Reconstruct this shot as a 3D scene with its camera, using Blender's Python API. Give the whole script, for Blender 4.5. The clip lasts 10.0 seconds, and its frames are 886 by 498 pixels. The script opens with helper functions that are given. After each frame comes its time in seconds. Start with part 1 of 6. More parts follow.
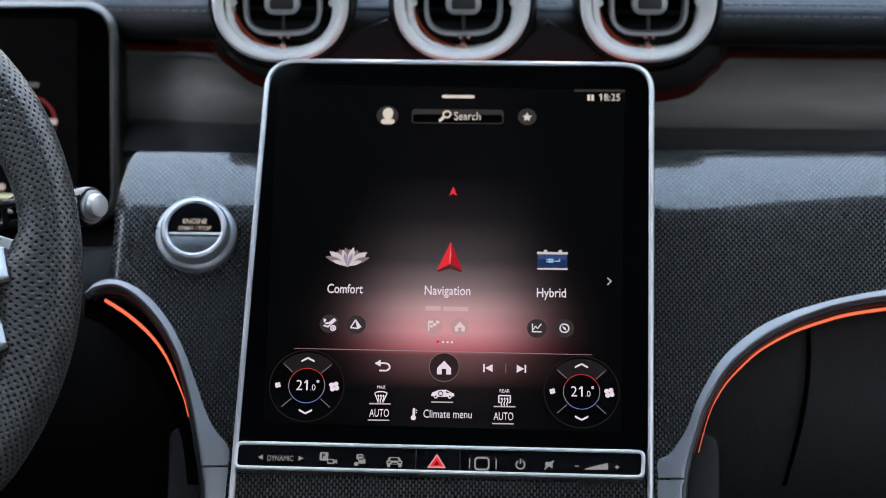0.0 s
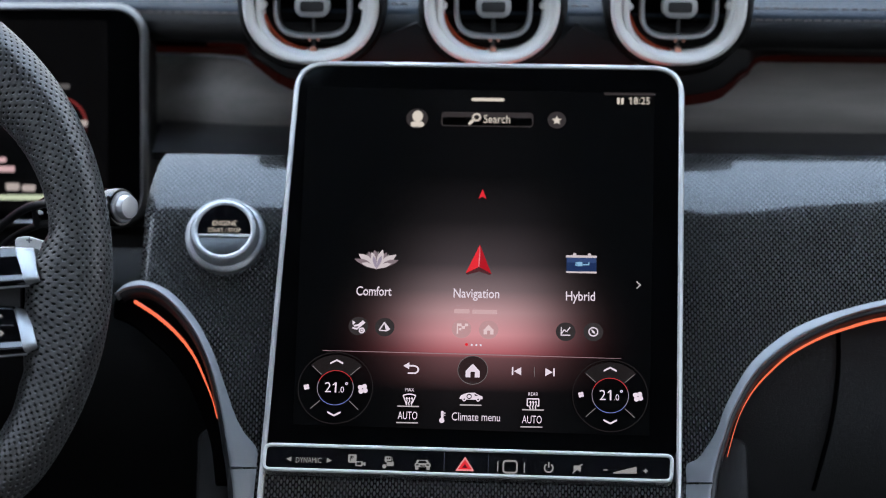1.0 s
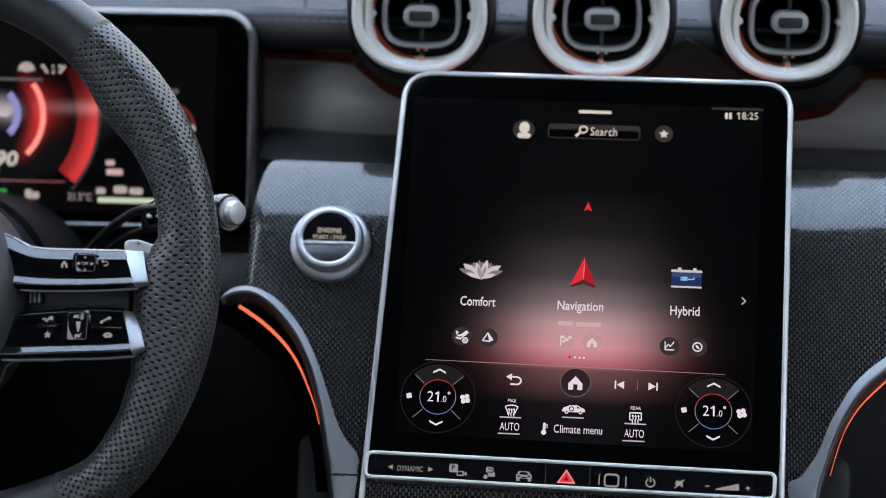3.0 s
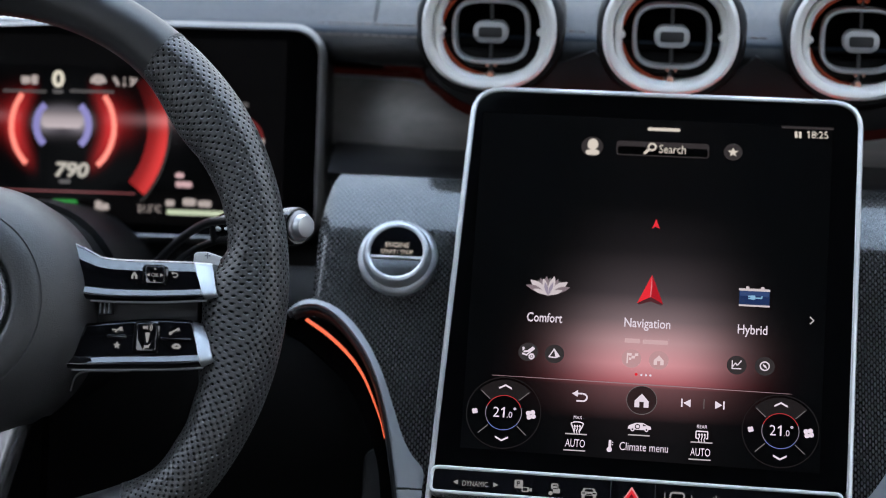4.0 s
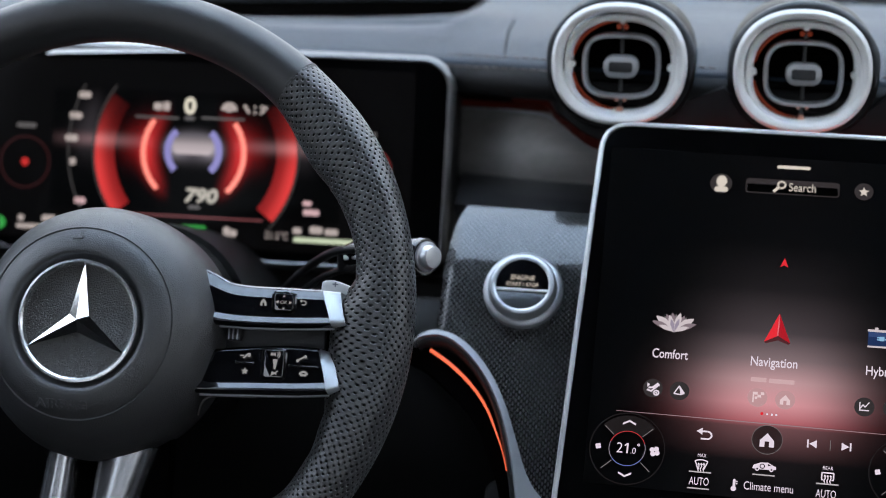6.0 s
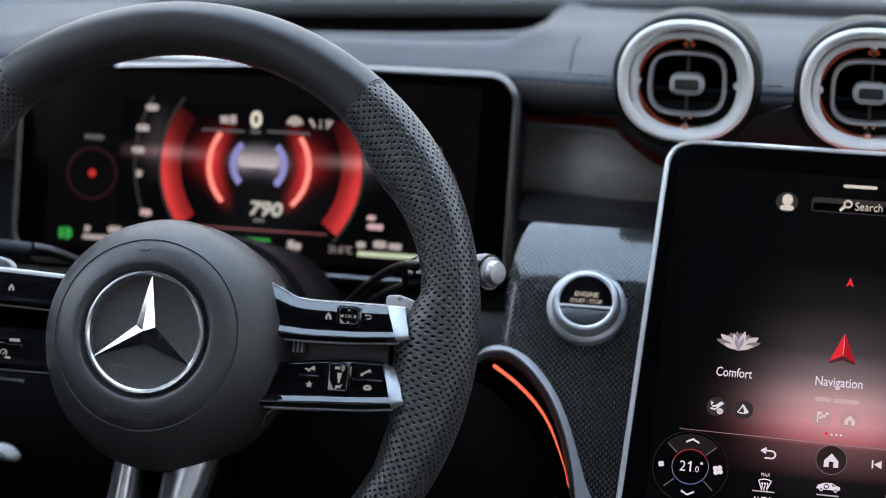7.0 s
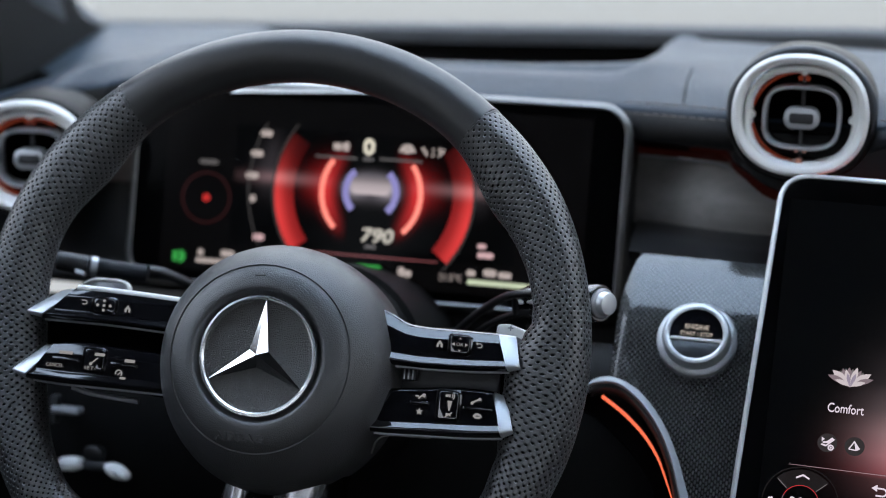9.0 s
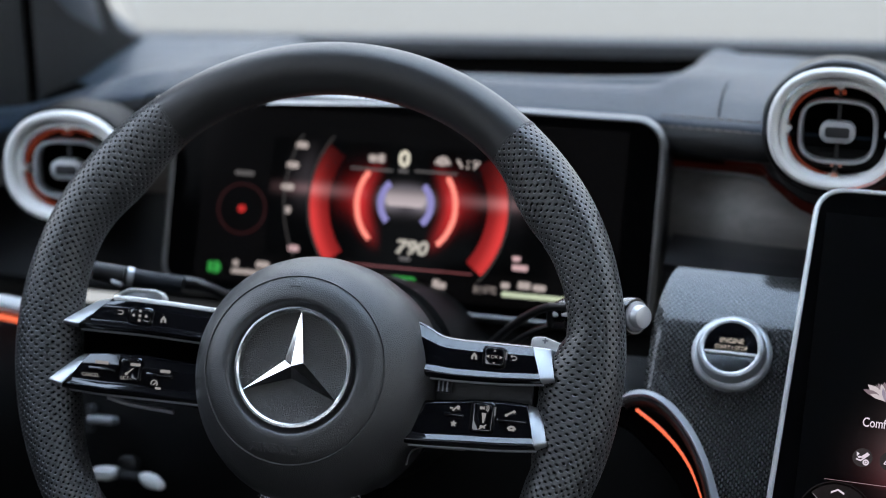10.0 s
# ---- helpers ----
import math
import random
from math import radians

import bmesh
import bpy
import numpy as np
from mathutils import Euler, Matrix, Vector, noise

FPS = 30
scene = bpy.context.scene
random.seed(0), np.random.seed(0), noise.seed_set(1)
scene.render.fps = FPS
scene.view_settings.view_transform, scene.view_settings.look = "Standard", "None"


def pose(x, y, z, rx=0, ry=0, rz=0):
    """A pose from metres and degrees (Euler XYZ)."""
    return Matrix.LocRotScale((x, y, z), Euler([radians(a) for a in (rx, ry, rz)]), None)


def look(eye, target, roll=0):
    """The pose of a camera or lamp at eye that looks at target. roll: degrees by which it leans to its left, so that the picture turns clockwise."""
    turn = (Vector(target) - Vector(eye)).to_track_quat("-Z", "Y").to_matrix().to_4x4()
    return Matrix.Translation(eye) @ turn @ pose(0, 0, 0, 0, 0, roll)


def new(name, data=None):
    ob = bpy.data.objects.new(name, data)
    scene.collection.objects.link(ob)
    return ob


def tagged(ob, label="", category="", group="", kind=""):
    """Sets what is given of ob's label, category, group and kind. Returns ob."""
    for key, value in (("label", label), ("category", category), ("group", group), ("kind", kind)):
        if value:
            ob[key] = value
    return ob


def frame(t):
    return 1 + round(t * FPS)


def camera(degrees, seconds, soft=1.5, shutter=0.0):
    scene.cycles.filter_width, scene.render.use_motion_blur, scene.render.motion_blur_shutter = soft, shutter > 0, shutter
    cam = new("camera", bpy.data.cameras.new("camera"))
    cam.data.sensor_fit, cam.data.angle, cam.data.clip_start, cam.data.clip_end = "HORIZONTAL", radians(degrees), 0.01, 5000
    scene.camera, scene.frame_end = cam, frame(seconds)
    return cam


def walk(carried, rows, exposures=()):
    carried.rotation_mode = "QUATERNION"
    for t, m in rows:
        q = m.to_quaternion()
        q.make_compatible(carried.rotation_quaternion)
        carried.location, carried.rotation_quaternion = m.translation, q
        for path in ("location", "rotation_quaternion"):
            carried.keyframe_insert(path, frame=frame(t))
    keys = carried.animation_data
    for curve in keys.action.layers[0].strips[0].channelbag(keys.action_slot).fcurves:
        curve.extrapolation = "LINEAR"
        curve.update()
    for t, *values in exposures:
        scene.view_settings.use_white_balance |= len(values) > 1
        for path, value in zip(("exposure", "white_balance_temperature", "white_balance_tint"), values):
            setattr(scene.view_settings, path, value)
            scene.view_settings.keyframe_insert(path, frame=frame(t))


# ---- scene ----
cam = camera(26.0, 10.0, soft=1.0)
# Longer lens with a shallow focus that rests between the wheel and the centre screen.
cam.data.dof.use_dof = True
cam.data.dof.focus_distance = 1.10
cam.data.dof.aperture_fstop = 4.0
ROWS = [
    (0.0, 0.0000, 0.0000, 1.3500, 70.000, -0.000, 0.000),
    (0.5, -0.0006, -0.0001, 1.3486, 70.102, 0.042, 0.338),
    (1.0, -0.0014, -0.0001, 1.3499, 70.091, 0.030, 0.837),
    (1.5, -0.0052, -0.0014, 1.3498, 70.169, -0.042, 1.407),
    (2.0, -0.0102, -0.0008, 1.3501, 70.202, -0.183, 2.008),
    (3.5, -0.0156, -0.0022, 1.3526, 70.503, -0.250, 4.522),
    (4.0, -0.0184, -0.0034, 1.3521, 70.790, -0.291, 5.491),
    (4.5, -0.0204, -0.0040, 1.3527, 71.010, -0.314, 6.395),
    (5.0, -0.0254, -0.0055, 1.3537, 71.250, -0.381, 7.222),
    (6.5, -0.0313, -0.0072, 1.3550, 71.836, -0.496, 9.828),
    (7.0, -0.0347, -0.0089, 1.3560, 72.042, -0.541, 10.701),
    (7.5, -0.0357, -0.0098, 1.3568, 72.235, -0.549, 11.571),
    (8.0, -0.0390, -0.0118, 1.3571, 72.467, -0.627, 12.367),
    (8.5, -0.0396, -0.0133, 1.3585, 72.632, -0.609, 13.125),
    (9.0, -0.0423, -0.0146, 1.3590, 72.795, -0.653, 13.783),
    (9.5, -0.0430, -0.0154, 1.3592, 72.954, -0.667, 14.389),
    (10.0, -0.0434, -0.0165, 1.3598, 73.132, -0.650, 14.793),
]
walk(cam, [(t, pose(x, y, z, rx, ry, rz)) for t, x, y, z, rx, ry, rz in ROWS])

# ---- world and light: a bright overcast day outside the windows ----
world = bpy.data.worlds.new("sky")
scene.world = world
world.use_nodes = True
wn = world.node_tree.nodes
wl = world.node_tree.links
sky = wn.new("ShaderNodeTexSky")
sky.sky_type = "NISHITA"
sky.sun_disc = False
sky.sun_elevation = radians(50)
sky.sun_rotation = radians(-27)
sky.air_density = 1.0
sky.dust_density = 1.5
wn["Background"].inputs["Strength"].default_value = 0.145
cloud = wn.new("ShaderNodeMix")
cloud.data_type = "RGBA"
cloud.inputs["Factor"].default_value = 0.8
wl.new(sky.outputs[0], cloud.inputs["A"])
# an overcast sky is brightest overhead
wtc = wn.new("ShaderNodeTexCoord")
wsep = wn.new("ShaderNodeSeparateXYZ")
wl.new(wtc.outputs["Generated"], wsep.inputs[0])
wmr = wn.new("ShaderNodeMapRange")
wmr.inputs["To Min"].default_value = 0.70
wmr.inputs["To Max"].default_value = 1.75
wl.new(wsep.outputs["Z"], wmr.inputs["Value"])
veil = wn.new("ShaderNodeVectorMath")
veil.operation = "SCALE"
wtint = wn.new("ShaderNodeMix")
wtint.data_type = "RGBA"
wtint.inputs["A"].default_value = (5.95, 5.72, 5.5, 1)
wtint.inputs["B"].default_value = (4.35, 5.8, 7.9, 1)
wl.new(wsep.outputs["Z"], wtint.inputs["Factor"])
wl.new(wtint.outputs["Result"], veil.inputs[0])
wl.new(wmr.outputs[0], veil.inputs["Scale"])
wl.new(veil.outputs[0], cloud.inputs["B"])
wl.new(cloud.outputs["Result"], wn["Background"].inputs["Color"])
sun = new("sun", bpy.data.lights.new("sun", "SUN"))
sun.data.energy = 0.6
sun.data.angle = radians(20)
sun.data.color = (1.0, 0.97, 0.92)
sun.matrix_world = look((3.0, -6.0, 9.0), (0, 0, 0))
scene.view_settings.exposure = 2.07


# ---- materials ----
def mat(name):
    m = bpy.data.materials.new(name)
    m.use_nodes = True
    return m, m.node_tree.nodes, m.node_tree.links, m.node_tree.nodes["Principled BSDF"]


def surface(name, color, rough, metal=0.0, grain=0.0, scale=400.0, bump=0.0, coat=0.0, blotch=0.15, spec=0.5, stretch=(1, 1, 1)):
    """A plain surface with colour and roughness that vary at two scales, and a fine relief."""
    m, n, l, b = mat(name)
    tc = n.new("ShaderNodeTexCoord")
    mp = n.new("ShaderNodeMapping")
    mp.inputs["Scale"].default_value = stretch
    l.new(tc.outputs["Object"], mp.inputs["Vector"])
    big = n.new("ShaderNodeTexNoise")
    big.inputs["Scale"].default_value = 14.0
    big.inputs["Detail"].default_value = 5.0
    l.new(mp.outputs[0], big.inputs["Vector"])
    fine = n.new("ShaderNodeTexNoise")
    fine.inputs["Scale"].default_value = scale
    fine.inputs["Detail"].default_value = 3.0
    l.new(mp.outputs[0], fine.inputs["Vector"])
    mix = n.new("ShaderNodeMix")
    mix.data_type = "RGBA"
    mix.inputs["A"].default_value = (*[c * (1 - blotch) for c in color], 1)
    mix.inputs["B"].default_value = (*[min(1, c * (1 + blotch)) for c in color], 1)
    l.new(big.outputs["Fac"], mix.inputs["Factor"])
    l.new(mix.outputs["Result"], b.inputs["Base Color"])
    rr = n.new("ShaderNodeMapRange")
    rr.inputs["To Min"].default_value = max(0.0, rough - 0.06 - grain)
    rr.inputs["To Max"].default_value = min(1.0, rough + 0.06 + grain)
    l.new(fine.outputs["Fac"], rr.inputs["Value"])
    l.new(rr.outputs[0], b.inputs["Roughness"])
    b.inputs["Metallic"].default_value = metal
    b.inputs["Specular IOR Level"].default_value = spec
    b.inputs["Coat Weight"].default_value = coat
    b.inputs["Coat Roughness"].default_value = 0.04
    if bump:
        bp = n.new("ShaderNodeBump")
        bp.inputs["Strength"].default_value = bump
        bp.inputs["Distance"].default_value = 0.0006
        l.new(fine.outputs["Fac"], bp.inputs["Height"])
        l.new(bp.outputs[0], b.inputs["Normal"])
    return m


def leather(name, color, rough, cell=900.0, strength=0.5, spec=0.5):
    """Grained leather: small Voronoi cells with creases."""
    m, n, l, b = mat(name)
    tc = n.new("ShaderNodeTexCoord")
    nz = n.new("ShaderNodeTexNoise")
    nz.inputs["Scale"].default_value = 25.0
    l.new(tc.outputs["Object"], nz.inputs["Vector"])
    vo = n.new("ShaderNodeTexVoronoi")
    vo.feature = "DISTANCE_TO_EDGE"
    vo.inputs["Scale"].default_value = cell
    l.new(tc.outputs["Object"], vo.inputs["Vector"])
    mr = n.new("ShaderNodeMapRange")
    mr.inputs["From Max"].default_value = 0.25
    l.new(vo.outputs["Distance"], mr.inputs["Value"])
    bp = n.new("ShaderNodeBump")
    bp.inputs["Strength"].default_value = strength
    bp.inputs["Distance"].default_value = 0.0004
    l.new(mr.outputs[0], bp.inputs["Height"])
    l.new(bp.outputs[0], b.inputs["Normal"])
    mix = n.new("ShaderNodeMix")
    mix.data_type = "RGBA"
    mix.inputs["A"].default_value = (*[c * 0.8 for c in color], 1)
    mix.inputs["B"].default_value = (*[c * 1.25 for c in color], 1)
    l.new(nz.outputs["Fac"], mix.inputs["Factor"])
    l.new(mix.outputs["Result"], b.inputs["Base Color"])
    b.inputs["Roughness"].default_value = rough
    b.inputs["Specular IOR Level"].default_value = spec
    return m


def perforated(name, color, rough):
    """Leather with rows of punched holes, laid out along and round the rim (the UV map is in metres)."""
    m, n, l, b = mat(name)
    uv = n.new("ShaderNodeTexCoord")
    sep = n.new("ShaderNodeSeparateXYZ")
    l.new(uv.outputs["UV"], sep.inputs[0])

    def mth(op, a, c=None, d=None):
        k = n.new("ShaderNodeMath")
        k.operation = op
        for i, v in enumerate((a, c, d)):
            if v is None:
                continue
            if isinstance(v, (int, float)):
                k.inputs[i].default_value = v
            else:
                l.new(v, k.inputs[i])
        return k.outputs[0]

    # a diamond lattice: 46 rows round the rim, every second one shifted by half a step
    px, py = 0.0047, 0.1012 / 46
    row = mth("DIVIDE", sep.outputs["Y"], py)
    rowi = mth("FLOOR", row)
    shift = mth("MULTIPLY", mth("MODULO", rowi, 2.0), 0.5)
    fx = mth("MULTIPLY", mth("SUBTRACT", mth("FRACT", mth("ADD", mth("DIVIDE", sep.outputs["X"], px), shift)), 0.5), px * 1000)
    fy = mth("MULTIPLY", mth("SUBTRACT", mth("FRACT", row), 0.5), py * 1000)
    d = mth("SQRT", mth("ADD", mth("MULTIPLY", fx, fx), mth("MULTIPLY", fy, fy)))
    hole = n.new("ShaderNodeMapRange")
    hole.interpolation_type = "SMOOTHSTEP"
    hole.inputs["From Min"].default_value = 0.40
    hole.inputs["From Max"].default_value = 1.09
    l.new(d, hole.inputs["Value"])
    core = n.new("ShaderNodeMapRange")
    core.interpolation_type = "SMOOTHSTEP"
    core.inputs["From Min"].default_value = 0.40
    core.inputs["From Max"].default_value = 0.86
    l.new(d, core.inputs["Value"])
    nz = n.new("ShaderNodeTexNoise")
    nz.inputs["Scale"].default_value = 900.0
    l.new(uv.outputs["Object"], nz.inputs["Vector"])
    hgt = mth("ADD", hole.outputs[0], mth("MULTIPLY", nz.outputs["Fac"], 0.12))
    bp = n.new("ShaderNodeBump")
    bp.inputs["Strength"].default_value = 1.0
    bp.inputs["Distance"].default_value = 0.0014
    l.new(hgt, bp.inputs["Height"])
    l.new(bp.outputs[0], b.inputs["Normal"])
    mix = n.new("ShaderNodeMix")
    mix.data_type = "RGBA"
    mix.inputs["A"].default_value = (0.004, 0.004, 0.004, 1)
    mix.inputs["B"].default_value = (*color, 1)
    l.new(core.outputs[0], mix.inputs["Factor"])
    l.new(mix.outputs["Result"], b.inputs["Base Color"])
    b.inputs["Roughness"].default_value = rough
    l.new(mth("ADD", mth("MULTIPLY", core.outputs[0], 0.76), 0.02), b.inputs["Specular IOR Level"])
    return m


def weave(name):
    """Woven fibre under clear lacquer: staggered oval floats of grey on black (the UV map is in metres)."""
    m, n, l, b = mat(name)
    uv = n.new("ShaderNodeTexCoord")
    sep = n.new("ShaderNodeSeparateXYZ")
    l.new(uv.outputs["UV"], sep.inputs[0])

    def mth(op, a, c=None):
        k = n.new("ShaderNodeMath")
        k.operation = op
        for i, v in enumerate((a, c)):
            if v is None:
                continue
            if isinstance(v, (int, float)):
                k.inputs[i].default_value = v
            else:
                l.new(v, k.inputs[i])
        return k.outputs[0]

    col = mth("DIVIDE", sep.outputs["Y"], 0.00172)
    odd = mth("ABSOLUTE", mth("MODULO", mth("FLOOR", col), 2.0))
    across = mth("SUBTRACT", mth("FRACT", col), 0.5)
    run = mth("ADD", mth("DIVIDE", sep.outputs["X"], 0.0039), mth("MULTIPLY", odd, 0.5))
    along = mth("SUBTRACT", mth("FRACT", run), 0.5)
    d = mth("ADD", mth("POWER", mth("ABSOLUTE", mth("DIVIDE", across, 0.43)), 2.4), mth("POWER", mth("ABSOLUTE", mth("DIVIDE", along, 0.40)), 2.4))
    thread = n.new("ShaderNodeMapRange")
    thread.interpolation_type = "SMOOTHSTEP"
    thread.inputs["From Min"].default_value = 1.25
    thread.inputs["From Max"].default_value = 0.25
    l.new(d, thread.inputs["Value"])
    # each float a little lighter or darker than the next
    cell = n.new("ShaderNodeCombineXYZ")
    l.new(mth("FLOOR", col), cell.inputs[0])
    l.new(mth("FLOOR", run), cell.inputs[1])
    wn3 = n.new("ShaderNodeTexWhiteNoise")
    wn3.noise_dimensions = "2D"
    l.new(cell.outputs[0], wn3.inputs["Vector"])
    tone = n.new("ShaderNodeMix")
    tone.data_type = "RGBA"
    tone.inputs["A"].default_value = (0.062, 0.062, 0.061, 1)
    tone.inputs["B"].default_value = (0.080, 0.080, 0.078, 1)
    l.new(wn3.outputs["Value"], tone.inputs["Factor"])
    mix = n.new("ShaderNodeMix")
    mix.data_type = "RGBA"
    mix.inputs["A"].default_value = (0.006, 0.006, 0.0064, 1)
    l.new(thread.outputs[0], mix.inputs["Factor"])
    l.new(tone.outputs["Result"], mix.inputs["B"])
    l.new(mix.outputs["Result"], b.inputs["Base Color"])
    bp = n.new("ShaderNodeBump")
    bp.inputs["Strength"].default_value = 0.12
    bp.inputs["Distance"].default_value = 0.0002
    l.new(thread.outputs[0], bp.inputs["Height"])
    l.new(bp.outputs[0], b.inputs["Normal"])
    l.new(mth("ADD", mth("MULTIPLY", thread.outputs[0], 0.22), 0.10), b.inputs["Specular IOR Level"])
    b.inputs["Roughness"].default_value = 0.25
    b.inputs["Coat Weight"].default_value = 1.0
    b.inputs["Coat IOR"].default_value = 1.47
    b.inputs["Coat Roughness"].default_value = 0.05
    return m


def glow(name, color, strength):
    m, n, l, b = mat(name)
    b.inputs["Base Color"].default_value = (0.003, 0.003, 0.003, 1)
    b.inputs["Emission Color"].default_value = (*color, 1)
    b.inputs["Emission Strength"].default_value = strength
    b.inputs["Roughness"].default_value = 0.12
    b.inputs["Specular IOR Level"].default_value = 0.16
    return m


LEATHER = leather("leather_black", (0.009, 0.009, 0.0095), 0.45)
LEATHER_SMOOTH = leather("leather_smooth", (0.024, 0.024, 0.0247), 0.38, 1800, 0.18)
# darker copy of the dash leather, with the roll's shade in its colour
LEATHER_ROLL_SHADED = leather("leather_roll_shaded", (0.0024, 0.0024, 0.0025), 0.50, 900, 0.2, 0.14)
# leathers low in the cabin; the seats' shade is put into their colour
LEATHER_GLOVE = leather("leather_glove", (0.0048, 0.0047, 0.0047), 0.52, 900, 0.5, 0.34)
LEATHER_SHADED = leather("leather_shaded", (0.0026, 0.0025, 0.0025), 0.58, 900, 0.35, 0.22)
LEATHER_CHEEK = leather("leather_cheek", (0.011, 0.011, 0.0115), 0.5, 900, 0.3, 0.35)
# the sky's blue sheen is put into this leather's colour
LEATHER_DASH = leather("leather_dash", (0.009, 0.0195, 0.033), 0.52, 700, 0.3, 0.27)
LEATHER_COLLAR = leather("leather_collar", (0.030, 0.036, 0.043), 0.45, 900, 0.3, 0.5)
LEATHER_PERF = perforated("leather_perforated", (0.037, 0.037, 0.0375), 0.37)
PAD_SKIN = leather("airbag_skin", (0.027, 0.027, 0.0278), 0.41, 800, 0.32, 0.9)
EMBLEM_SKIN = leather("emblem_skin", (0.064, 0.061, 0.057), 0.44, 760, 1.0, 0.6)
WEAVE = weave("fibre_weave")
GLOSS = surface("gloss_black", (0.004, 0.004, 0.005), 0.075, blotch=0.3, coat=0.5)
PLASTIC = surface("plastic_black", (0.006, 0.006, 0.0065), 0.45, bump=0.3, scale=900)
BASE_GREY = surface("base_grey", (0.011, 0.014, 0.0185), 0.55, bump=0.3, scale=900, spec=0.3)
PLASTIC_GREY = surface("plastic_grey", (0.022, 0.023, 0.025), 0.5, bump=0.3, scale=900)
SILVER = surface("satin_silver", (0.78, 0.78, 0.765), 0.46, metal=0.06, bump=0.05, scale=1200)
TRIM_SATIN = surface("trim_satin", (0.27, 0.28, 0.295), 0.42, metal=0.35, bump=0.05, scale=1200)
# shaded underside of the trims, as a colour of its own
TRIM_SHADE = surface("trim_shade", (0.020, 0.020, 0.022), 0.40, bump=0.05, scale=1200)
BADGE_RING = surface("ring_chrome", (0.88, 0.89, 0.90), 0.26, metal=1.0, blotch=0.03, scale=4000)
BADGE = surface("badge_chrome", (0.88, 0.89, 0.90), 0.10, metal=1.0, blotch=0.03, scale=4000)
SILVER_BLADE = surface("polished_silver", (0.34, 0.345, 0.36), 0.24, metal=0.9, blotch=0.05, scale=4000)
SILVER_MID = surface("satin_silver_mid", (0.50, 0.515, 0.53), 0.38, metal=0.65, bump=0.05, scale=1200)
FRAME_SILVER = surface("frame_silver", (0.56, 0.55, 0.53), 0.36, metal=0.6, bump=0.05, scale=1200)
SILVER_DARK = surface("satin_silver_dark", (0.38, 0.39, 0.41), 0.36, metal=0.75, bump=0.05, scale=1200)
DECOR = surface("brushed_decor", (0.215, 0.205, 0.195), 0.60, metal=0.3, grain=0.08, bump=0.12, scale=300, stretch=(1, 8, 8), blotch=0.4)
SCREEN = surface("screen_glass", (0.0015, 0.0015, 0.0016), 0.08, blotch=0.05, spec=0.06)
GAUGE = surface("gauge_glass", (0.0012, 0.0012, 0.0013), 0.10, blotch=0.05, spec=0.02)
EDGE_GREY = surface("dark_edge_grey", (0.165, 0.162, 0.158), 0.4, metal=0.6)
SHELF = surface("shelf_dark", (0.010, 0.010, 0.0105), 0.30, bump=0.1, scale=900)
# near-black without sheen: shade of gaps and hollows put into a colour
VOID = surface("hollow_shade_black", (0.0015, 0.0015, 0.0016), 0.7, spec=0.0)
LED = glow("orange_light", (1.0, 0.17, 0.075), 0.28)
GUIDE = glow("dark_red_light_guide", (1.0, 0.12, 0.07), 0.0019)
AMBIENT = glow("faint_red_light", (1.0, 0.14, 0.09), 0.0014)
# glow that stands for orange reflections inside the vents
ORANGE_GLINT = glow("orange_glint", (1.0, 0.17, 0.08), 0.024)
LED_HIDDEN = glow("hidden_red_light", (1.0, 0.07, 0.03), 0.6)
CARRIER = surface("carrier_black", (0.009, 0.009, 0.0095), 0.5, bump=0.2, scale=900, spec=0.15)
# orange light falling on clips and beads, put into their colour
ORANGE_TINT = surface("orange_light_tint", (0.55, 0.27, 0.20), 0.3, metal=0.8)
HEADLINER = surface("headliner_cloth", (0.012, 0.012, 0.013), 0.9, bump=0.4, scale=900)
CONCRETE = surface("grey_concrete", (0.107, 0.092, 0.072), 0.85, bump=0.3, scale=60)
PILLAR_CLOTH = surface("pillar_cloth", (0.042, 0.050, 0.060), 0.75, bump=0.3, scale=900)
PILLAR_PANEL = surface("pillar_panel", (0.0040, 0.0046, 0.0052), 0.65, bump=0.3, scale=900, spec=0.16)
CARPET = surface("carpet_black", (0.01, 0.01, 0.01), 0.95, bump=0.6, scale=800)


# ---- building helpers ----
def finish(me, material, angle=38):
    me.materials.append(material)
    me.shade_smooth()
    me.set_sharp_from_angle(angle=radians(angle))


def part(name, bm, material, parent, label="", angle=38):
    bmesh.ops.recalc_face_normals(bm, faces=bm.faces[:])
    me = bpy.data.meshes.new(name)
    bm.to_mesh(me)
    bm.free()
    finish(me, material, angle)
    ob = new(name, me)
    ob.parent = parent
    return tagged(ob, label)


def thing(name, label, category, m=None, group="", kind=""):
    ob = new(name)
    ob.empty_display_size = 0.02
    if m is not None:
        ob.matrix_world = m
    return tagged(ob, label, category, group, kind)


def frame_at(origin, tilt, yaw=0.0, roll=0.0):
    """A frame whose z axis faces the rear of the car, raised by tilt and turned by yaw degrees; x to the right, y up along the face."""
    return pose(*origin, 0, 0, yaw) @ pose(0, 0, 0, 90 - tilt, 0, 0) @ pose(0, 0, 0, 0, 0, roll)


def rrect(w, h, r, n=7, cx=0.0, cy=0.0):
    pts = []
    for sx, sy, a0 in ((1, 1, 0), (-1, 1, 90), (-1, -1, 180), (1, -1, 270)):
        for i in range(n + 1):
            a = radians(a0 + 90 * i / n)
            pts.append((cx + sx * (w / 2 - r) + r * math.cos(a), cy + sy * (h / 2 - r) + r * math.sin(a)))
    return pts


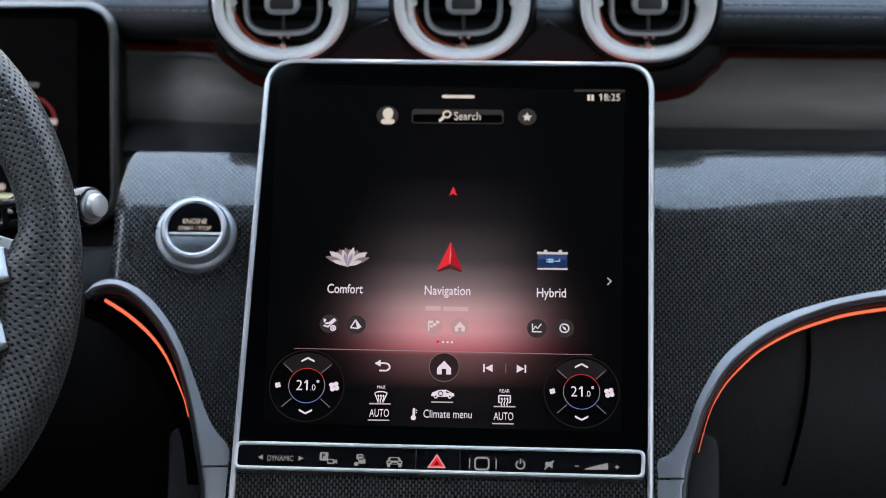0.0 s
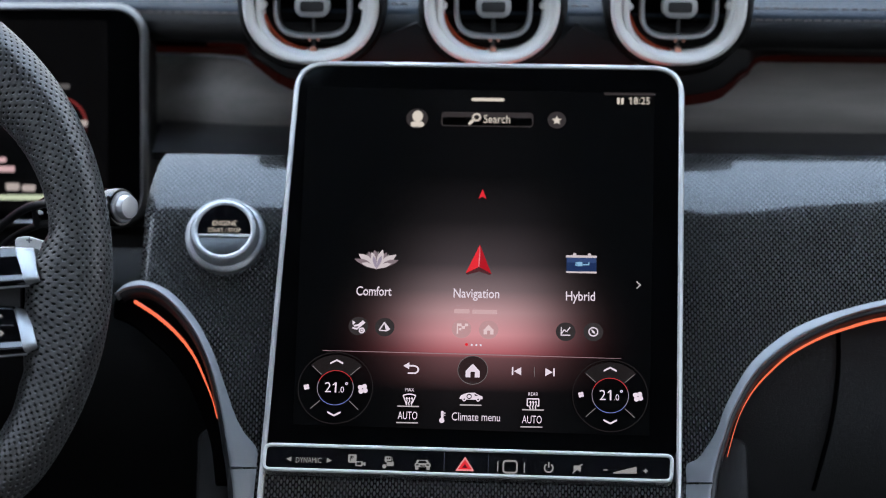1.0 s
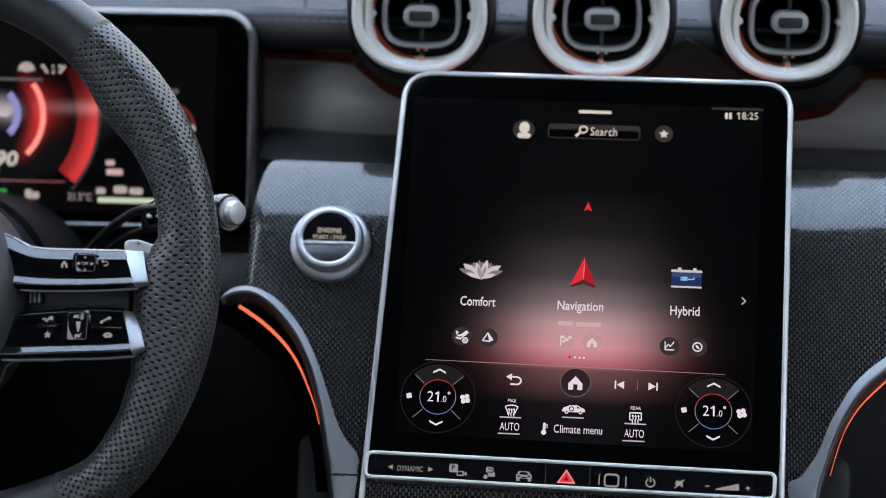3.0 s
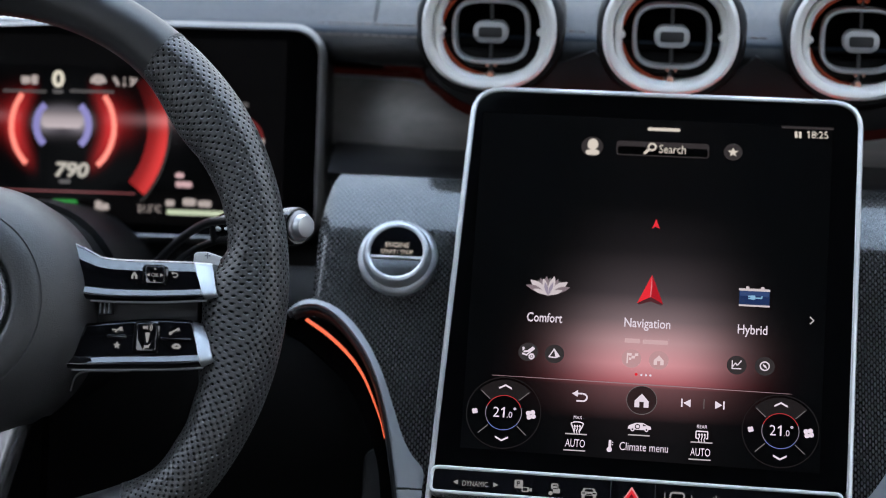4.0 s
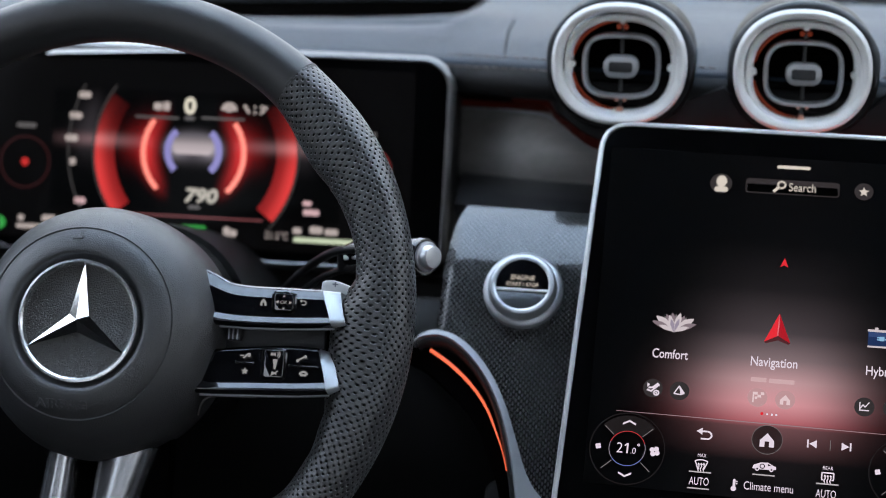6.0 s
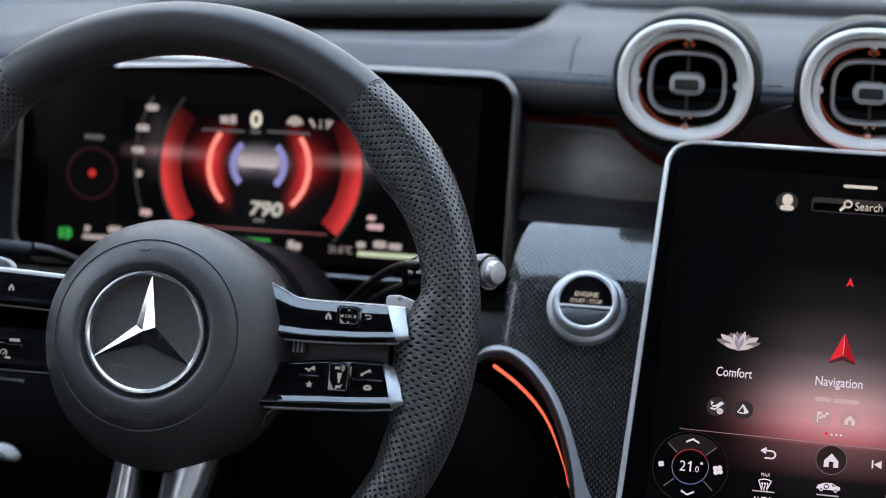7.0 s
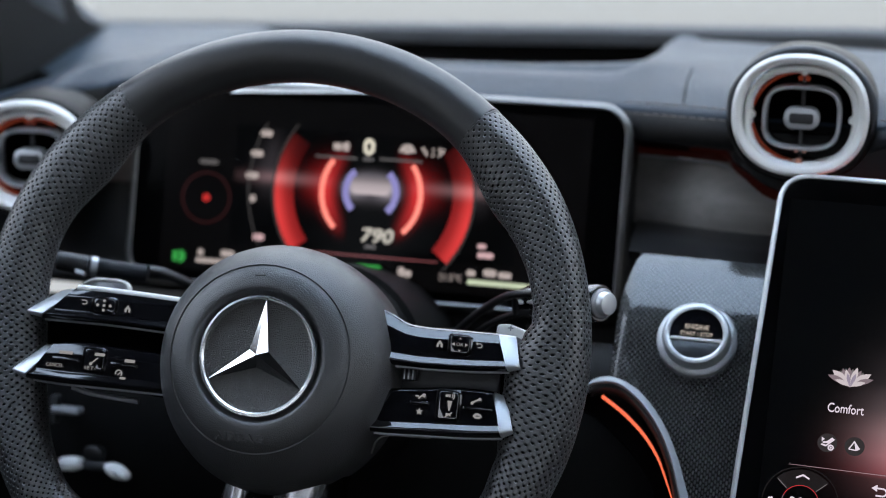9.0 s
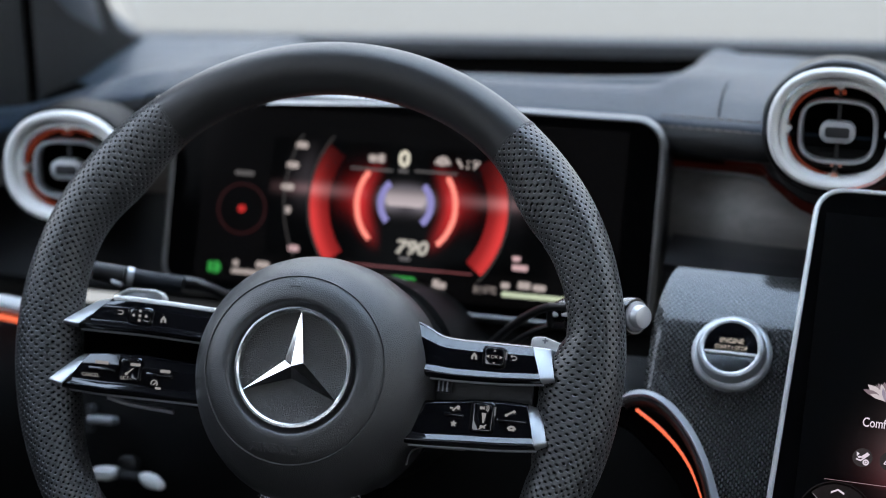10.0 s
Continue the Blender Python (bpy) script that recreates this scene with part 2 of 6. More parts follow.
def round_poly(pts, r, n=5):
    """A polygon with rounded corners."""
    out = []
    k = len(pts)
    for i in range(k):
        p, a, c = Vector(pts[i]), Vector(pts[i - 1]), Vector(pts[(i + 1) % k])
        rr = r[i] if isinstance(r, (list, tuple)) else r
        da, dc = (a - p), (c - p)
        rr2 = min(rr, da.length * 0.48, dc.length * 0.48)
        p0, p1 = p + da.normalized() * rr2, p + dc.normalized() * rr2
        for j in range(n + 1):
            s = j / n
            q = p0 * (1 - s) ** 2 + p * 2 * s * (1 - s) + p1 * s ** 2
            out.append((q.x, q.y))
    return out


def squircle(rx, ry, p=2.5, n=64, cx=0.0, cy=0.0):
    out = []
    for i in range(n):
        a = 2 * math.pi * i / n
        c, s = math.cos(a), math.sin(a)
        out.append((cx + rx * math.copysign(abs(c) ** (2 / p), c), cy + ry * math.copysign(abs(s) ** (2 / p), s)))
    return out


def prism(outline, z0, z1, bevel=0.0, seg=2, bm=None):
    """An outline raised from z0 to z1, its upper rim bevelled by stacked, inset rings."""
    bm = bm or bmesh.new()
    c = Vector((sum(p[0] for p in outline) / len(outline), sum(p[1] for p in outline) / len(outline)))
    k = len(outline)
    area = sum(outline[i][0] * outline[(i + 1) % k][1] - outline[(i + 1) % k][0] * outline[i][1] for i in range(k))
    sgn = 1 if area > 0 else -1
    nrm = []
    for i in range(k):
        a, b2, d = Vector(outline[i - 1]), Vector(outline[i]), Vector(outline[(i + 1) % k])
        t = (d - a)
        t = t.normalized() if t.length > 1e-9 else Vector((1, 0))
        nrm.append(Vector((t.y, -t.x)) * sgn)
    levels = [(0, z0)]
    if bevel:
        for j in range(seg + 1):
            a = math.pi / 2 * j / seg
            levels.append((bevel * (1 - math.cos(a)), z1 - bevel * (1 - math.sin(a)) * math.copysign(1, z1 - z0)))
    else:
        levels.append((0, z1))
    rings = [[bm.verts.new((outline[i][0] - nrm[i].x * d, outline[i][1] - nrm[i].y * d, z)) for i in range(k)] for d, z in levels]
    for r0, r1 in zip(rings, rings[1:]):
        for i in range(k):
            bm.faces.new((r0[i], r0[(i + 1) % k], r1[(i + 1) % k], r1[i]))
    bm.faces.new(rings[0][::-1])
    bm.faces.new(rings[-1])
    return bm


def molding(outline, profile, bm=None):
    """A closed profile of (outward, height) carried round a closed outline."""
    bm = bm or bmesh.new()
    k = len(outline)
    area = sum(outline[i][0] * outline[(i + 1) % k][1] - outline[(i + 1) % k][0] * outline[i][1] for i in range(k))
    sgn = 1 if area > 0 else -1
    rings = []
    for i in range(k):
        a, d = Vector(outline[i - 1]), Vector(outline[(i + 1) % k])
        t = (d - a).normalized()
        nx, ny = t.y * sgn, -t.x * sgn
        rings.append([bm.verts.new((outline[i][0] + nx * o, outline[i][1] + ny * o, h)) for o, h in profile])
    m = len(profile)
    for i in range(k):
        r0, r1 = rings[i], rings[(i + 1) % k]
        for j in range(m):
            bm.faces.new((r0[j], r0[(j + 1) % m], r1[(j + 1) % m], r1[j]))
    return bm


def loft(rings, closed=True, caps=True, bm=None):
    bm = bm or bmesh.new()
    vs = [[bm.verts.new(p) for p in r] for r in rings]
    k = len(vs[0])
    for r0, r1 in zip(vs, vs[1:]):
        for i in range(k if closed else k - 1):
            bm.faces.new((r0[i], r0[(i + 1) % k], r1[(i + 1) % k], r1[i]))
    if caps and closed:
        bm.faces.new(vs[0][::-1])
        bm.faces.new(vs[-1])
    return bm


def slab(rings, thick):
    """An open surface of rings, given a thickness by a copy of it moved by the vector thick."""
    bm = bmesh.new()
    full = [list(r) + [tuple(Vector(p) + Vector(thick)) for p in reversed(r)] for r in rings]
    return loft(full, True, True, bm)


def smooth_path(pts, n=10):
    """A Catmull-Rom line through points."""
    v = [Vector(p) for p in pts]
    v = [v[0] * 2 - v[1]] + v + [v[-1] * 2 - v[-2]]
    out = []
    for i in range(1, len(v) - 2):
        for j in range(n):
            s = j / n
            a, b2, c, d = v[i - 1:i + 3]
            out.append(0.5 * (2 * b2 + (c - a) * s + (2 * a - 5 * b2 + 4 * c - d) * s * s + (3 * b2 - a - 3 * c + d) * s ** 3))
    out.append(v[-2])
    return out


def tube(path, radius, seg=12, bm=None, caps=True, flat=1.0):
    """A round bar along a path; radius may be one number or one for each point."""
    path = [Vector(p) for p in path]
    rings = []
    up = Vector((0.1234, 0.2, 1)).normalized()
    for i, p in enumerate(path):
        t = (path[min(i + 1, len(path) - 1)] - path[max(i - 1, 0)]).normalized()
        a = t.cross(up).normalized()
        b2 = a.cross(t).normalized()
        r = radius[i] if isinstance(radius, (list, tuple)) else radius
        rings.append([p + a * (r * math.cos(2 * math.pi * j / seg)) + b2 * (r * flat * math.sin(2 * math.pi * j / seg)) for j in range(seg)])
    return loft(rings, True, caps, bm)


def ribbon(path, width, normal, h0, h1, bevel=0.0):
    """A strip of a width (or one for each point) along a path that lies on a face with that normal."""
    path = [Vector(p) for p in path]
    nv = Vector(normal).normalized()
    rings = []
    for i, p in enumerate(path):
        t = (path[min(i + 1, len(path) - 1)] - path[max(i - 1, 0)]).normalized()
        s = t.cross(nv).normalized()
        w = (width[i] if isinstance(width, (list, tuple)) else width) / 2
        b2 = min(bevel, w * 0.9)
        rings.append([p + s * w + nv * h0, p + s * w + nv * (h1 - b2), p + s * (w - b2 * 0.3) + nv * (h1 - b2 * 0.3), p + s * (w - b2) + nv * h1,
                      p - s * (w - b2) + nv * h1, p - s * (w - b2 * 0.3) + nv * (h1 - b2 * 0.3), p - s * w + nv * (h1 - b2), p - s * w + nv * h0])
    return loft(rings, True, True)


def box(x0, x1, y0, y1, z0, z1, bevel=0.0):
    bm = bmesh.new()
    bmesh.ops.create_cube(bm, size=1.0, matrix=Matrix.Translation(((x0 + x1) / 2, (y0 + y1) / 2, (z0 + z1) / 2)) @ Matrix.Diagonal((x1 - x0, y1 - y0, z1 - z0, 1)))
    if bevel:
        bmesh.ops.bevel(bm, geom=bm.edges[:], offset=bevel, segments=2, affect="EDGES")
    return bm


def uv_metres(ob, fn):
    """Lays a UV map in metres by a function of the vertex."""
    uvl = ob.data.uv_layers.new(name="UVMap")
    for lp in ob.data.loops:
        uvl.data[lp.index].uv = fn(ob.data.vertices[lp.vertex_index].co)


def structure(name, bm, material, label, angle=38):
    ob = part(name, bm, material, None, "", angle)
    return tagged(ob, label, kind="structure")


def clamp(x, a=0.0, b=1.0):
    return max(a, min(b, x))


def ease(x, a, b):
    s = clamp((x - a) / (b - a))
    return s * s * (3 - 2 * s)


# ---- the setting: ground outside and the plain cabin shell ----
structure("ground", box(-60, 60, -60, 60, -0.1, 0.0), CONCRETE, "grey concrete yard round the car")
structure("floor", box(-0.80, 0.80, -0.8, 1.75, 0.36, 0.40), CARPET, "black carpeted cabin floor")
# unseen roof; its front edge is stepped to shape reflections on the dash
FRONT_EDGE = ((-0.60, 0.93), (-0.30, 0.92), (-0.17, 0.93), (-0.12, 1.02), (0.13, 1.02), (0.20, 0.91), (0.25, 0.93), (0.30, 0.98), (0.38, 1.03), (0.45, 1.05), (0.60, 1.06))
roof = loft([[(x, 0.36, 1.60), (x, yf, 1.60), (x, yf + 0.012, 1.615), (x, yf, 1.66), (x, 0.36, 1.66)] for x, yf in FRONT_EDGE])
# an opening added in the unseen roof lets the emblem mirror the sky
for x0, x1, y0, y1 in ((-0.60, -0.22, 0.08, 0.36), (0.22, 0.60, 0.08, 0.36), (-0.60, 0.60, -0.75, 0.08)):
    loft([[(x, y0, 1.60), (x, y1, 1.60), (x, y1, 1.66), (x, y0, 1.66)] for x in (x0, x1)], bm=roof)
structure("ceiling", roof, HEADLINER, "unseen dark cloth headliner with an opening added for the emblem's shine")
for side, nm in ((-1, "wall_left"), (1, "wall_right")):
    a, b = sorted((side * 0.74, side * 0.82))
    # unseen sills, raised unevenly to hold light off the wheel
    mid, rear = (1.150, 1.20) if side < 0 else (1.050, 1.13)
    structure(nm, loft([[(x, -0.8, 0.40), (x, 1.40, 0.40), (x, 1.40, 1.055), (x, 1.08, 1.055), (x, 1.00, 1.052), (x, 0.92, 1.052), (x, 0.88, mid), (x, 0.26, mid), (x, 0.20, rear), (x, -0.8, rear)] for x in (a, b)]), LEATHER, "black door panel with leather trim")
    a, b = sorted((side * 0.58, side * 0.74))
    structure(nm + "_rail", loft([[(side * 0.58, y, 1.60), (side * 0.74, y, 1.47), (side * 0.76, y, 1.50), (side * 0.58, y, 1.65)] for y in (-0.75, 1.0)]), HEADLINER, "dark roof rail above the side windows")
    # unseen post, placed to keep window light off the blades
    structure(nm + "_post", loft([[(side * 0.74, 0.26 + d, 1.04), (side * 0.80, 0.26 + d, 1.04), (side * 0.72, 0.22 + d, 1.49), (side * 0.68, 0.22 + d, 1.49)] for d in (0.0, 0.40)]), HEADLINER, "unseen dark post, widened to block side light")
# unseen wall, raised to narrow the light from the rear
structure("wall_rear", box(-0.80, 0.80, -0.85, -0.80, 0.40, 1.38, 0.01), HEADLINER, "unseen dark wall that cuts the light from behind")
structure("wall_rear_rail", box(-0.72, 0.72, -0.85, -0.75, 1.50, 1.66, 0.01), HEADLINER, "dark rail above the rear window")
structure("wall_front", box(-0.82, 0.82, 1.72, 1.78, 0.40, 1.00, 0.01), PLASTIC, "black bulkhead below the windscreen")

# windscreen
GLASS, gn, gl, gb = mat("clear_glass")
gb.inputs["Base Color"].default_value = (0.97, 0.985, 0.98, 1)
gb.inputs["Roughness"].default_value = 0.0
gb.inputs["IOR"].default_value = 1.45
gb.inputs["Transmission Weight"].default_value = 1.0
pane = structure("window_1", slab([[(k * w, y - 0.05 * k * k, z) for k in (-1.0, -0.5, 0.0, 0.5, 1.0)] for w, y, z in ((0.78, 1.715, 1.010), (0.75, 1.545, 1.160), (0.70, 1.330, 1.340), (0.65, 1.080, 1.540), (0.62, 0.985, 1.605), (0.60, 0.880, 1.677))], (0, 0.0035, 0.0035)), GLASS, "clear sloping windscreen", 60)
pane.visible_shadow = False

# windscreen posts
for side, nm in ((-1, "pillar_left"), (1, "pillar_right")):
    path = smooth_path([(side * 0.80, 1.66, 0.97), (side * 0.792, 1.45, 1.085), (side * 0.757, 1.26, 1.27), (side * 0.67, 1.02, 1.52), (side * 0.64, 0.92, 1.58)], 6)
    structure(nm, tube(path, 0.060, 18, flat=0.8), PILLAR_CLOTH, "grey windscreen post with matt cover")
    edge = [(q.x, q.y) for q in smooth_path([(1.63, 1.030, 0), (1.558, 1.040, 0), (1.512, 1.0575, 0), (1.490, 1.084, 0), (1.440, 1.140, 0), (1.28, 1.275, 0), (1.14, 1.36, 0)], 5)]
    a, b = sorted((side * 0.735, side * 0.760))
    structure(nm + "_foot", loft([[(x, y, z) for y, z in edge + [(1.10, 1.30), (1.10, 0.99), (1.63, 0.99)]] for x in (a, b)]), PILLAR_PANEL, "dark cover panel at the foot of the windscreen post")
    # dark rod in place of the shade in the door gap
    structure(nm + "_door_gap", tube(smooth_path([(side * 0.737, 1.344, 0.985), (side * 0.737, 1.342, 1.06), (side * 0.737, 1.334, 1.14), (side * 0.739, 1.310, 1.225)], 6), 0.0062, 10), VOID, "dark rod standing in for the shaded door gap")


# ---- dashboard ----
def panel_y(x, z):
    """How far ahead the woven panel lies at a height: a plane that rolls over into a flat ledge."""
    base = 1.1085 - 0.03 * x
    if z <= 0.955:
        return base + (z - 0.955) * 0.905
    y, zz = base, 0.955
    while zz < z - 1e-7:
        n = 42.15 + 31.65 * clamp((zz - 0.955) / 0.044) ** 1.8 + 12 * clamp((zz - 0.993) / 0.006)
        step = min(0.0005, z - zz)
        y += step * math.tan(radians(n))
        zz += step
    return y


def trim_z(x):
    """Height of the lower edge of the woven panel: two sweeping curves that dive beside the screen."""
    if x < 0:
        pts = ((-0.2174, 0.9252), (-0.2111, 0.9291), (-0.2012, 0.9306), (-0.1905, 0.9280), (-0.1788, 0.9213), (-0.1668, 0.9104), (-0.1568, 0.8966), (-0.1496, 0.8822), (-0.1441, 0.8695), (-0.1393, 0.8592), (-0.1337, 0.8499), (-0.1275, 0.80))
        s = x
    else:
        pts = ((-0.52, 0.9412), (-0.38, 0.9375), (-0.31, 0.9338), (-0.2666, 0.9294), (-0.2429, 0.9260), (-0.2262, 0.9225), (-0.2094, 0.9177), (-0.1907, 0.9105), (-0.1736, 0.9004), (-0.1640, 0.8923), (-0.1565, 0.8830), (-0.1506, 0.8745), (-0.1459, 0.8651), (-0.1411, 0.8576), (-0.1370, 0.8517), (-0.1325, 0.8465), (-0.130, 0.80))
        s = -x
    if s <= pts[0][0]:
        return pts[0][1]
    for (x0, z0), (x1, z1) in zip(pts, pts[1:]):
        if s <= x1:
            return z0 + (z1 - z0) * (s - x0) / (x1 - x0)
    return 0.76


def behind(p):
    """The dash sweeps forward and slightly down behind the instrument screen."""
    b = 0.050 * (1 - ease(p[0], -0.225, -0.130)) * ease(p[0], -0.62, -0.59)
    return (p[0] - 0.13 * b, p[1] + b, p[2] - 0.225 * b - 0.010 * (max(p[0], -0.25) + 0.18))


def shelf_point(p):
    k = ease(p[1], 1.145, 1.195)
    return tuple(Vector(p).lerp(Vector(behind(p)), k))


dash = thing("dashboard", "dark leather car dashboard with woven fibre panel and stitched edge", "dashboard")

# the outer end beside the wheel rolls away, with its upper corner cut round
cols = [-0.2036 + 0.0012 * i for i in range(10)] + [-0.1885 + 0.003 * i for i in range(166)] + [0.312 + 0.012 * i for i in range(20)]
rings, top_rows = [], []
for x in cols:
    z0 = trim_z(x)
    cut = clamp((-0.1925 - x) / 0.0111)
    zt = (0.9925 if x < -0.1 else 0.995) - 0.026 * cut ** 2.2
    zs = [z0 + (0.955 - z0) * j / 12 for j in range(12)] + [0.955 + (zt - 0.955) * j / 16 for j in range(17)]
    rings.append([(x, panel_y(x, z) + 0.006 * cut ** 2, z) for z in zs])
    top_rows.append([shelf_point(q) for q in [(x, panel_y(x, z), z - 0.0004) for z in (0.9927 if x < -0.1 else 0.9952, 0.9965, 0.9978, 0.9990)] + [(x, panel_y(x, 0.999) + 0.008, 0.9996), (x, panel_y(x, 0.999) + 0.05, 1.0000)]])
wp = part("woven_panel", slab(rings, (0, 0.004, -0.003)), WEAVE, dash, "glossy grey and black woven fibre panel")
ARC = [0.0]
for i in range(120):
    n = 42.15 + 31.65 * clamp(0.0005 * i / 0.044) ** 1.8
    ARC.append(ARC[-1] + 0.0005 / math.cos(radians(n)))


def panel_run(z):
    """The way along the panel's face from the bend at a height."""
    if z <= 0.955:
        return (z - 0.955) * 1.349
    k = min((z - 0.955) / 0.0005, 118.99)
    return ARC[int(k)] + (ARC[int(k) + 1] - ARC[int(k)]) * (k - int(k))


uv_metres(wp, lambda c: (3.0 + panel_run(c.z), 1.0 + c.x))

part("shelf", slab(top_rows, (0, 0.002, -0.006)), SHELF, dash, "dark satin shelf above the woven panel")

# brushed strip between ledge and leather roll, hollow in section
rings = []
for i in range(136):
    x = -0.70 + 0.0104 * i
    r = []
    for j in range(9):
        s = j / 8
        r.append((x, 1.203 + 0.022 * s - 0.010 * math.sin(math.pi * s), 0.997 + 0.0460 * s))
    rings.append([behind(p) for p in r])
part("decor_strip", slab(rings, (0, 0.006, -0.001)), DECOR, dash, "grey brushed metal strip")

# ledge under the strip beside the instrument screen
part("ledge", slab([[(x, 1.20, 0.93), (x, 1.25, 0.985), (x, 1.30, 0.9965)] for x in (-0.76, -0.212)], (0, 0, -0.006)), PLASTIC, dash)


RECESS_EDGE = ((-0.76, 1.375), (-0.60, 1.375), (-0.50, 1.357), (-0.45, 1.345), (-0.384, 1.3453), (-0.3505, 1.3496), (-0.3093, 1.3565), (-0.2692, 1.3694), (-0.2495, 1.3780), (-0.2381, 1.3860), (-0.2297, 1.4020), (-0.2251, 1.4307), (-0.2230, 1.4643), (-0.2200, 1.4890), (-0.2150, 1.4960), (-0.2080, 1.4950))


def pad_back(x):
    """The rear edge of the leather top, cut back over the display recess."""
    for (xa, ya), (xb, yb) in zip(RECESS_EDGE, RECESS_EDGE[1:]):
        if x <= xb:
            return ya + (yb - ya) * (x - xa) / (xb - xa)
    return 1.495


def droop(x):
    """The top falls away towards the driver's door."""
    return -0.050 * ease(-x, 0.54, 0.745)


rings, rolls = [], []
for x in [-0.76 + 0.01 * i for i in range(51)] + [-0.257 + 0.0025 * i for i in range(39)] + [-0.155 + 0.0102 * i for i in range(91)]:
    yb = pad_back(x)
    dz = droop(x)
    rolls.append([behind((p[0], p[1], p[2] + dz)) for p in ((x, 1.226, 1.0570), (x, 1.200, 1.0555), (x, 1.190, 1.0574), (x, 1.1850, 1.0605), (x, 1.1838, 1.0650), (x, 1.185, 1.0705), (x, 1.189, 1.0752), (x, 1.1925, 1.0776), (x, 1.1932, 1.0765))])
    r = [(x, 1.1935, 1.0768), (x, 1.1948, 1.0792), (x, 1.198, 1.0808), (x, 1.205, 1.0824), (x, 1.23, 1.0875)]
    drop = 0.022
    flank = ease(x, -0.232, -0.205)
    for j in range(1, 9):
        s = j / 8
        r.append((x, 1.23 + (yb - 0.026 - 1.23) * s, 1.0885 - drop * s + 0.005 * math.sin(math.pi * s) + 0.006 * flank * ease(s, 0.72, 1.0)))
    zb = 1.0885 - drop + 0.006 * flank
    r += [(x, yb - 0.014, zb - 0.0005), (x, yb - 0.010, zb - 0.004), (x, yb - 0.008, zb - 0.012), (x, yb - 0.008, 1.03)]
    r = [(p[0], p[1], p[2] + dz) for p in r]
    r = [tuple(Vector(p).lerp(Vector(behind(p)), 1 - ease(p[1], 1.22, 1.34))) for p in r]
    rings.append(r)
part("front_roll", slab(rolls, (0, 0.006, 0.003)), LEATHER_ROLL_SHADED, dash, "leather roll below the seam, shade put into its colour")
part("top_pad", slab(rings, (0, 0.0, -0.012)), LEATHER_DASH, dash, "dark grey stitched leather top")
# the hollow's shade is in the colour of these walls
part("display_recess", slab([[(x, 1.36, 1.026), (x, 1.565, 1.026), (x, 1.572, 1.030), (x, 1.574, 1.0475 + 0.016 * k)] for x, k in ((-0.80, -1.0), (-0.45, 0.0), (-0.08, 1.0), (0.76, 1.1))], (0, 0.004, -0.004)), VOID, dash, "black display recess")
part("screen_base", slab([[(x, 1.5755, 1.0475 + 0.016 * k), (x, 1.578, 1.0495 + 0.016 * k), (x, 1.590, 1.0525 + 0.016 * k), (x, 1.70, 1.034 + 0.016 * k)] for x, k in ((-0.80, -1.0), (-0.45, 0.0), (-0.08, 1.0), (0.80, 1.1))], (0, 0, -0.01)), BASE_GREY, dash, "dark grey plastic edge under the windscreen")
part("recess_band", slab([[(x, 1.5715, 1.0385 + 0.016 * k), (x, 1.5705, 1.0395 + 0.016 * k), (x, 1.5730, 1.0488 + 0.016 * k), (x, 1.5765, 1.0510 + 0.016 * k)] for x, k in ((-0.80, -1.0), (-0.45, 0.0), (-0.08, 1.0), (0.76, 1.1))], (0, 0.003, 0)), BASE_GREY, dash, "dark grey band at the back of the recess")
part("side_cover", slab([[(x, 1.362 + 0.213 * j / 6, (1.0672 + droop(x)) * (1 - j / 6) + (1.0510 + 0.016 * (x + 0.45) / 0.35) * (j / 6) + 0.003 * math.sin(math.pi * j / 6) - 0.040 * ease(x, -0.60, -0.50)) for j in range(7)] for x in [-0.755 + 0.0225 * i for i in range(12)]], (0, 0, -0.006)), LEATHER_DASH, dash, "grey top cover towards the door")
# padded bead along the edge of the recess, with a groove on its inner side
edge = smooth_path([(x, y, 0) for x, y in RECESS_EDGE[1:]] + [(-0.195, 1.4935, 0)], 8)
rings = []
for i, p in enumerate(edge):
    tg = (edge[min(i + 1, len(edge) - 1)] - edge[max(i - 1, 0)]).normalized()
    inward = Vector((tg.y, -tg.x, 0))
    fat = 1 - 0.75 * ease(p.x, -0.214, -0.196)
    rings.append([p + inward * (0.0145 + 0.0145 * math.cos(2 * math.pi * k / 20)) + Vector((0, 0, 1.0672 + droop(p.x) + 0.0066 * fat * math.sin(2 * math.pi * k / 20))) for k in range(20)])
part("recess_bead", loft(rings), LEATHER_DASH, dash, "padded leather bead round the recess")
# black tube on the leather, standing for the shade in a fold
part("crease", tube(smooth_path([tuple(Vector(p).lerp(Vector(behind(p)), 1 - ease(p[1], 1.22, 1.34))) for p in ((-0.1830, 1.305, 1.0856), (-0.1812, 1.262, 1.0880), (-0.1790, 1.230, 1.0876), (-0.1775, 1.206, 1.0827))], 6), 0.0005, 6), VOID, dash)

# front shroud below the roll, behind vents and strip
part("shroud", slab([[behind((x, 1.234, 0.985)), behind((x, 1.238, 1.06 + 1.15 * droop(x)))] for x in (-0.76, -0.73, -0.70, -0.67, -0.645, -0.62, -0.59, -0.205, -0.19, -0.178, -0.165, -0.15, 0.76)], (0, 0.01, 0)), PLASTIC, dash)
part("ambient_strip", slab([[behind((x, 1.2130, 1.0440)), behind((x, 1.2130, 1.0478))] for x in (-0.30, -0.205, -0.19, -0.178, -0.165, -0.15, 0.70)], (0, 0.003, 0)), AMBIENT, dash, "thin red ambient light")

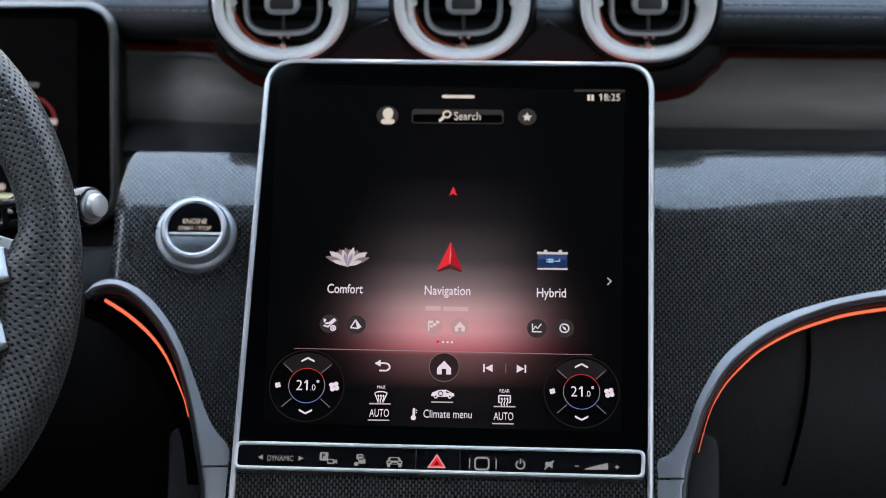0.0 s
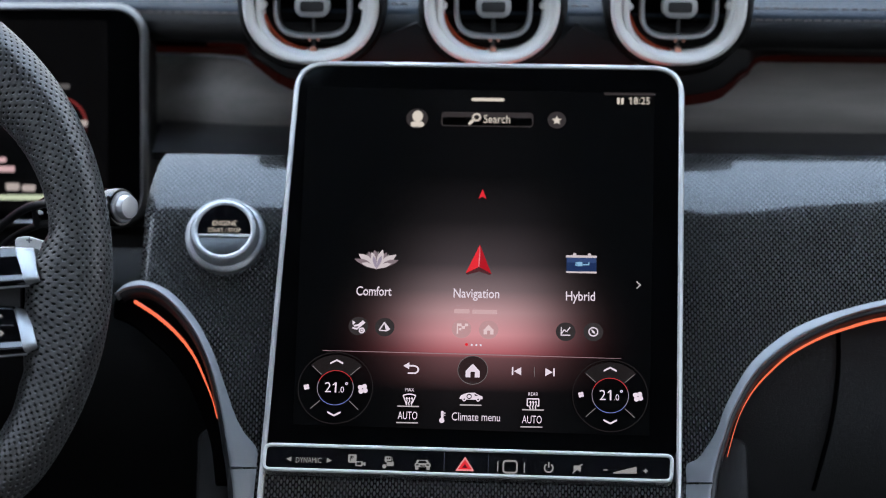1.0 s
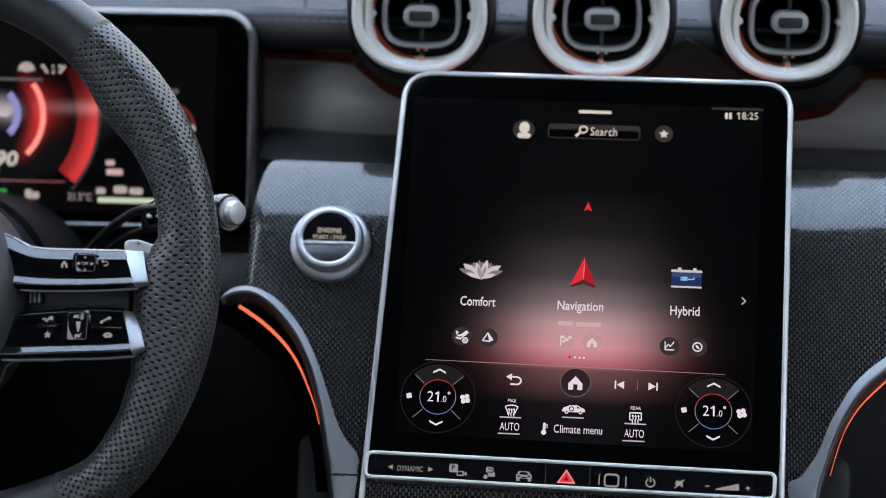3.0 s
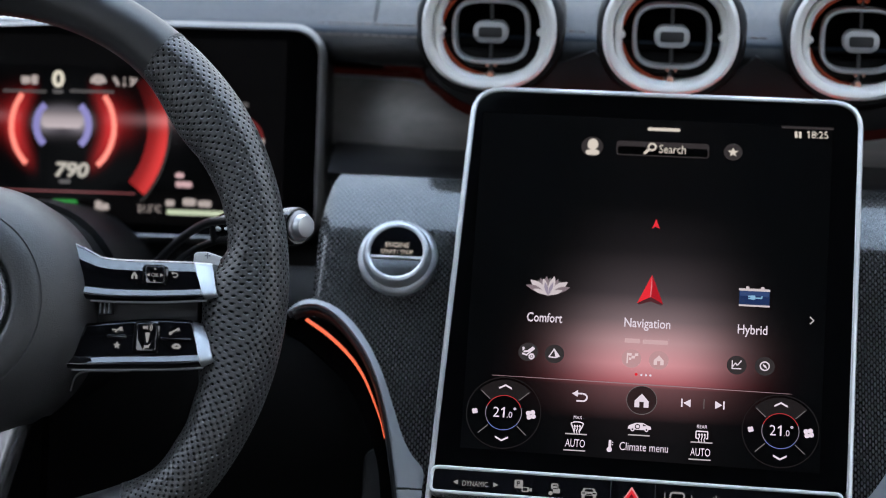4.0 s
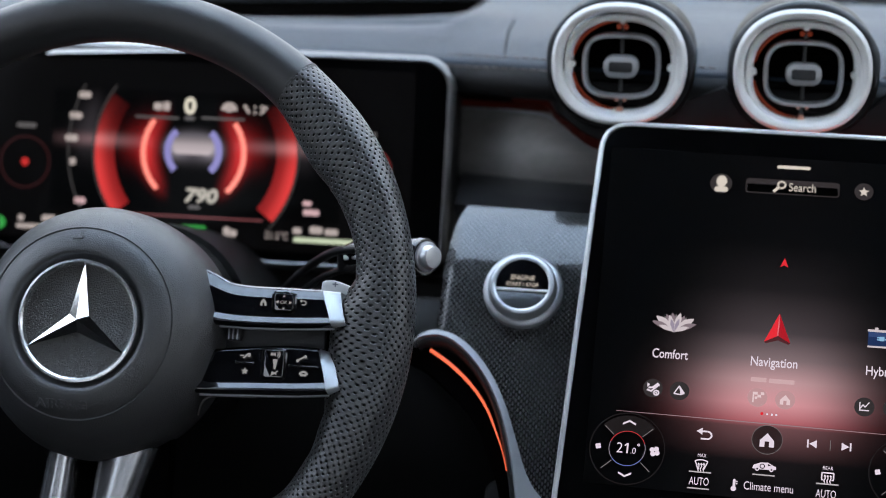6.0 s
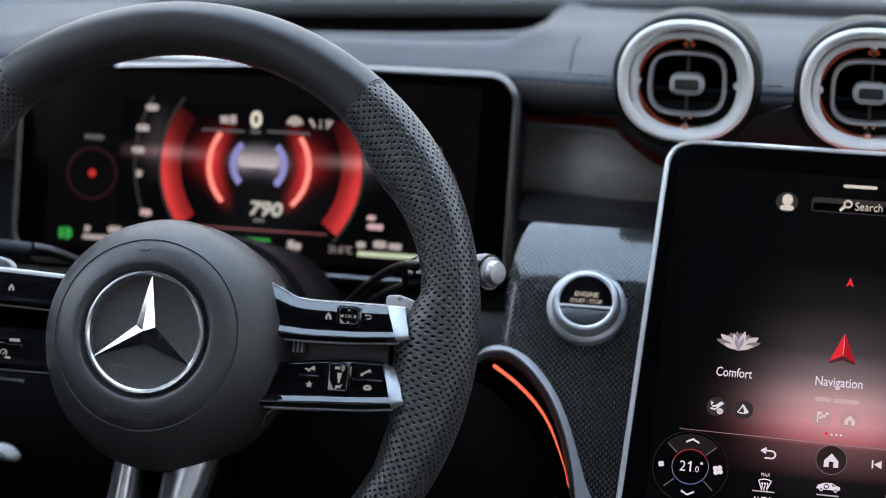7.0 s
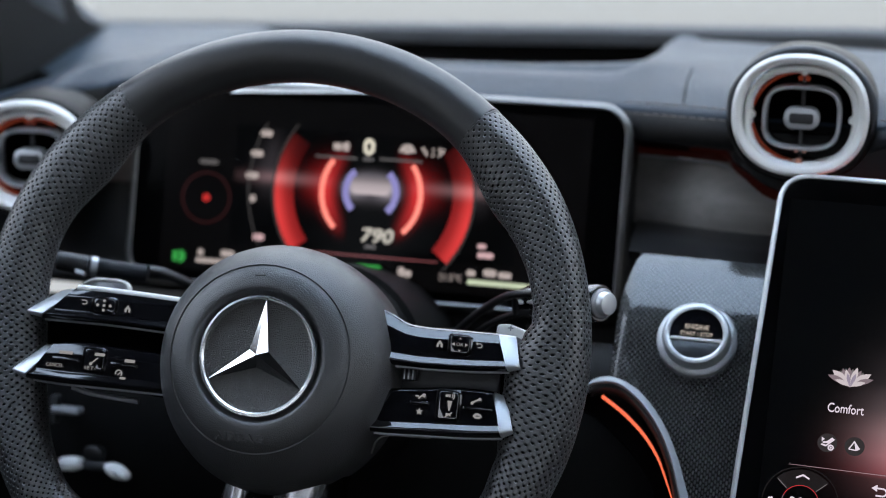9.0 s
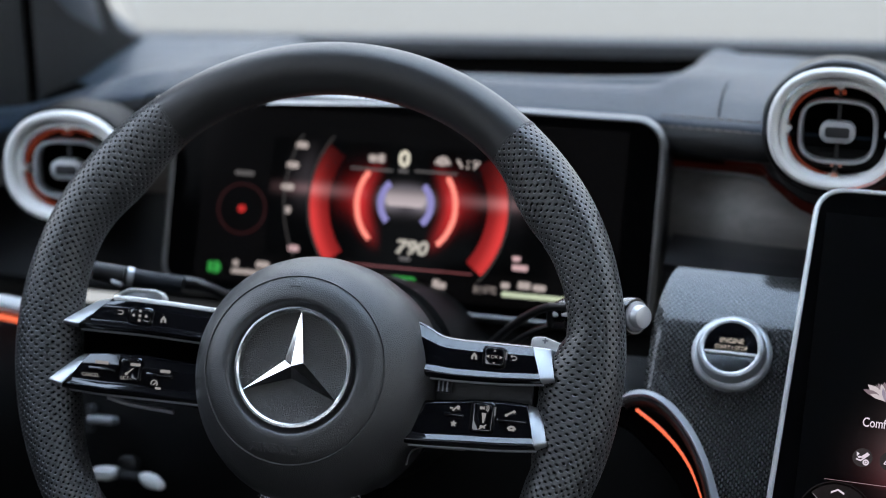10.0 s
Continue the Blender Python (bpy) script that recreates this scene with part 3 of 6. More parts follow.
# black body that carries the three vents and hangs over the strip, rimmed by the red light guide
PODL = [(-0.172, 1.0500), (-0.1487, 1.0492), (-0.1385, 1.0440), (-0.1300, 1.0385), (-0.1215, 1.0330), (-0.1110, 1.0290), (-0.0950, 1.0255), (-0.06, 1.0235)]
PODR = [(0.09, 1.0220), (0.120, 1.0225), (0.1398, 1.0236), (0.1559, 1.0275), (0.1640, 1.0330), (0.1700, 1.0385), (0.1770, 1.0425), (0.1850, 1.0447), (0.2050, 1.0462)]
pod = [(p.x, p.y) for p in smooth_path([(x, z, 0) for x, z in PODL + PODR], 5)]
podk = [(p, ease(p[0], -0.155, -0.12) * (1 - ease(p[0], 0.15, 0.19))) for p in pod]
def yf(k):
    """Front of the carrier, which sinks under the roll at both ends."""
    return 1.192 - 0.012 * k + 0.018 * (1 - ease(k, 0.0, 0.35))


def body_top(x, k):
    """The carrier's upper edge dips round each vent."""
    z = 1.056 + 0.018 * k
    for c in (-0.1005, 0.0128, 0.1290):
        d = abs(x - c) / 0.0462
        if d < 1:
            z = min(z, 1.0845 - 0.0425 * math.sqrt(1 - d * d))
    return z


part("vent_body", loft([[behind(q) for q in ((x, yf(k), z + 0.0075), (x, yf(k) + 0.002, z + 0.0035), (x, yf(k) + 0.006, z + 0.0020), (x, 1.230, z + 0.002), (x, 1.230, max(z + 0.004, body_top(x, k))), (x, yf(k) + 0.002, max(z + 0.009, body_top(x, k))))] for (x, z), k in podk]), CARRIER, dash, "black carrier of the vents")
part("ambient_lamp", tube([(-0.090, 1.1685, 1.0440), (0.015, 1.1685, 1.0440), (0.120, 1.1685, 1.0440)], 0.0010, 8), LED_HIDDEN, dash, "thin red light rod hidden behind the screen")
part("light_guide", loft([[behind(q) for q in ((x, yf(k) - 0.002, z + 0.0012 + 0.0060 * k), (x, yf(k) - 0.0015, z + 0.0006), (x, yf(k) + 0.013, z - 0.0004), (x, yf(k) + 0.013, z + 0.0040))] for (x, z), k in podk]), GUIDE, dash, "dark red light guide")
part("strip_lip", tube([behind(q) for q in smooth_path([(-0.222, 1.2105, 1.0437), (-0.185, 1.2105, 1.0437), (-0.160, 1.2105, 1.0435), (-0.150, 1.2105, 1.0422), (-0.143, 1.2105, 1.0392)], 6)], 0.0009, 8), TRIM_SATIN, dash, "thin bright lip of the brushed strip")


def stitches(x0, x1, y, z, parent, material, step=0.0062):
    bm = bmesh.new()
    x = x0
    while x < x1:
        tube([behind(p) for p in ((x, y, z), (x + step * 0.36, y, z + 0.0005), (x + step * 0.72, y, z))], 0.00042, 5, bm)
        x += step
    ob = part("stitching", bm, material, parent, "pale sewn thread")
    return tagged(ob, kind="stuff")


THREAD = surface("thread", (0.13, 0.105, 0.095), 0.8)
stitches(-0.215, -0.145, 1.2015, 1.0817, dash, THREAD)
stitches(-0.215, -0.145, 1.1905, 1.0768, dash, THREAD)
stitches(0.172, 0.52, 1.2015, 1.0817, dash, THREAD)
stitches(0.172, 0.52, 1.1905, 1.0768, dash, THREAD)
for xa in (-0.058, 0.057):
    stitches(xa - 0.013, xa + 0.013, 1.2015, 1.0817, dash, THREAD)

# black knee panels under the sweeping trims
rings = []
for i in range(24):
    x = -0.74 + 0.0267 * i
    rings.append([(x, 1.135, 0.935), (x, 1.115, 0.92), (x, 1.10, 0.88), (x, 1.095, 0.82), (x, 1.12, 0.74), (x, 1.20, 0.62)])
part("knee_panel", slab(rings, (0, 0.01, 0.0)), LEATHER_SHADED, dash, "lower panel, its shade put into the leather's colour")
glove = thing("glove_box", "black leather glove box lid under orange light line", "glove box")
rings = []
for i in range(24):
    x = 0.118 + 0.027 * i
    d = -0.03 * x
    rings.append([(x, 1.150 + d, 0.968), (x, 1.122 + d, 0.940), (x, 1.098 + d, 0.91), (x, 1.074 + d, 0.87), (x, 1.056 + d, 0.82), (x, 1.06 + d, 0.74)])
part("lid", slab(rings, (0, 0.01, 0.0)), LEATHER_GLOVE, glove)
part("seam", tube(smooth_path([(0.224, 1.0985, 0.918), (0.223, 1.076, 0.886), (0.218, 1.060, 0.855), (0.208, 1.049, 0.815)], 8), 0.0014, 8), VOID, glove, "dark seam")
part("cheek", prism(rrect(0.030, 0.10, 0.008), 0, 0.012, 0.004), LEATHER_CHEEK, glove).matrix_local = frame_at((0.152, 1.036, 0.800), 32)
kc = part("cheek_left", prism(rrect(0.026, 0.10, 0.008), 0, 0.012, 0.004), LEATHER_CHEEK, dash)
kc.matrix_local = frame_at((-0.154, 1.045, 0.800), 32)

# sweeping satin trims with their light lines
PN = (-0.022, -0.741, 0.671)
tl = thing("console_trim", "satin silver trim curving beside the driver's knee, orange light line", "trim", group="console trims")
tr = thing("console_trim", "satin silver trim curving over the glove box, orange light line", "trim", group="console trims")


def on_panel(x, z, out=0.0):
    return (x + PN[0] * out, panel_y(x, z) + PN[1] * out, z + PN[2] * out)


def strip_between(low, up, crown, n=7, flat=False):
    """A crowned bar, or a flat strip sunk to that depth, between two edges on the face of the panel."""
    a = smooth_path([(x, z, 0) for x, z in low], n)
    b = smooth_path([(x, z, 0) for x, z in up], n)
    rings = []
    for p, q in zip(a, b):
        r = []
        for s, o in ((0, -0.014), (0, -0.001), (0.015, crown * 0.55), (0.06, crown * 0.90), (0.13, crown), (0.22, crown * 0.96), (0.34, crown * 0.85), (0.50, crown * 0.66), (0.68, crown * 0.42), (0.84, crown * 0.20), (0.96, crown * 0.04), (1.0, -0.001), (1.0, -0.014)):
            c = p.lerp(q, s)
            r.append(on_panel(c.x, c.y, crown if flat and o > -0.013 else o))
        rings.append(r)
    return loft(rings)


part("bar", strip_between([(-0.2168, 0.9248), (-0.2104, 0.9278), (-0.1999, 0.9288), (-0.1903, 0.9259), (-0.1791, 0.9188), (-0.1677, 0.9081), (-0.1584, 0.8948), (-0.1520, 0.8808), (-0.1478, 0.8686), (-0.1445, 0.8565), (-0.1430, 0.8510), (-0.1416, 0.8454)],
                          [(-0.2179, 0.9257), (-0.2118, 0.9304), (-0.2026, 0.9323), (-0.1907, 0.9301), (-0.1784, 0.9239), (-0.1658, 0.9127), (-0.1553, 0.8985), (-0.1472, 0.8835), (-0.1405, 0.8705), (-0.1341, 0.8620), (-0.1257, 0.8544), (-0.1254, 0.8460)], 0.0026), TRIM_SATIN, tl)
part("rail", strip_between([(-0.1414, 0.8446), (-0.1388, 0.8315), (-0.137, 0.80)], [(-0.1253, 0.8452), (-0.1263, 0.8317), (-0.127, 0.80)], 0.0015), TRIM_SATIN, tl)
part("bar", strip_between([(0.52, 0.9385), (0.38, 0.9350), (0.310, 0.9315), (0.2664, 0.9274), (0.2427, 0.9242), (0.2260, 0.9205), (0.2091, 0.9151), (0.1904, 0.9072), (0.1733, 0.8968), (0.1646, 0.8891), (0.1575, 0.8802), (0.1521, 0.8720), (0.1480, 0.8633), (0.1446, 0.8558), (0.1423, 0.8496), (0.1413, 0.8462), (0.1404, 0.8428)],
                          [(0.52, 0.9440), (0.38, 0.9400), (0.310, 0.9362), (0.2668, 0.9313), (0.2431, 0.9278), (0.2264, 0.9244), (0.2096, 0.9203), (0.1910, 0.9137), (0.1739, 0.9039), (0.1635, 0.8955), (0.1555, 0.8859), (0.1492, 0.8770), (0.1438, 0.8669), (0.1377, 0.8594), (0.1317, 0.8538), (0.1248, 0.8507), (0.1245, 0.8430)], 0.0024), TRIM_SATIN, tr)
part("rail", strip_between([(0.1402, 0.8422), (0.1385, 0.835), (0.137, 0.80)], [(0.1243, 0.8420), (0.1239, 0.8348), (0.1235, 0.80)], 0.0015), TRIM_SATIN, tr)


def undercut(edge, n=7):
    """A trim's rolled lower edge, its shade put into a dark colour."""
    pts = [on_panel(p.x, p.y, -0.0010) for p in smooth_path([(x, z, 0) for x, z in edge], n)]
    rings = []
    for i, p in enumerate(pts):
        a, b = Vector(pts[max(i - 1, 0)]), Vector(pts[min(i + 1, len(pts) - 1)])
        t = (b - a).normalized()
        nv = Vector(PN)
        sd = t.cross(nv).normalized()
        sd = sd if sd.z < 0 else -sd
        q = Vector(p)
        rings.append([q - sd * 0.0006 + nv * 0.0004, q + sd * 0.0010 + nv * 0.0002, q + sd * 0.0022 - nv * 0.0008, q + sd * 0.0030 - nv * 0.0028, q + sd * 0.0030 - nv * 0.0090, q - sd * 0.0006 - nv * 0.0090])
    return loft(rings)


part("undercut", undercut([(-0.2150, 0.9256), (-0.2104, 0.9276), (-0.1999, 0.9285), (-0.1903, 0.9256), (-0.1791, 0.9185), (-0.1677, 0.9078), (-0.1584, 0.8945), (-0.1520, 0.8805), (-0.1478, 0.8683), (-0.1445, 0.8562), (-0.1416, 0.8454), (-0.1385, 0.8300)]), TRIM_SHADE, tl, "rolled lower lip, darkened for its shade")
part("undercut", undercut([(0.52, 0.9382), (0.38, 0.9347), (0.310, 0.9312), (0.2664, 0.9271), (0.2427, 0.9239), (0.2260, 0.9202), (0.2091, 0.9148), (0.1904, 0.9069), (0.1733, 0.8965), (0.1646, 0.8888), (0.1575, 0.8799), (0.1521, 0.8717), (0.1480, 0.8630), (0.1446, 0.8555), (0.1423, 0.8493), (0.1400, 0.8417), (0.1385, 0.8300)]), TRIM_SHADE, tr, "rolled lower lip, darkened for its shade")
lq = smooth_path([on_panel(x, z, -0.0042) for x, z in ((-0.2061, 0.9233), (-0.1913, 0.9161), (-0.1776, 0.9071), (-0.1674, 0.8972), (-0.1595, 0.8854), (-0.1546, 0.8767), (-0.1515, 0.8690))], 8)
wl2 = [0.0019 - 0.0015 * ease(i / (len(lq) - 1), 0.15, 1.0) for i in range(len(lq))]
part("light_line", ribbon(lq, wl2, PN, -0.001, 0.0010, 0.0006), LED, tl, "glowing orange light line")
# black strip standing for the shade behind the light line
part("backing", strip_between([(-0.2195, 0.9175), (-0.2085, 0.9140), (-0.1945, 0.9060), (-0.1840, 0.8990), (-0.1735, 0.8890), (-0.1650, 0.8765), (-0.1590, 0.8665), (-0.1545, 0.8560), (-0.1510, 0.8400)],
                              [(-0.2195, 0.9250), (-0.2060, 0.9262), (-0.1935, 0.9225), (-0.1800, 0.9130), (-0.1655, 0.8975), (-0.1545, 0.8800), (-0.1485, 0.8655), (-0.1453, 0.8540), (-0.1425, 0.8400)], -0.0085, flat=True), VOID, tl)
rq = smooth_path([on_panel(x, z, -0.0042) for x, z in ((0.50, 0.9345), (0.38, 0.9310), (0.310, 0.9275), (0.2669, 0.9232), (0.2432, 0.9201), (0.2264, 0.9163), (0.2095, 0.9114), (0.1908, 0.9034), (0.1787, 0.8956), (0.1683, 0.8872), (0.1612, 0.8789), (0.1566, 0.8714), (0.1529, 0.8632), (0.1499, 0.8557))], 8)
part("light_line", ribbon(rq, [0.0017 - 0.0014 * ease(i / (len(rq) - 1), 0.18, 0.92) for i in range(len(rq))], PN, -0.0008, 0.0008, 0.0004), LED, tr, "glowing orange light line")

# ---- air vents ----
def air_vent(m, label, arcs, s=1.0, collar=True):
    v = thing("air_vent", label, "air vent", m, "dashboard air vents")
    # silver outer ring, deep and turned in
    o = squircle(0.0424 * s, 0.0386 * s, 2.25, 72, -0.0009 * s, 0.0022 * s)
    part("outer_ring", molding(o, [(0, -0.030), (0.0, 0.0012), (-0.0008, 0.0036), (-0.0024, 0.0048), (-0.0044, 0.0046), (-0.0060, 0.0032), (-0.0066, 0.0008), (-0.0068, -0.012), (-0.003, -0.030)]), SILVER, v)
    b = squircle(0.0355 * s, 0.0325 * s, 2.4, 72)
    part("bezel", molding(b, [(0.0, -0.016), (0.0004, -0.0020), (-0.0006, -0.0006), (-0.0030, -0.0014), (-0.0043, -0.0040), (-0.0046, -0.016)]), SILVER, v)
    part("cup", prism(squircle(0.0350 * s, 0.0320 * s, 2.4, 48), -0.030, -0.020), VOID, v)
    i1 = squircle(0.0245 * s, 0.0205 * s, 3.2, 64)
    part("inner_ring", molding(i1, [(0, -0.016), (0.0002, -0.0045), (-0.0007, -0.0032), (-0.0020, -0.0032), (-0.0028, -0.0045), (-0.0028, -0.016)]), SILVER_MID, v)
    part("hub_cap", prism(rrect(0.022 * s, 0.0138 * s, 0.0060 * s), -0.010, 0.0005, 0.0015), SILVER_MID, v)
    part("hub_insert", prism(rrect(0.0150 * s, 0.0066 * s, 0.0018 * s), -0.001, 0.0010, 0.0004), PLASTIC_GREY, v)
    part("rod", tube([(0, -0.030 * s, -0.009), (0, 0.030 * s, -0.009)], 0.0012, 8), PLASTIC_GREY, v)
    for k in (-1, 1):
        part("slat", prism(rrect(0.040 * s, 0.0016, 0.0006, 2, 0, k * 0.0105 * s), -0.019, -0.012), VOID, v)
        part("clip", prism(round_poly([(k * 0.0330 * s, 0.0035), (k * 0.0290 * s, 0.0012), (k * 0.0290 * s, -0.0012), (k * 0.0330 * s, -0.0035)], 0.0008, 3), -0.012, -0.0022, 0.0006), SILVER, v)
        part("clip", prism(round_poly([(0.0028, k * 0.0300 * s), (0.0016, k * 0.0255 * s), (-0.0016, k * 0.0255 * s), (-0.0028, k * 0.0300 * s)], 0.0008, 3), -0.012, -0.0035, 0.0006), ORANGE_TINT, v)
        part("bead", tube([(k * 0.0022, 0.0246 * s, -0.0050), (k * 0.0022, 0.0252 * s, -0.0036), (k * 0.0022, 0.0258 * s, -0.0030)], [0.0016, 0.0017, 0.0009], 10), ORANGE_GLINT, v, "small bead glowing for an orange reflection")
        part("bead", tube([(0.0006 + k * 0.0026, -0.0216 * s, -0.0052), (0.0006 + k * 0.0026, -0.0212 * s, -0.0036)], 0.0010, 10), ORANGE_TINT, v, "small bead tinted for the orange light")
    part("knob", prism(squircle(0.0022, 0.0018, 2.4, 20, 0, 0.0288 * s), -0.008, -0.0018, 0.0010), SILVER, v, "small silver knob")
    if collar:
        lip = [(-0.0003 * s + 0.0446 * s * math.cos(radians(b)), 0.0014 * s + 0.0408 * s * math.sin(radians(b)), -0.0022) for b in range(-14, 195, 4)]
        part("collar", tube(lip, [0.0034 * ease(min(i, len(lip) - 1 - i), -1, 9) for i in range(len(lip))], 12), LEATHER_COLLAR, v, "grey leather lip over the ring")
    # orange reflections between bezel and inner ring, put in as glowing arcs
    for a0, a1, ra in arcs:
        pts = []
        for j in range(13):
            a = radians(a0 + (a1 - a0) * j / 12)
            pts.append(((0.0312 - ra + 0.0009) * s * math.cos(a), (0.0284 - ra + 0.0009) * s * math.sin(a), -0.0090))
        part("glint_arc", tube(pts, ra, 8), ORANGE_GLINT, v, "glowing arc for an orange reflection")
    part("housing", molding(squircle(0.0440 * s, 0.0400 * s, 2.25, 64, -0.0003 * s, 0.0014 * s), [(0, -0.070), (0.0022, -0.060), (0.0026, -0.006), (0.0010, -0.002), (-0.002, -0.002), (-0.002, -0.070)]), LEATHER_ROLL_SHADED, v, "black housing")
    return v


for x in (-0.1005, 0.0128, 0.1290):
    air_vent(frame_at((x, 1.176, 1.0845), 6, 0), "round silver air vent with orange glow above the centre screen", ((98, 168, 0.0009), (192, 262, 0.0009)))
air_vent(frame_at((-0.6145, 1.150, 1.0272), 6, 10), "round silver air vent beside the driver's door", ((58, 172, 0.0017), (188, 258, 0.0017)), collar=False)

# ---- centre screen ----
SF = frame_at((0.003, 1.0566, 0.9486), 42.09, -2.015)
tab = thing("centre_screen", "upright black touch screen with thin silver frame", "touch screen", SF)
TAB = [(-0.1160, 0.1435), (0.1240, 0.1430), (0.1170, -0.2000), (-0.1226, -0.2000)]
tab_out = round_poly(TAB, [0.021, 0.021, 0.003, 0.003], 8)
part("case", molding(tab_out, [(0, -0.010), (0.0, -0.0020), (-0.0008, 0.0004), (-0.0022, 0.0010), (-0.0034, 0.0006), (-0.0036, -0.010)]), FRAME_SILVER, tab, "thin silver frame")
part("back", prism(tab_out, -0.030, -0.0085), PLASTIC, tab)
TABI = [(-0.1128, 0.1402), (0.1207, 0.1397), (0.1158, -0.1040), (-0.1172, -0.1040)]
part("glass", prism(round_poly(TABI, [0.018, 0.018, 0.002, 0.002], 8), -0.008, -0.0004, 0.0003, 1), SCREEN, tab, "black glass")

lo = part("lower_panel", prism([(-0.1180, -0.118), (0.1152, -0.120), (0.1138, -0.197), (-0.1192, -0.197)], -0.008, -0.0035), WEAVE, tab, "woven fibre panel")
uv_metres(lo, lambda c: (1.0 + c.y, 1.0 + c.x))

bar = thing("button_bar", "black gloss button bar in silver frame below the screen", "button bar", SF)
bo = round_poly([(-0.1185, -0.1040), (0.1140, -0.1058), (0.1132, -0.1228), (-0.1190, -0.1206)], 0.005, 5)
part("rim", molding(bo, [(0, -0.006), (0, 0.0050), (-0.0007, 0.0060), (-0.0017, 0.0060), (-0.0022, 0.0052), (-0.0022, -0.006)]), SILVER, bar, "thin silver rim")
part("face", prism(bo, -0.008, 0.0048), GLOSS, bar)

# ---- start button ----
eb = thing("start_button", "round engine start button in silver ring", "start button", frame_at((-0.1515, 1.1105, 0.9555), 43, -1))
part("base_ring", molding(squircle(0.0248, 0.0248, 2, 64), [(0, -0.004), (0, 0.0012), (-0.0012, 0.0026), (-0.0030, 0.0030), (-0.0042, 0.0022), (-0.0046, -0.004)]), SILVER_MID, eb)
part("knurled_ring", molding(squircle(0.0202, 0.0202, 2, 64), [(0.0012, -0.002), (0.0008, 0.0080), (-0.0006, 0.0100), (-0.0022, 0.0104), (-0.0036, 0.0096), (-0.0044, 0.004)]), SILVER_MID, eb)
bm = prism(squircle(0.0164, 0.0164, 2, 48), -0.002, 0.0070)
bmesh.ops.bisect_plane(bm, geom=bm.verts[:] + bm.edges[:] + bm.faces[:], plane_co=(0, -0.003, 0), plane_no=(0, 1, 0))
for v in bm.verts:
    if v.co.z > 0:
        v.co.z += 0.17 * max(0.0, v.co.y + 0.003) + 0.085 * max(0.0, -0.003 - v.co.y)
part("cap", bm, GLOSS, eb, "black cap hollowed towards its middle", 4)
part("cross_bar", prism(rrect(0.0318, 0.0016, 0.0004, 2, 0, -0.0030), 0.0070, 0.0084, 0.0003), SILVER, eb)

# ---- instrument screen ----
CF = frame_at((-0.390, 1.205, 1.005), 17.19)
clu = thing("instrument_screen", "wide black driver's instrument screen with glowing red gauge", "instrument screen", CF)
co = rrect(0.352, 0.146, 0.022, 8, 0.0015, 0.000)
part("case", molding(co, [(0.0, -0.0080), (0.0006, -0.0055), (0.0, -0.0030), (-0.0012, -0.0005), (-0.0030, 0.0004), (-0.0042, -0.0006), (-0.0045, -0.0080)]), EDGE_GREY, clu, "dark silver frame")
part("back", prism(co, -0.040, -0.0070), PLASTIC, clu)
part("glass", prism(rrect(0.3440, 0.1380, 0.019, 8, 0.0015, 0.000), -0.0065, -0.0012), GAUGE, clu, "black glass")
# silver wedge in the outline of the highlight along the upper edge
part("edge_highlight", loft([[(x, y, 0.0010), (x, y + h, 0.0010 - 0.75 * h), (x, y + h, -0.030), (x, y, -0.030)] for x, y, h in ((-0.105, 0.0635, 0.0006), (-0.095, 0.0645, 0.0070), (-0.075, 0.0655, 0.0115), (-0.04, 0.0675, 0.0120), (-0.01, 0.0690, 0.0095), (0.008, 0.0705, 0.0040), (0.03, 0.0718, 0.0006))]), SILVER, clu, "silver wedge in place of the highlight on the upper edge")
part("foot", box(-0.12, 0.12, -0.125, -0.072, -0.05, -0.02, 0.006), PLASTIC, clu)

# ---- steering wheel ----
WF = frame_at((-0.385, 0.987, 0.9725), 25)
whl = thing("steering_wheel", "black leather steering wheel with perforated grips and chrome emblem", "steering wheel", WF)


def rim_point(a):
    """The rim's centre line; a in degrees clockwise from the top. The foot is flattened."""
    f = a % 360
    f = min(f, 360 - f)
    # drawn in a little below the spokes, pushed out a little at the shoulders
    r = 0.1715 - 0.0030 * ease(f, 72, 122) + 0.0016 * math.exp(-((f - 58) / 14.0) ** 2)
    x, y = r * math.sin(radians(a)), r * math.cos(radians(a))
    k = ease(-y, 0.095, 0.17)
    y *= 1.016 if y > 0 else 1.0
    return Vector((x * (1 + 0.02 * k), y + 0.024 * k, -0.004))


def rim_size(a):
    """Half the rim's width across and along the column; thumb swells sit below the seams."""
    swell = max(math.exp(-((a - 78) / 26.0) ** 2), math.exp(-((a - 282) / 26.0) ** 2))
    return 0.0158 + 0.0010 * swell * (1 if a > 180 else -1), 0.0165 + 0.0012 * swell


THUMB = ((60, 0.0006), (68, 0.0022), (76, 0.0028), (80, 0.0042), (83, 0.0095), (87, 0.0155), (92, 0.0180), (96, 0.0168), (102, 0.0130), (106, 0.0105), (111, 0.0064), (120, 0.0024), (134, 0.0))


def thumb_rest(a):
    """How far the grip bulges inwards beside the spoke with the shift buttons."""
    for (a0, h0), (a1, h1) in zip(THUMB, THUMB[1:]):
        if a0 <= a <= a1:
            return h0 + (h1 - h0) * ease(a, a0, a1)
    return 0.0


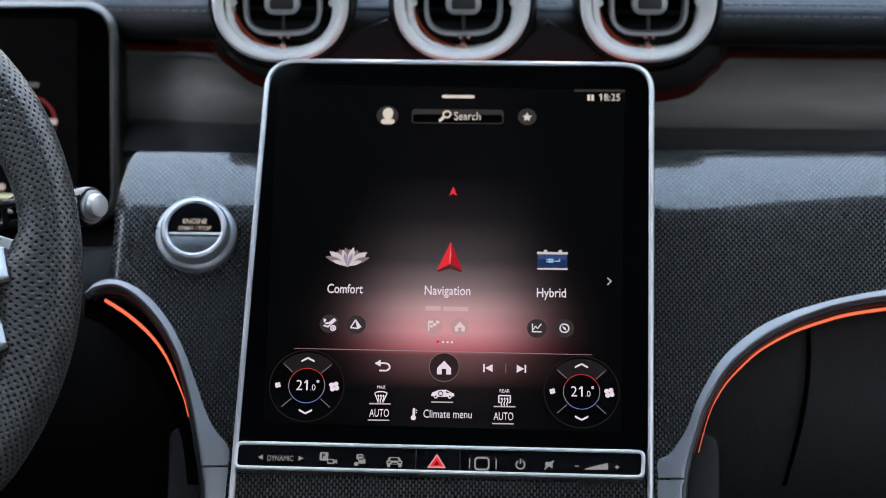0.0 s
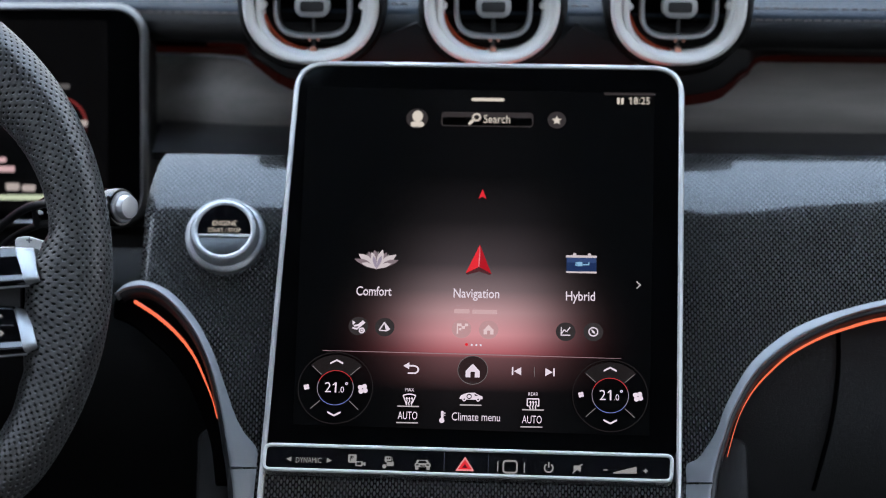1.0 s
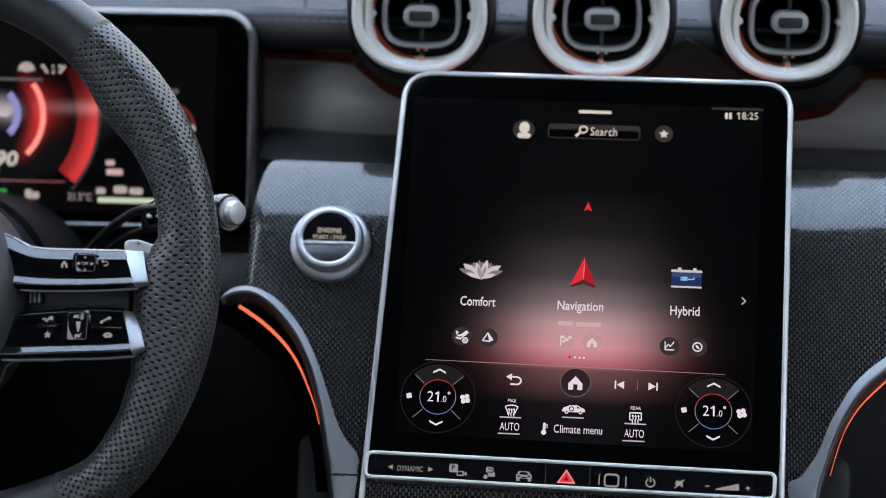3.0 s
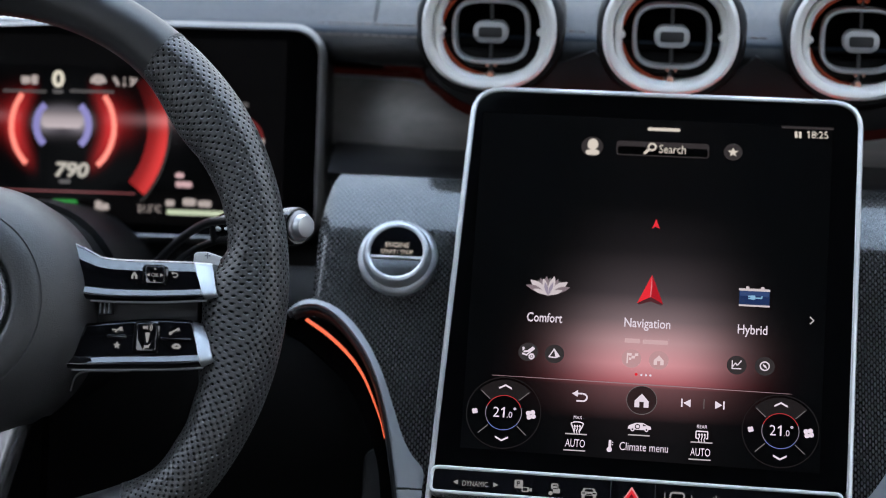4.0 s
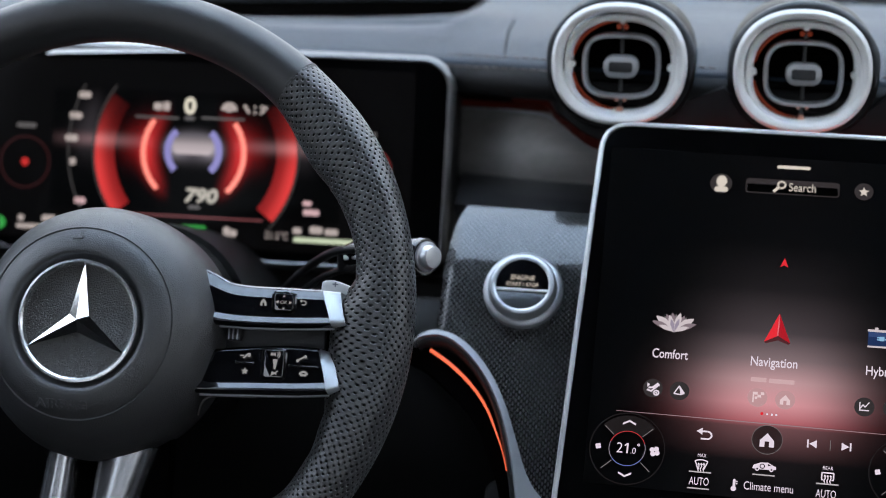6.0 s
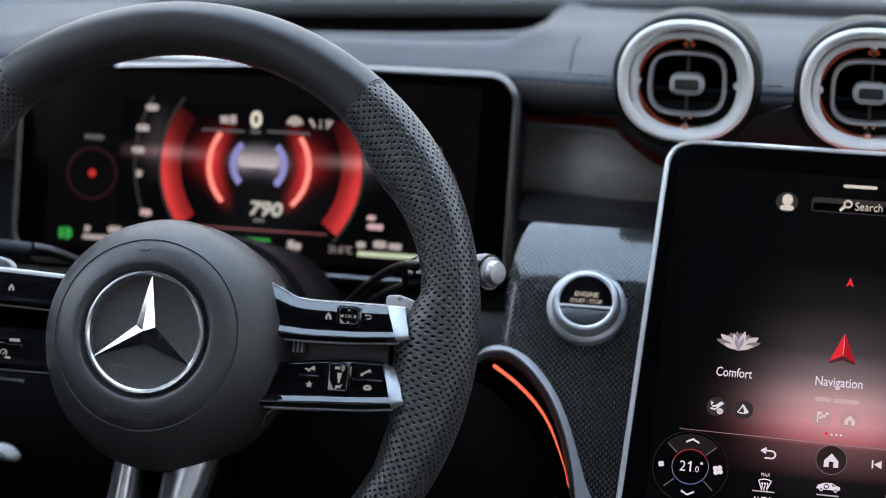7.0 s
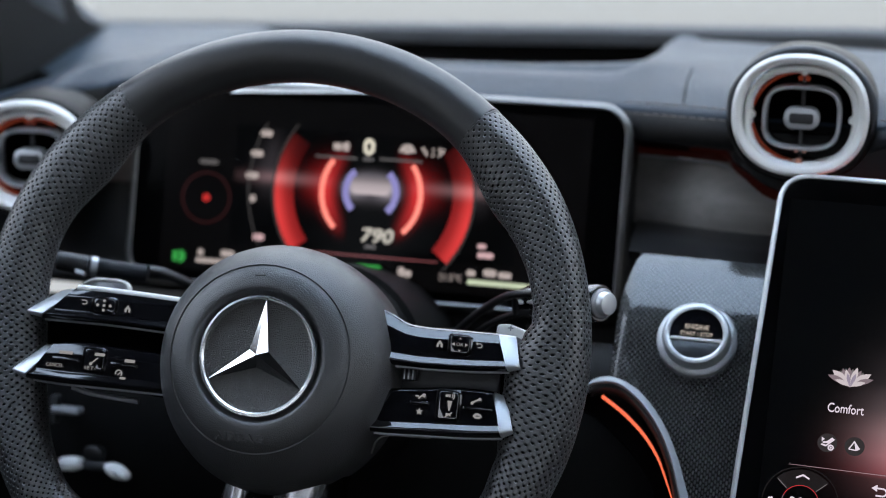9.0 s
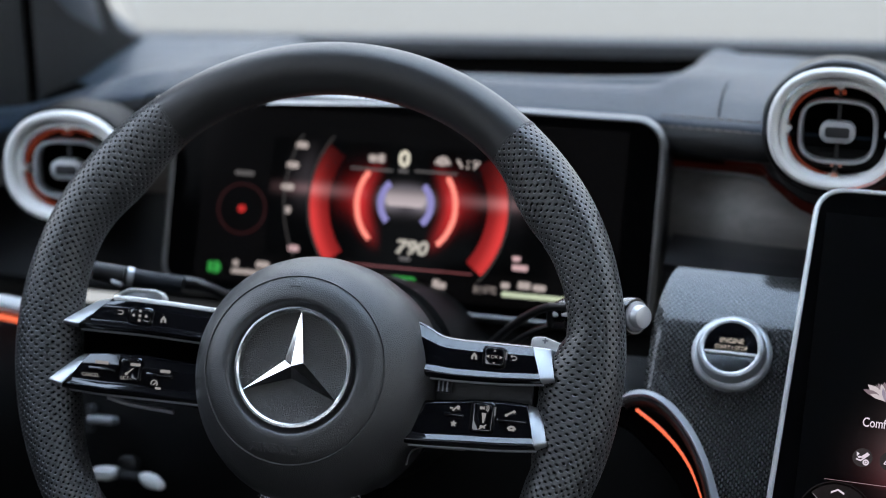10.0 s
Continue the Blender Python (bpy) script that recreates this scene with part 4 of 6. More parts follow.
def rim_section(a0, a1, steps, material, label, seg=40, shrink=0.0):
    bm = bmesh.new()
    uvl = bm.loops.layers.uv.new("UVMap")
    vs, length, prev = [], [], None
    run = 0.0
    for i in range(steps + 1):
        a = a0 + (a1 - a0) * i / steps
        p = rim_point(a % 360)
        t = (rim_point((a + 0.5) % 360) - rim_point((a - 0.5) % 360)).normalized()
        side = Vector((0, 0, 1)).cross(t).normalized()
        side = side if side.dot(p) > 0 else -side
        rw, rd = rim_size(a % 360)
        rw, rd = rw - shrink, rd - shrink
        run += (p - prev).length if prev else 0.0
        prev = p
        length.append(run)
        thumb = thumb_rest(a % 360) + 0.0090 * math.exp(-((a % 360 - 263) / 19.0) ** 2)
        thumb += 0.0092 * math.exp(-((a % 360 - 53) / 11.5) ** 2) + 0.0085 * math.exp(-((a % 360 - 307) / 11.5) ** 2)
        ring = []
        for j in range(seg):
            b = 2 * math.pi * j / seg
            c, s = math.cos(b), math.sin(b)
            # a soft ridge along the outer front
            q = 1.0 + 0.010 * max(0.0, s) ** 2 + 0.040 * math.exp(-((b - 1.12) / 0.24) ** 2)
            ring.append(bm.verts.new(p + side * ((rw + (thumb if c < 0 else 0.0)) * c) + Vector((0, 0, 1)) * (rd * s * q)))
        vs.append(ring)
    for i in range(steps):
        for j in range(seg):
            f = bm.faces.new((vs[i][j], vs[i][(j + 1) % seg], vs[i + 1][(j + 1) % seg], vs[i + 1][j]))
            for lp2, (ii, jj) in zip(f.loops, ((i, j), (i, j + 1), (i + 1, j + 1), (i + 1, j))):
                lp2[uvl].uv = (length[ii], jj / seg * 0.1012)
    return part("rim_section", bm, material, whl, label)


rim_section(-38.5, 38.5, 48, LEATHER_SMOOTH, "smooth black leather arc")
rim_section(38.5, 142, 104, LEATHER_PERF, "perforated black leather grip")
rim_section(142, 218, 44, LEATHER_SMOOTH, "smooth black leather arc")
rim_section(218, 321.5, 64, LEATHER_PERF, "perforated black leather grip")
for a in (38.5, 142, 218, 321.5):
    p = rim_point(a)
    t = (rim_point(a + 0.5) - rim_point(a - 0.5)).normalized()
    side = Vector((0, 0, 1)).cross(t).normalized()
    rw, rd = rim_size(a)
    bm = bmesh.new()
    for off, gr in ((-0.0008, -0.0001), (0.0008, -0.0001)):
        loop = [p + t * off + side * ((rw + gr) * math.cos(2 * math.pi * j / 36)) + Vector((0, 0, (rd + gr) * math.sin(2 * math.pi * j / 36))) for j in range(37)]
        tube(loop, 0.0006, 6, bm)
    part("seam", bm, LEATHER_SMOOTH, whl)
# sewn thread on the inner side of the upper arc
bm = bmesh.new()
for k in range(54):
    a = -36 + 72 * k / 53
    p = rim_point(a % 360)
    rad = p.xy.normalized()
    rw, rd = rim_size(a % 360)
    c = p + Vector((-rad.x * rw * 0.975, -rad.y * rw * 0.975, -0.002))
    tg = Vector((rad.y, -rad.x, 0))
    tube([c - tg * 0.0014, c - Vector((rad.x, rad.y, 0)) * 0.0004, c + tg * 0.0014], 0.0004, 5, bm)
tagged(part("stitching", bm, LEATHER_SMOOTH, whl), kind="stuff")

# airbag pad: a turned dome with a flat middle
HX, HY = 0.0027, -0.0094
prof = [(0.0690, -0.030), (0.0700, -0.012), (0.0692, 0.002), (0.0665, 0.014), (0.0615, 0.0245), (0.0560, 0.0315), (0.0532, 0.0340), (0.0526, 0.0335), (0.0518, 0.0345), (0.0475, 0.0369), (0.0425, 0.0383), (0.0402, 0.0386), (0.0388, 0.0382), (0.0376, 0.0368), (0.0362, 0.0335), (0.0345, 0.0310)]
rings = []
for j in range(97):
    a = 2 * math.pi * j / 96
    flare = 0.0042 * ease(math.cos(a), 0.0, 0.7)
    rings.append([(HX + (r + flare * ease(r, 0.050, 0.068)) * math.cos(a), HY + r * math.sin(a) * (0.99 + (0.115 * ease(r, 0.040, 0.068) if math.sin(a) < 0 else 0.0)), h) for r, h in prof])
bm = loft(rings, False, False)
bmesh.ops.remove_doubles(bm, verts=bm.verts[:], dist=1e-6)
pad = part("airbag_pad", bm, PAD_SKIN, whl, "matt black airbag cover", 60)
part("emblem_disc", prism(squircle(0.0335, 0.0335, 2, 64, HX, HY), 0.020, 0.0330, 0.0008), EMBLEM_SKIN, whl, "grained black disc")
part("emblem_ring", molding(squircle(0.0340, 0.0340, 2, 72, HX, HY), [(0.0008, 0.028), (0.0010, 0.0360), (0.0003, 0.0376), (-0.0010, 0.0378), (-0.0020, 0.0368), (-0.0024, 0.0330), (-0.0024, 0.028)]), BADGE_RING, whl, "chrome ring")
# three-pointed chrome shape with a ridge along each arm
bm = bmesh.new()
top = bm.verts.new((HX - 0.0005, HY + 0.0004, 0.0384))
ends, notches = [], []
for k in range(3):
    a = radians(90 + 120 * k - 1.5)
    ends.append(bm.verts.new((HX + 0.0322 * math.cos(a), HY + 0.0322 * math.sin(a), 0.0352)))
    b = a + radians(60)
    notches.append(bm.verts.new((HX + 0.0064 * math.cos(b), HY + 0.0064 * math.sin(b), 0.0356)))
for k in range(3):
    bm.faces.new((top, notches[k - 1], ends[k]))
    bm.faces.new((top, ends[k], notches[k]))
rim_up = [v for k in range(3) for v in (ends[k], notches[k])]
rim_low = [bm.verts.new((HX + (v.co.x - HX) * 1.012 + 0.0005 * math.copysign(1, v.co.x - HX), HY + (v.co.y - HY) * 1.012, 0.0325)) for v in rim_up]
for k in range(6):
    bm.faces.new((rim_up[k], rim_up[(k + 1) % 6], rim_low[(k + 1) % 6], rim_low[k]))
bm.faces.new(rim_low[::-1])
part("emblem_star", bm, BADGE, whl, "three-pointed chrome emblem", 5)


def blade_slopes(crown, cap=False):
    """The slope of a blade's face from its top edge (0) to its lower edge (1): a sloping crown, a flat middle, a raised lip, a rolled edge."""
    if cap:
        return ((0.0, 1.8), (0.05, 0.8), (0.12, 0.62), (0.60, 0.50), (0.86, 0.42), (0.91, -0.5), (0.96, -1.6), (1.0, -3.0))
    return ((0.0, 1.6), (0.035, 1.1), (0.06, crown), (0.26, crown * 0.92), (0.32, 0.06), (0.70, 0.0), (0.745, 0.62), (0.86, 0.70), (0.885, 0.0), (0.92, -0.7), (0.96, -1.6), (1.0, -3.0))


def blade_rise(crown, cap=False, steps=60):
    """Heights of a blade's face for a width of one, zero in its middle."""
    sl = blade_slopes(crown, cap)
    out, h, mid = [], 0.0, 0.0
    for i in range(steps + 1):
        u = i / steps
        for (a, p), (b, q) in zip(sl, sl[1:]):
            if u <= b + 1e-9:
                k = p + (q - p) * (u - a) / (b - a)
                break
        out.append(h)
        mid = h if i == steps * 55 // 100 else mid
        h += k / steps
    return [v - mid for v in out]


def blade(up, lo, z, name, material, parent, label, crown=0.64, fall=0.0, n=8, cap=False):
    """A dished blade between an upper and a lower edge."""
    a = smooth_path([(x, y, 0) for x, y in up], n)
    b = smooth_path([(x, y, 0) for x, y in lo], n)
    rise = blade_rise(crown, cap)
    rings = []
    for i, (p, q) in enumerate(zip(a, b)):
        d = min((q - p).length, 0.027)
        h = z - fall * (i / (len(a) - 1)) ** 2
        r = [tuple(p) [:2] + (-0.016,)]
        r += [tuple(p + (q - p) * (k / 60))[:2] + (h + d * v,) for k, v in enumerate(rise)]
        rings.append(r + [tuple(q)[:2] + (-0.016,)])
    return part(name, loft(rings), material, parent, label, 24)


def spoke(up, lo, end_up, end_lo, name, label, height=0.010, crown=0.64):
    """A gloss black button blade with a satin end cap and a bright lower edge."""
    sp = blade(up, lo, height, name, GLOSS, whl, label, crown)
    blade([up[-1], end_up], [lo[-1], end_lo], height + 0.0003, "end_cap", SILVER_MID, sp, "satin silver cap", crown, 0.0022, cap=True)
    part("lower_edge", tube(smooth_path([(x, y - 0.0004, height - 0.0056) for x, y in lo], 6), 0.0008, 6), SILVER_DARK, sp, "thin silver edge")
    return sp


sru = spoke([(0.060, 0.0285), (0.0724, 0.0234), (0.0800, 0.0198), (0.0920, 0.0186), (0.112, 0.0186), (0.1330, 0.0185)], [(0.060, -0.0050), (0.0740, -0.0050), (0.0880, -0.0052), (0.1020, -0.0049), (0.1200, -0.0042), (0.1415, -0.0024)], (0.1428, 0.0182), (0.1486, -0.0010), "upper_spoke", "gloss black button blade")
srl = spoke([(0.058, -0.0195), (0.0730, -0.0186), (0.1026, -0.0152), (0.1200, -0.0142), (0.1335, -0.0145)], [(0.058, -0.0442), (0.0735, -0.0440), (0.0994, -0.0429), (0.1220, -0.0418), (0.1420, -0.0399)], (0.1412, -0.0164), (0.1484, -0.0372), "lower_spoke", "gloss black button blade", crown=0.30)
slu = spoke([(-0.045, 0.0210), (-0.057, 0.0215), (-0.090, 0.0230), (-0.110, 0.0236), (-0.1236, 0.0234)], [(-0.045, 0.0010), (-0.064, 0.0013), (-0.100, 0.0025), (-0.120, 0.0026), (-0.1430, 0.0026)], (-0.1355, 0.0212), (-0.1536, 0.0044), "upper_spoke", "gloss black button blade", crown=0.50)
sll = spoke([(-0.045, -0.0125), (-0.0985, -0.0099), (-0.120, -0.0098), (-0.1330, -0.0110)], [(-0.045, -0.0352), (-0.1048, -0.0350), (-0.125, -0.0350), (-0.1480, -0.0340)], (-0.1420, -0.0126), (-0.1574, -0.0314), "lower_spoke", "gloss black button blade", crown=0.34)
part("silver_edge", tube(smooth_path([(-0.1236, 0.0226, 0.0062), (-0.110, 0.0226, 0.0062), (-0.085, 0.0218, 0.0062), (-0.055, 0.0204, 0.0062)], 6), 0.0019, 10), SILVER, slu, "satin silver upper edge")
part("silver_edge", tube(smooth_path([(-0.124, -0.0362, -0.005), (-0.110, -0.0390, -0.005), (-0.081, -0.0408, -0.005)], 6), 0.0016, 8), SILVER_DARK, sll)
part("upper_lip", tube(smooth_path([(0.0700, 0.0240, 0.0042), (0.0760, 0.0208, 0.0040), (0.0830, 0.0184, 0.0038), (0.0980, 0.0177, 0.0036), (0.1300, 0.0177, 0.0036)], 6), 0.0006, 8), SILVER_MID, sru, "bright upper lip")
part("lower_hook", tube(smooth_path([(0.1000, -0.0440, 0.0040), (0.0820, -0.0446, 0.0038), (0.0730, -0.0456, 0.0030), (0.0680, -0.0492, 0.0010), (0.0650, -0.0560, -0.0040)], 6), 0.0007, 8), EDGE_GREY, srl, "thin grey edge")
# ribbed catch and clip in the gap between the two blades
gap = part("catch", prism(rrect(0.0085, 0.0072, 0.0012, 4, 0.0815, -0.0088), -0.012, -0.0035, 0.0008), SHELF, whl, "dark ribbed catch")
for k in range(3):
    part("rib", prism(rrect(0.0009, 0.0062, 0.0003, 2, 0.0790 + 0.0025 * k, -0.0088), -0.004, -0.0026, 0.0003), SILVER_DARK, gap)
# the clip's colour carries an orange glint
part("clip", tube([(0.0722, -0.0120, -0.004), (0.0736, -0.0118, -0.004)], 0.0008, 8), ORANGE_TINT, whl, "small clip coloured for an orange glint")
part("panel_between", prism(round_poly([(0.060, -0.001), (0.134, 0.000), (0.134, -0.022), (0.060, -0.024)], 0.003), -0.013, -0.0085, 0.001), PLASTIC, whl, "black panel between the blades")
# backing arms behind the blades, blackened for the shade in the gap
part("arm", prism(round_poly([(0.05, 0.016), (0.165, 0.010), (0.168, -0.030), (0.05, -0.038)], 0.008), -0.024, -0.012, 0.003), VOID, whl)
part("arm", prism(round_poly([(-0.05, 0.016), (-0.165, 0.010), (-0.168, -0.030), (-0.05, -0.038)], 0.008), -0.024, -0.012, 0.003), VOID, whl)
# foot spoke: two silver blades with a dark gap
def foot_blade(top, foot):
    """A crowned blade running down from the pad; each end is given as (left, right)."""
    rings = []
    for i in range(9):
        k = i / 8
        y = -0.060 - 0.105 * k
        x0, x1 = top[0] + (foot[0] - top[0]) * k, top[1] + (foot[1] - top[1]) * k
        arc_pts = [(x0 + (x1 - x0) * (1 - math.cos(math.pi * j / 12)) / 2, y, -0.014 + 0.014 * math.sin(math.pi * j / 12) ** 0.7) for j in range(13)]
        rings.append(arc_pts + [(x1, y, -0.024), (x0, y, -0.024)])
    return part("foot_blade", loft(rings), SILVER_BLADE, whl, "polished silver blade")


foot_blade((-0.0194, -0.0040), (-0.0340, -0.0098))
foot_blade((0.0085, 0.0440), (0.0000, 0.0160))
# black sheet for the shade between the two foot blades
part("foot_gap", prism(round_poly([(-0.020, -0.060), (0.046, -0.060), (0.048, -0.16), (-0.038, -0.16)], 0.004), -0.030, -0.016), VOID, whl)
# column boss behind the pad
part("boss", tube([(HX, HY, -0.030), (HX, HY, -0.060), (HX, HY - 0.004, -0.075)], [0.066, 0.060, 0.050], 40), LEATHER_SHADED, whl)

# shift paddles behind the wheel
for sx, lab in ((1, "satin silver shift paddle with plus sign behind the steering wheel"), (-1, "grey shift paddle with pale rim behind the steering wheel")):
    pd = thing("shift_paddle", lab, "shift paddle", WF, "shift paddles")
    if sx > 0:
        part("blade", prism(round_poly([(0.1240, 0.002), (0.1246, 0.0272), (0.1320, 0.0280), (0.1440, 0.0244), (0.1440, 0.002)], 0.0025), -0.036, -0.030, 0.0016), SILVER, pd)
        plus = prism(rrect(0.0034, 0.0008, 0.0001, 2, 0.133, 0.0254), -0.0302, -0.0297)
        part("plus_sign", prism(rrect(0.0008, 0.0032, 0.0001, 2, 0.133, 0.0254), -0.0302, -0.0296, bm=plus), SILVER_DARK, pd)
    else:
        o = round_poly([(-0.1405, 0.002), (-0.1392, 0.0275), (-0.1310, 0.0330), (-0.1120, 0.0332), (-0.1068, 0.0300), (-0.1066, 0.002)], 0.004)
        part("blade", prism(o, -0.036, -0.0315, 0.001), SILVER_DARK, pd)
        part("rim", molding(o, [(0.0002, -0.036), (0.0002, -0.0300), (-0.0008, -0.0292), (-0.0020, -0.0300), (-0.0022, -0.036)]), SILVER, pd, "pale rim")

# ---- column, stalks ----
col = thing("steering_column", "black plastic steering column cover behind the wheel", "steering column")
cpath = [(-0.383, 1.035, 0.948), (-0.384, 1.08, 0.928), (-0.385, 1.15, 0.90), (-0.385, 1.20, 0.88)]
part("cover", tube(cpath, [0.050, 0.062, 0.068, 0.07], 28), LEATHER_SHADED, col)
part("collar", tube([(-0.382, 1.075, 0.930), (-0.384, 1.115, 0.913)], [0.064, 0.068], 40), LEATHER_SHADED, col)

rs = thing("gear_stalk", "black gear stalk with silver band and round silver end button", "stalk")
part("arm", tube(smooth_path([(-0.3200, 1.128, 0.930), (-0.3046, 1.115, 0.9455), (-0.2926, 1.105, 0.9590), (-0.2808, 1.095, 0.9706), (-0.2710, 1.088, 0.9788), (-0.2611, 1.080, 0.9850), (-0.2474, 1.070, 0.9900)], 6), 0.0026, 14), SHELF, rs, "satin black upper arm")
part("arm", tube(smooth_path([(-0.3000, 1.112, 0.938), (-0.2865, 1.100, 0.9525), (-0.2763, 1.092, 0.9618), (-0.2668, 1.086, 0.9682), (-0.2573, 1.080, 0.9732), (-0.2483, 1.070, 0.9780)], 6), 0.0021, 14), SHELF, rs, "satin black lower arm")
part("web", tube([(-0.2600, 1.081, 0.9865), (-0.2597, 1.081, 0.9725)], 0.0030, 12), SHELF, rs)
part("body", tube([(-0.2590, 1.086, 0.9800), (-0.2500, 1.080, 0.9835), (-0.2300, 1.073, 0.9880), (-0.2150, 1.066, 0.9895)], [0.0060, 0.0085, 0.0092, 0.0096], 24), GLOSS, rs)
for k, (m2, lab) in enumerate(((SILVER_DARK, "grey band"), (SILVER, "bright silver band"))):
    part("band", tube([(-0.2570, 1.0765, 0.9868 - 0.0048 * k), (-0.2440, 1.0690, 0.9905 - 0.0048 * k)], 0.0017, 10), m2, rs, lab)
ax = Vector((0.80, -0.57, 0.18)).normalized()
c0 = Vector((-0.2105, 1.0620, 0.9905))
part("head", tube([c0 - ax * 0.012, c0 - ax * 0.009, c0 + ax * 0.006, c0 + ax * 0.008], [0.0088, 0.0112, 0.0115, 0.0106], 32), GLOSS, rs, "black head")
part("head_ring", tube([c0 + ax * 0.0070, c0 + ax * 0.0095, c0 + ax * 0.0100], [0.0092, 0.0092, 0.0084], 32), SILVER_DARK, rs, "chrome ring")
part("end_button", tube([c0 + ax * 0.005, c0 + ax * 0.0130, c0 + ax * 0.0146, c0 + ax * 0.0150], [0.0072, 0.0072, 0.0064, 0.0045], 32), SILVER_MID, rs, "round silver button")

ls = thing("light_stalk", "black indicator stalk with grey band and stubby end", "stalk")
sp = smooth_path([(-0.5400, 1.076, 0.9808), (-0.5230, 1.083, 0.9770), (-0.5070, 1.090, 0.9735)], 6)
part("body", tube(sp, 0.0056, 20), BASE_GREY, ls)
part("end_piece", tube([(-0.5600, 1.0700, 0.9846), (-0.5590, 1.0702, 0.9844), (-0.5425, 1.0745, 0.9812), (-0.5400, 1.0752, 0.9808)], [0.0048, 0.0062, 0.0066, 0.0060], 20), PLASTIC, ls, "matt black end piece")
part("band", tube([(-0.5388, 1.0755, 0.9806), (-0.5350, 1.0770, 0.9798)], 0.0066, 24), SILVER_DARK, ls, "grey band")
part("tab", prism(rrect(0.0075, 0.0032, 0.0012, 3), -0.002, 0.0012, 0.0008), SILVER_DARK, ls, "small grey tab").matrix_local = frame_at((-0.5420, 1.066, 0.9787), 20, 0, -16)
part("arm", tube(smooth_path([(-0.5060, 1.091, 0.9745), (-0.4960, 1.098, 0.9715), (-0.4840, 1.110, 0.9610), (-0.4700, 1.120, 0.9450)], 6), [0.0046 - 0.0010 * ease(i / 18, 0.0, 0.5) for i in range(19)], 16), SHELF, ls, "satin black arm")

# ---- small things low on the driver's side ----
sw = thing("release_handle", "satin silver release handle with small round button", "handle", frame_at((-0.5465, 1.085, 0.8365), 15))
part("wing", prism(round_poly([(-0.0265, -0.0005), (-0.0235, 0.0035), (-0.0160, 0.0048), (-0.0075, 0.0042), (-0.0060, -0.0015), (-0.0120, -0.0048), (-0.0230, -0.0050)], 0.002), 0, 0.010, 0.004), SILVER, sw)
part("wing", prism(round_poly([(0.0085, 0.0022), (0.0125, 0.0036), (0.0205, 0.0022), (0.0262, -0.0030), (0.0256, -0.0072), (0.0160, -0.0064), (0.0108, -0.0034)], 0.002), 0, 0.010, 0.004), SILVER, sw)
part("bridge", prism(rrect(0.017, 0.006, 0.002, 4, 0.001, 0.0005), 0, 0.006, 0.002), PLASTIC_GREY, sw)
part("button", prism(squircle(0.0075, 0.0050, 2.4, 32, 0.000, 0.0085), 0, 0.006, 0.002), SHELF, sw)
kn = thing("light_switch", "small dark silver cross-shaped switch on the lower panel", "switch", frame_at((-0.569, 1.09, 0.874), 15))
part("bar", prism(rrect(0.020, 0.0052, 0.002, 4, 0.004, -0.001), 0, 0.010, 0.0015), SILVER_DARK, kn)
part("stem", prism(rrect(0.0060, 0.0190, 0.0025, 4, -0.005, -0.001), 0, 0.008, 0.0015), PLASTIC_GREY, kn)

dt = thing("door_trim", "silver door trim strip with orange light line", "trim")
part("strip", tube(smooth_path([(-0.73, 1.112, 0.942), (-0.66, 1.108, 0.9425), (-0.62, 1.100, 0.942), (-0.60, 1.094, 0.9395)], 6), 0.0058, 12), SILVER, dt)
part("light_line", tube(smooth_path([(-0.73, 1.110, 0.9335), (-0.66, 1.104, 0.934), (-0.62, 1.096, 0.9335), (-0.60, 1.090, 0.931)], 6), 0.0020, 8), LED, dt, "glowing orange light line")

# ---- what the two screens show ----
GAIN = 2.0 ** -scene.view_settings.exposure


def lit(name, color, strength):
    return glow(name, color, strength * GAIN)


UI_WHITE = lit("display_white", (0.90, 0.78, 0.89), 0.85)
UI_ROSE = lit("display_rose_white", (0.88, 0.66, 0.68), 0.85)
UI_WARM = lit("display_warm_white", (0.90, 0.80, 0.70), 0.75)
UI_PINK = lit("display_soft_pink", (0.80, 0.52, 0.54), 0.75)
UI_GREY = lit("display_grey", (0.5, 0.45, 0.46), 0.32)
UI_LINE = lit("display_line", (0.72, 0.66, 0.68), 0.6)
UI_DISC = lit("display_dark_disc", (0.5, 0.42, 0.44), 0.068)
UI_FAINT = lit("display_faint", (0.5, 0.40, 0.42), 0.026)
UI_DISC_PINK = lit("display_pink_disc", (0.82, 0.47, 0.49), 0.62)
UI_RED = lit("display_red", (0.90, 0.03, 0.045), 0.85)
UI_RED_DARK = lit("display_dark_red", (0.68, 0.015, 0.03), 0.62)
UI_BLUE = lit("display_blue", (0.09, 0.17, 0.46), 0.36)
UI_DEEP = lit("display_deep_blue", (0.035, 0.075, 0.24), 0.40)
UI_LILAC = lit("display_lilac", (0.62, 0.52, 0.68), 0.5)
UI_PETAL = lit("display_petal", (0.80, 0.70, 0.73), 0.74)
UI_PETAL2 = lit("display_petal_shade", (0.60, 0.46, 0.52), 0.36)
UI_CYAN = lit("display_pale_blue", (0.35, 0.65, 0.95), 0.7)
CREAM = lit("gauge_white", (0.95, 0.88, 0.72), 0.85)
G_RED = lit("gauge_red", (0.74, 0.036, 0.034), 0.72)
G_ORANGE = lit("gauge_orange", (1.0, 0.26, 0.20), 1.25)
G_BLUE = lit("gauge_blue", (0.38, 0.35, 0.80), 0.68)
G_GREEN = lit("gauge_green", (0.06, 0.55, 0.10), 0.60)
G_LINE = lit("gauge_line", (0.45, 0.42, 0.42), 0.22)
G_DIMLINE = lit("gauge_dim_line", (0.45, 0.40, 0.40), 0.12)
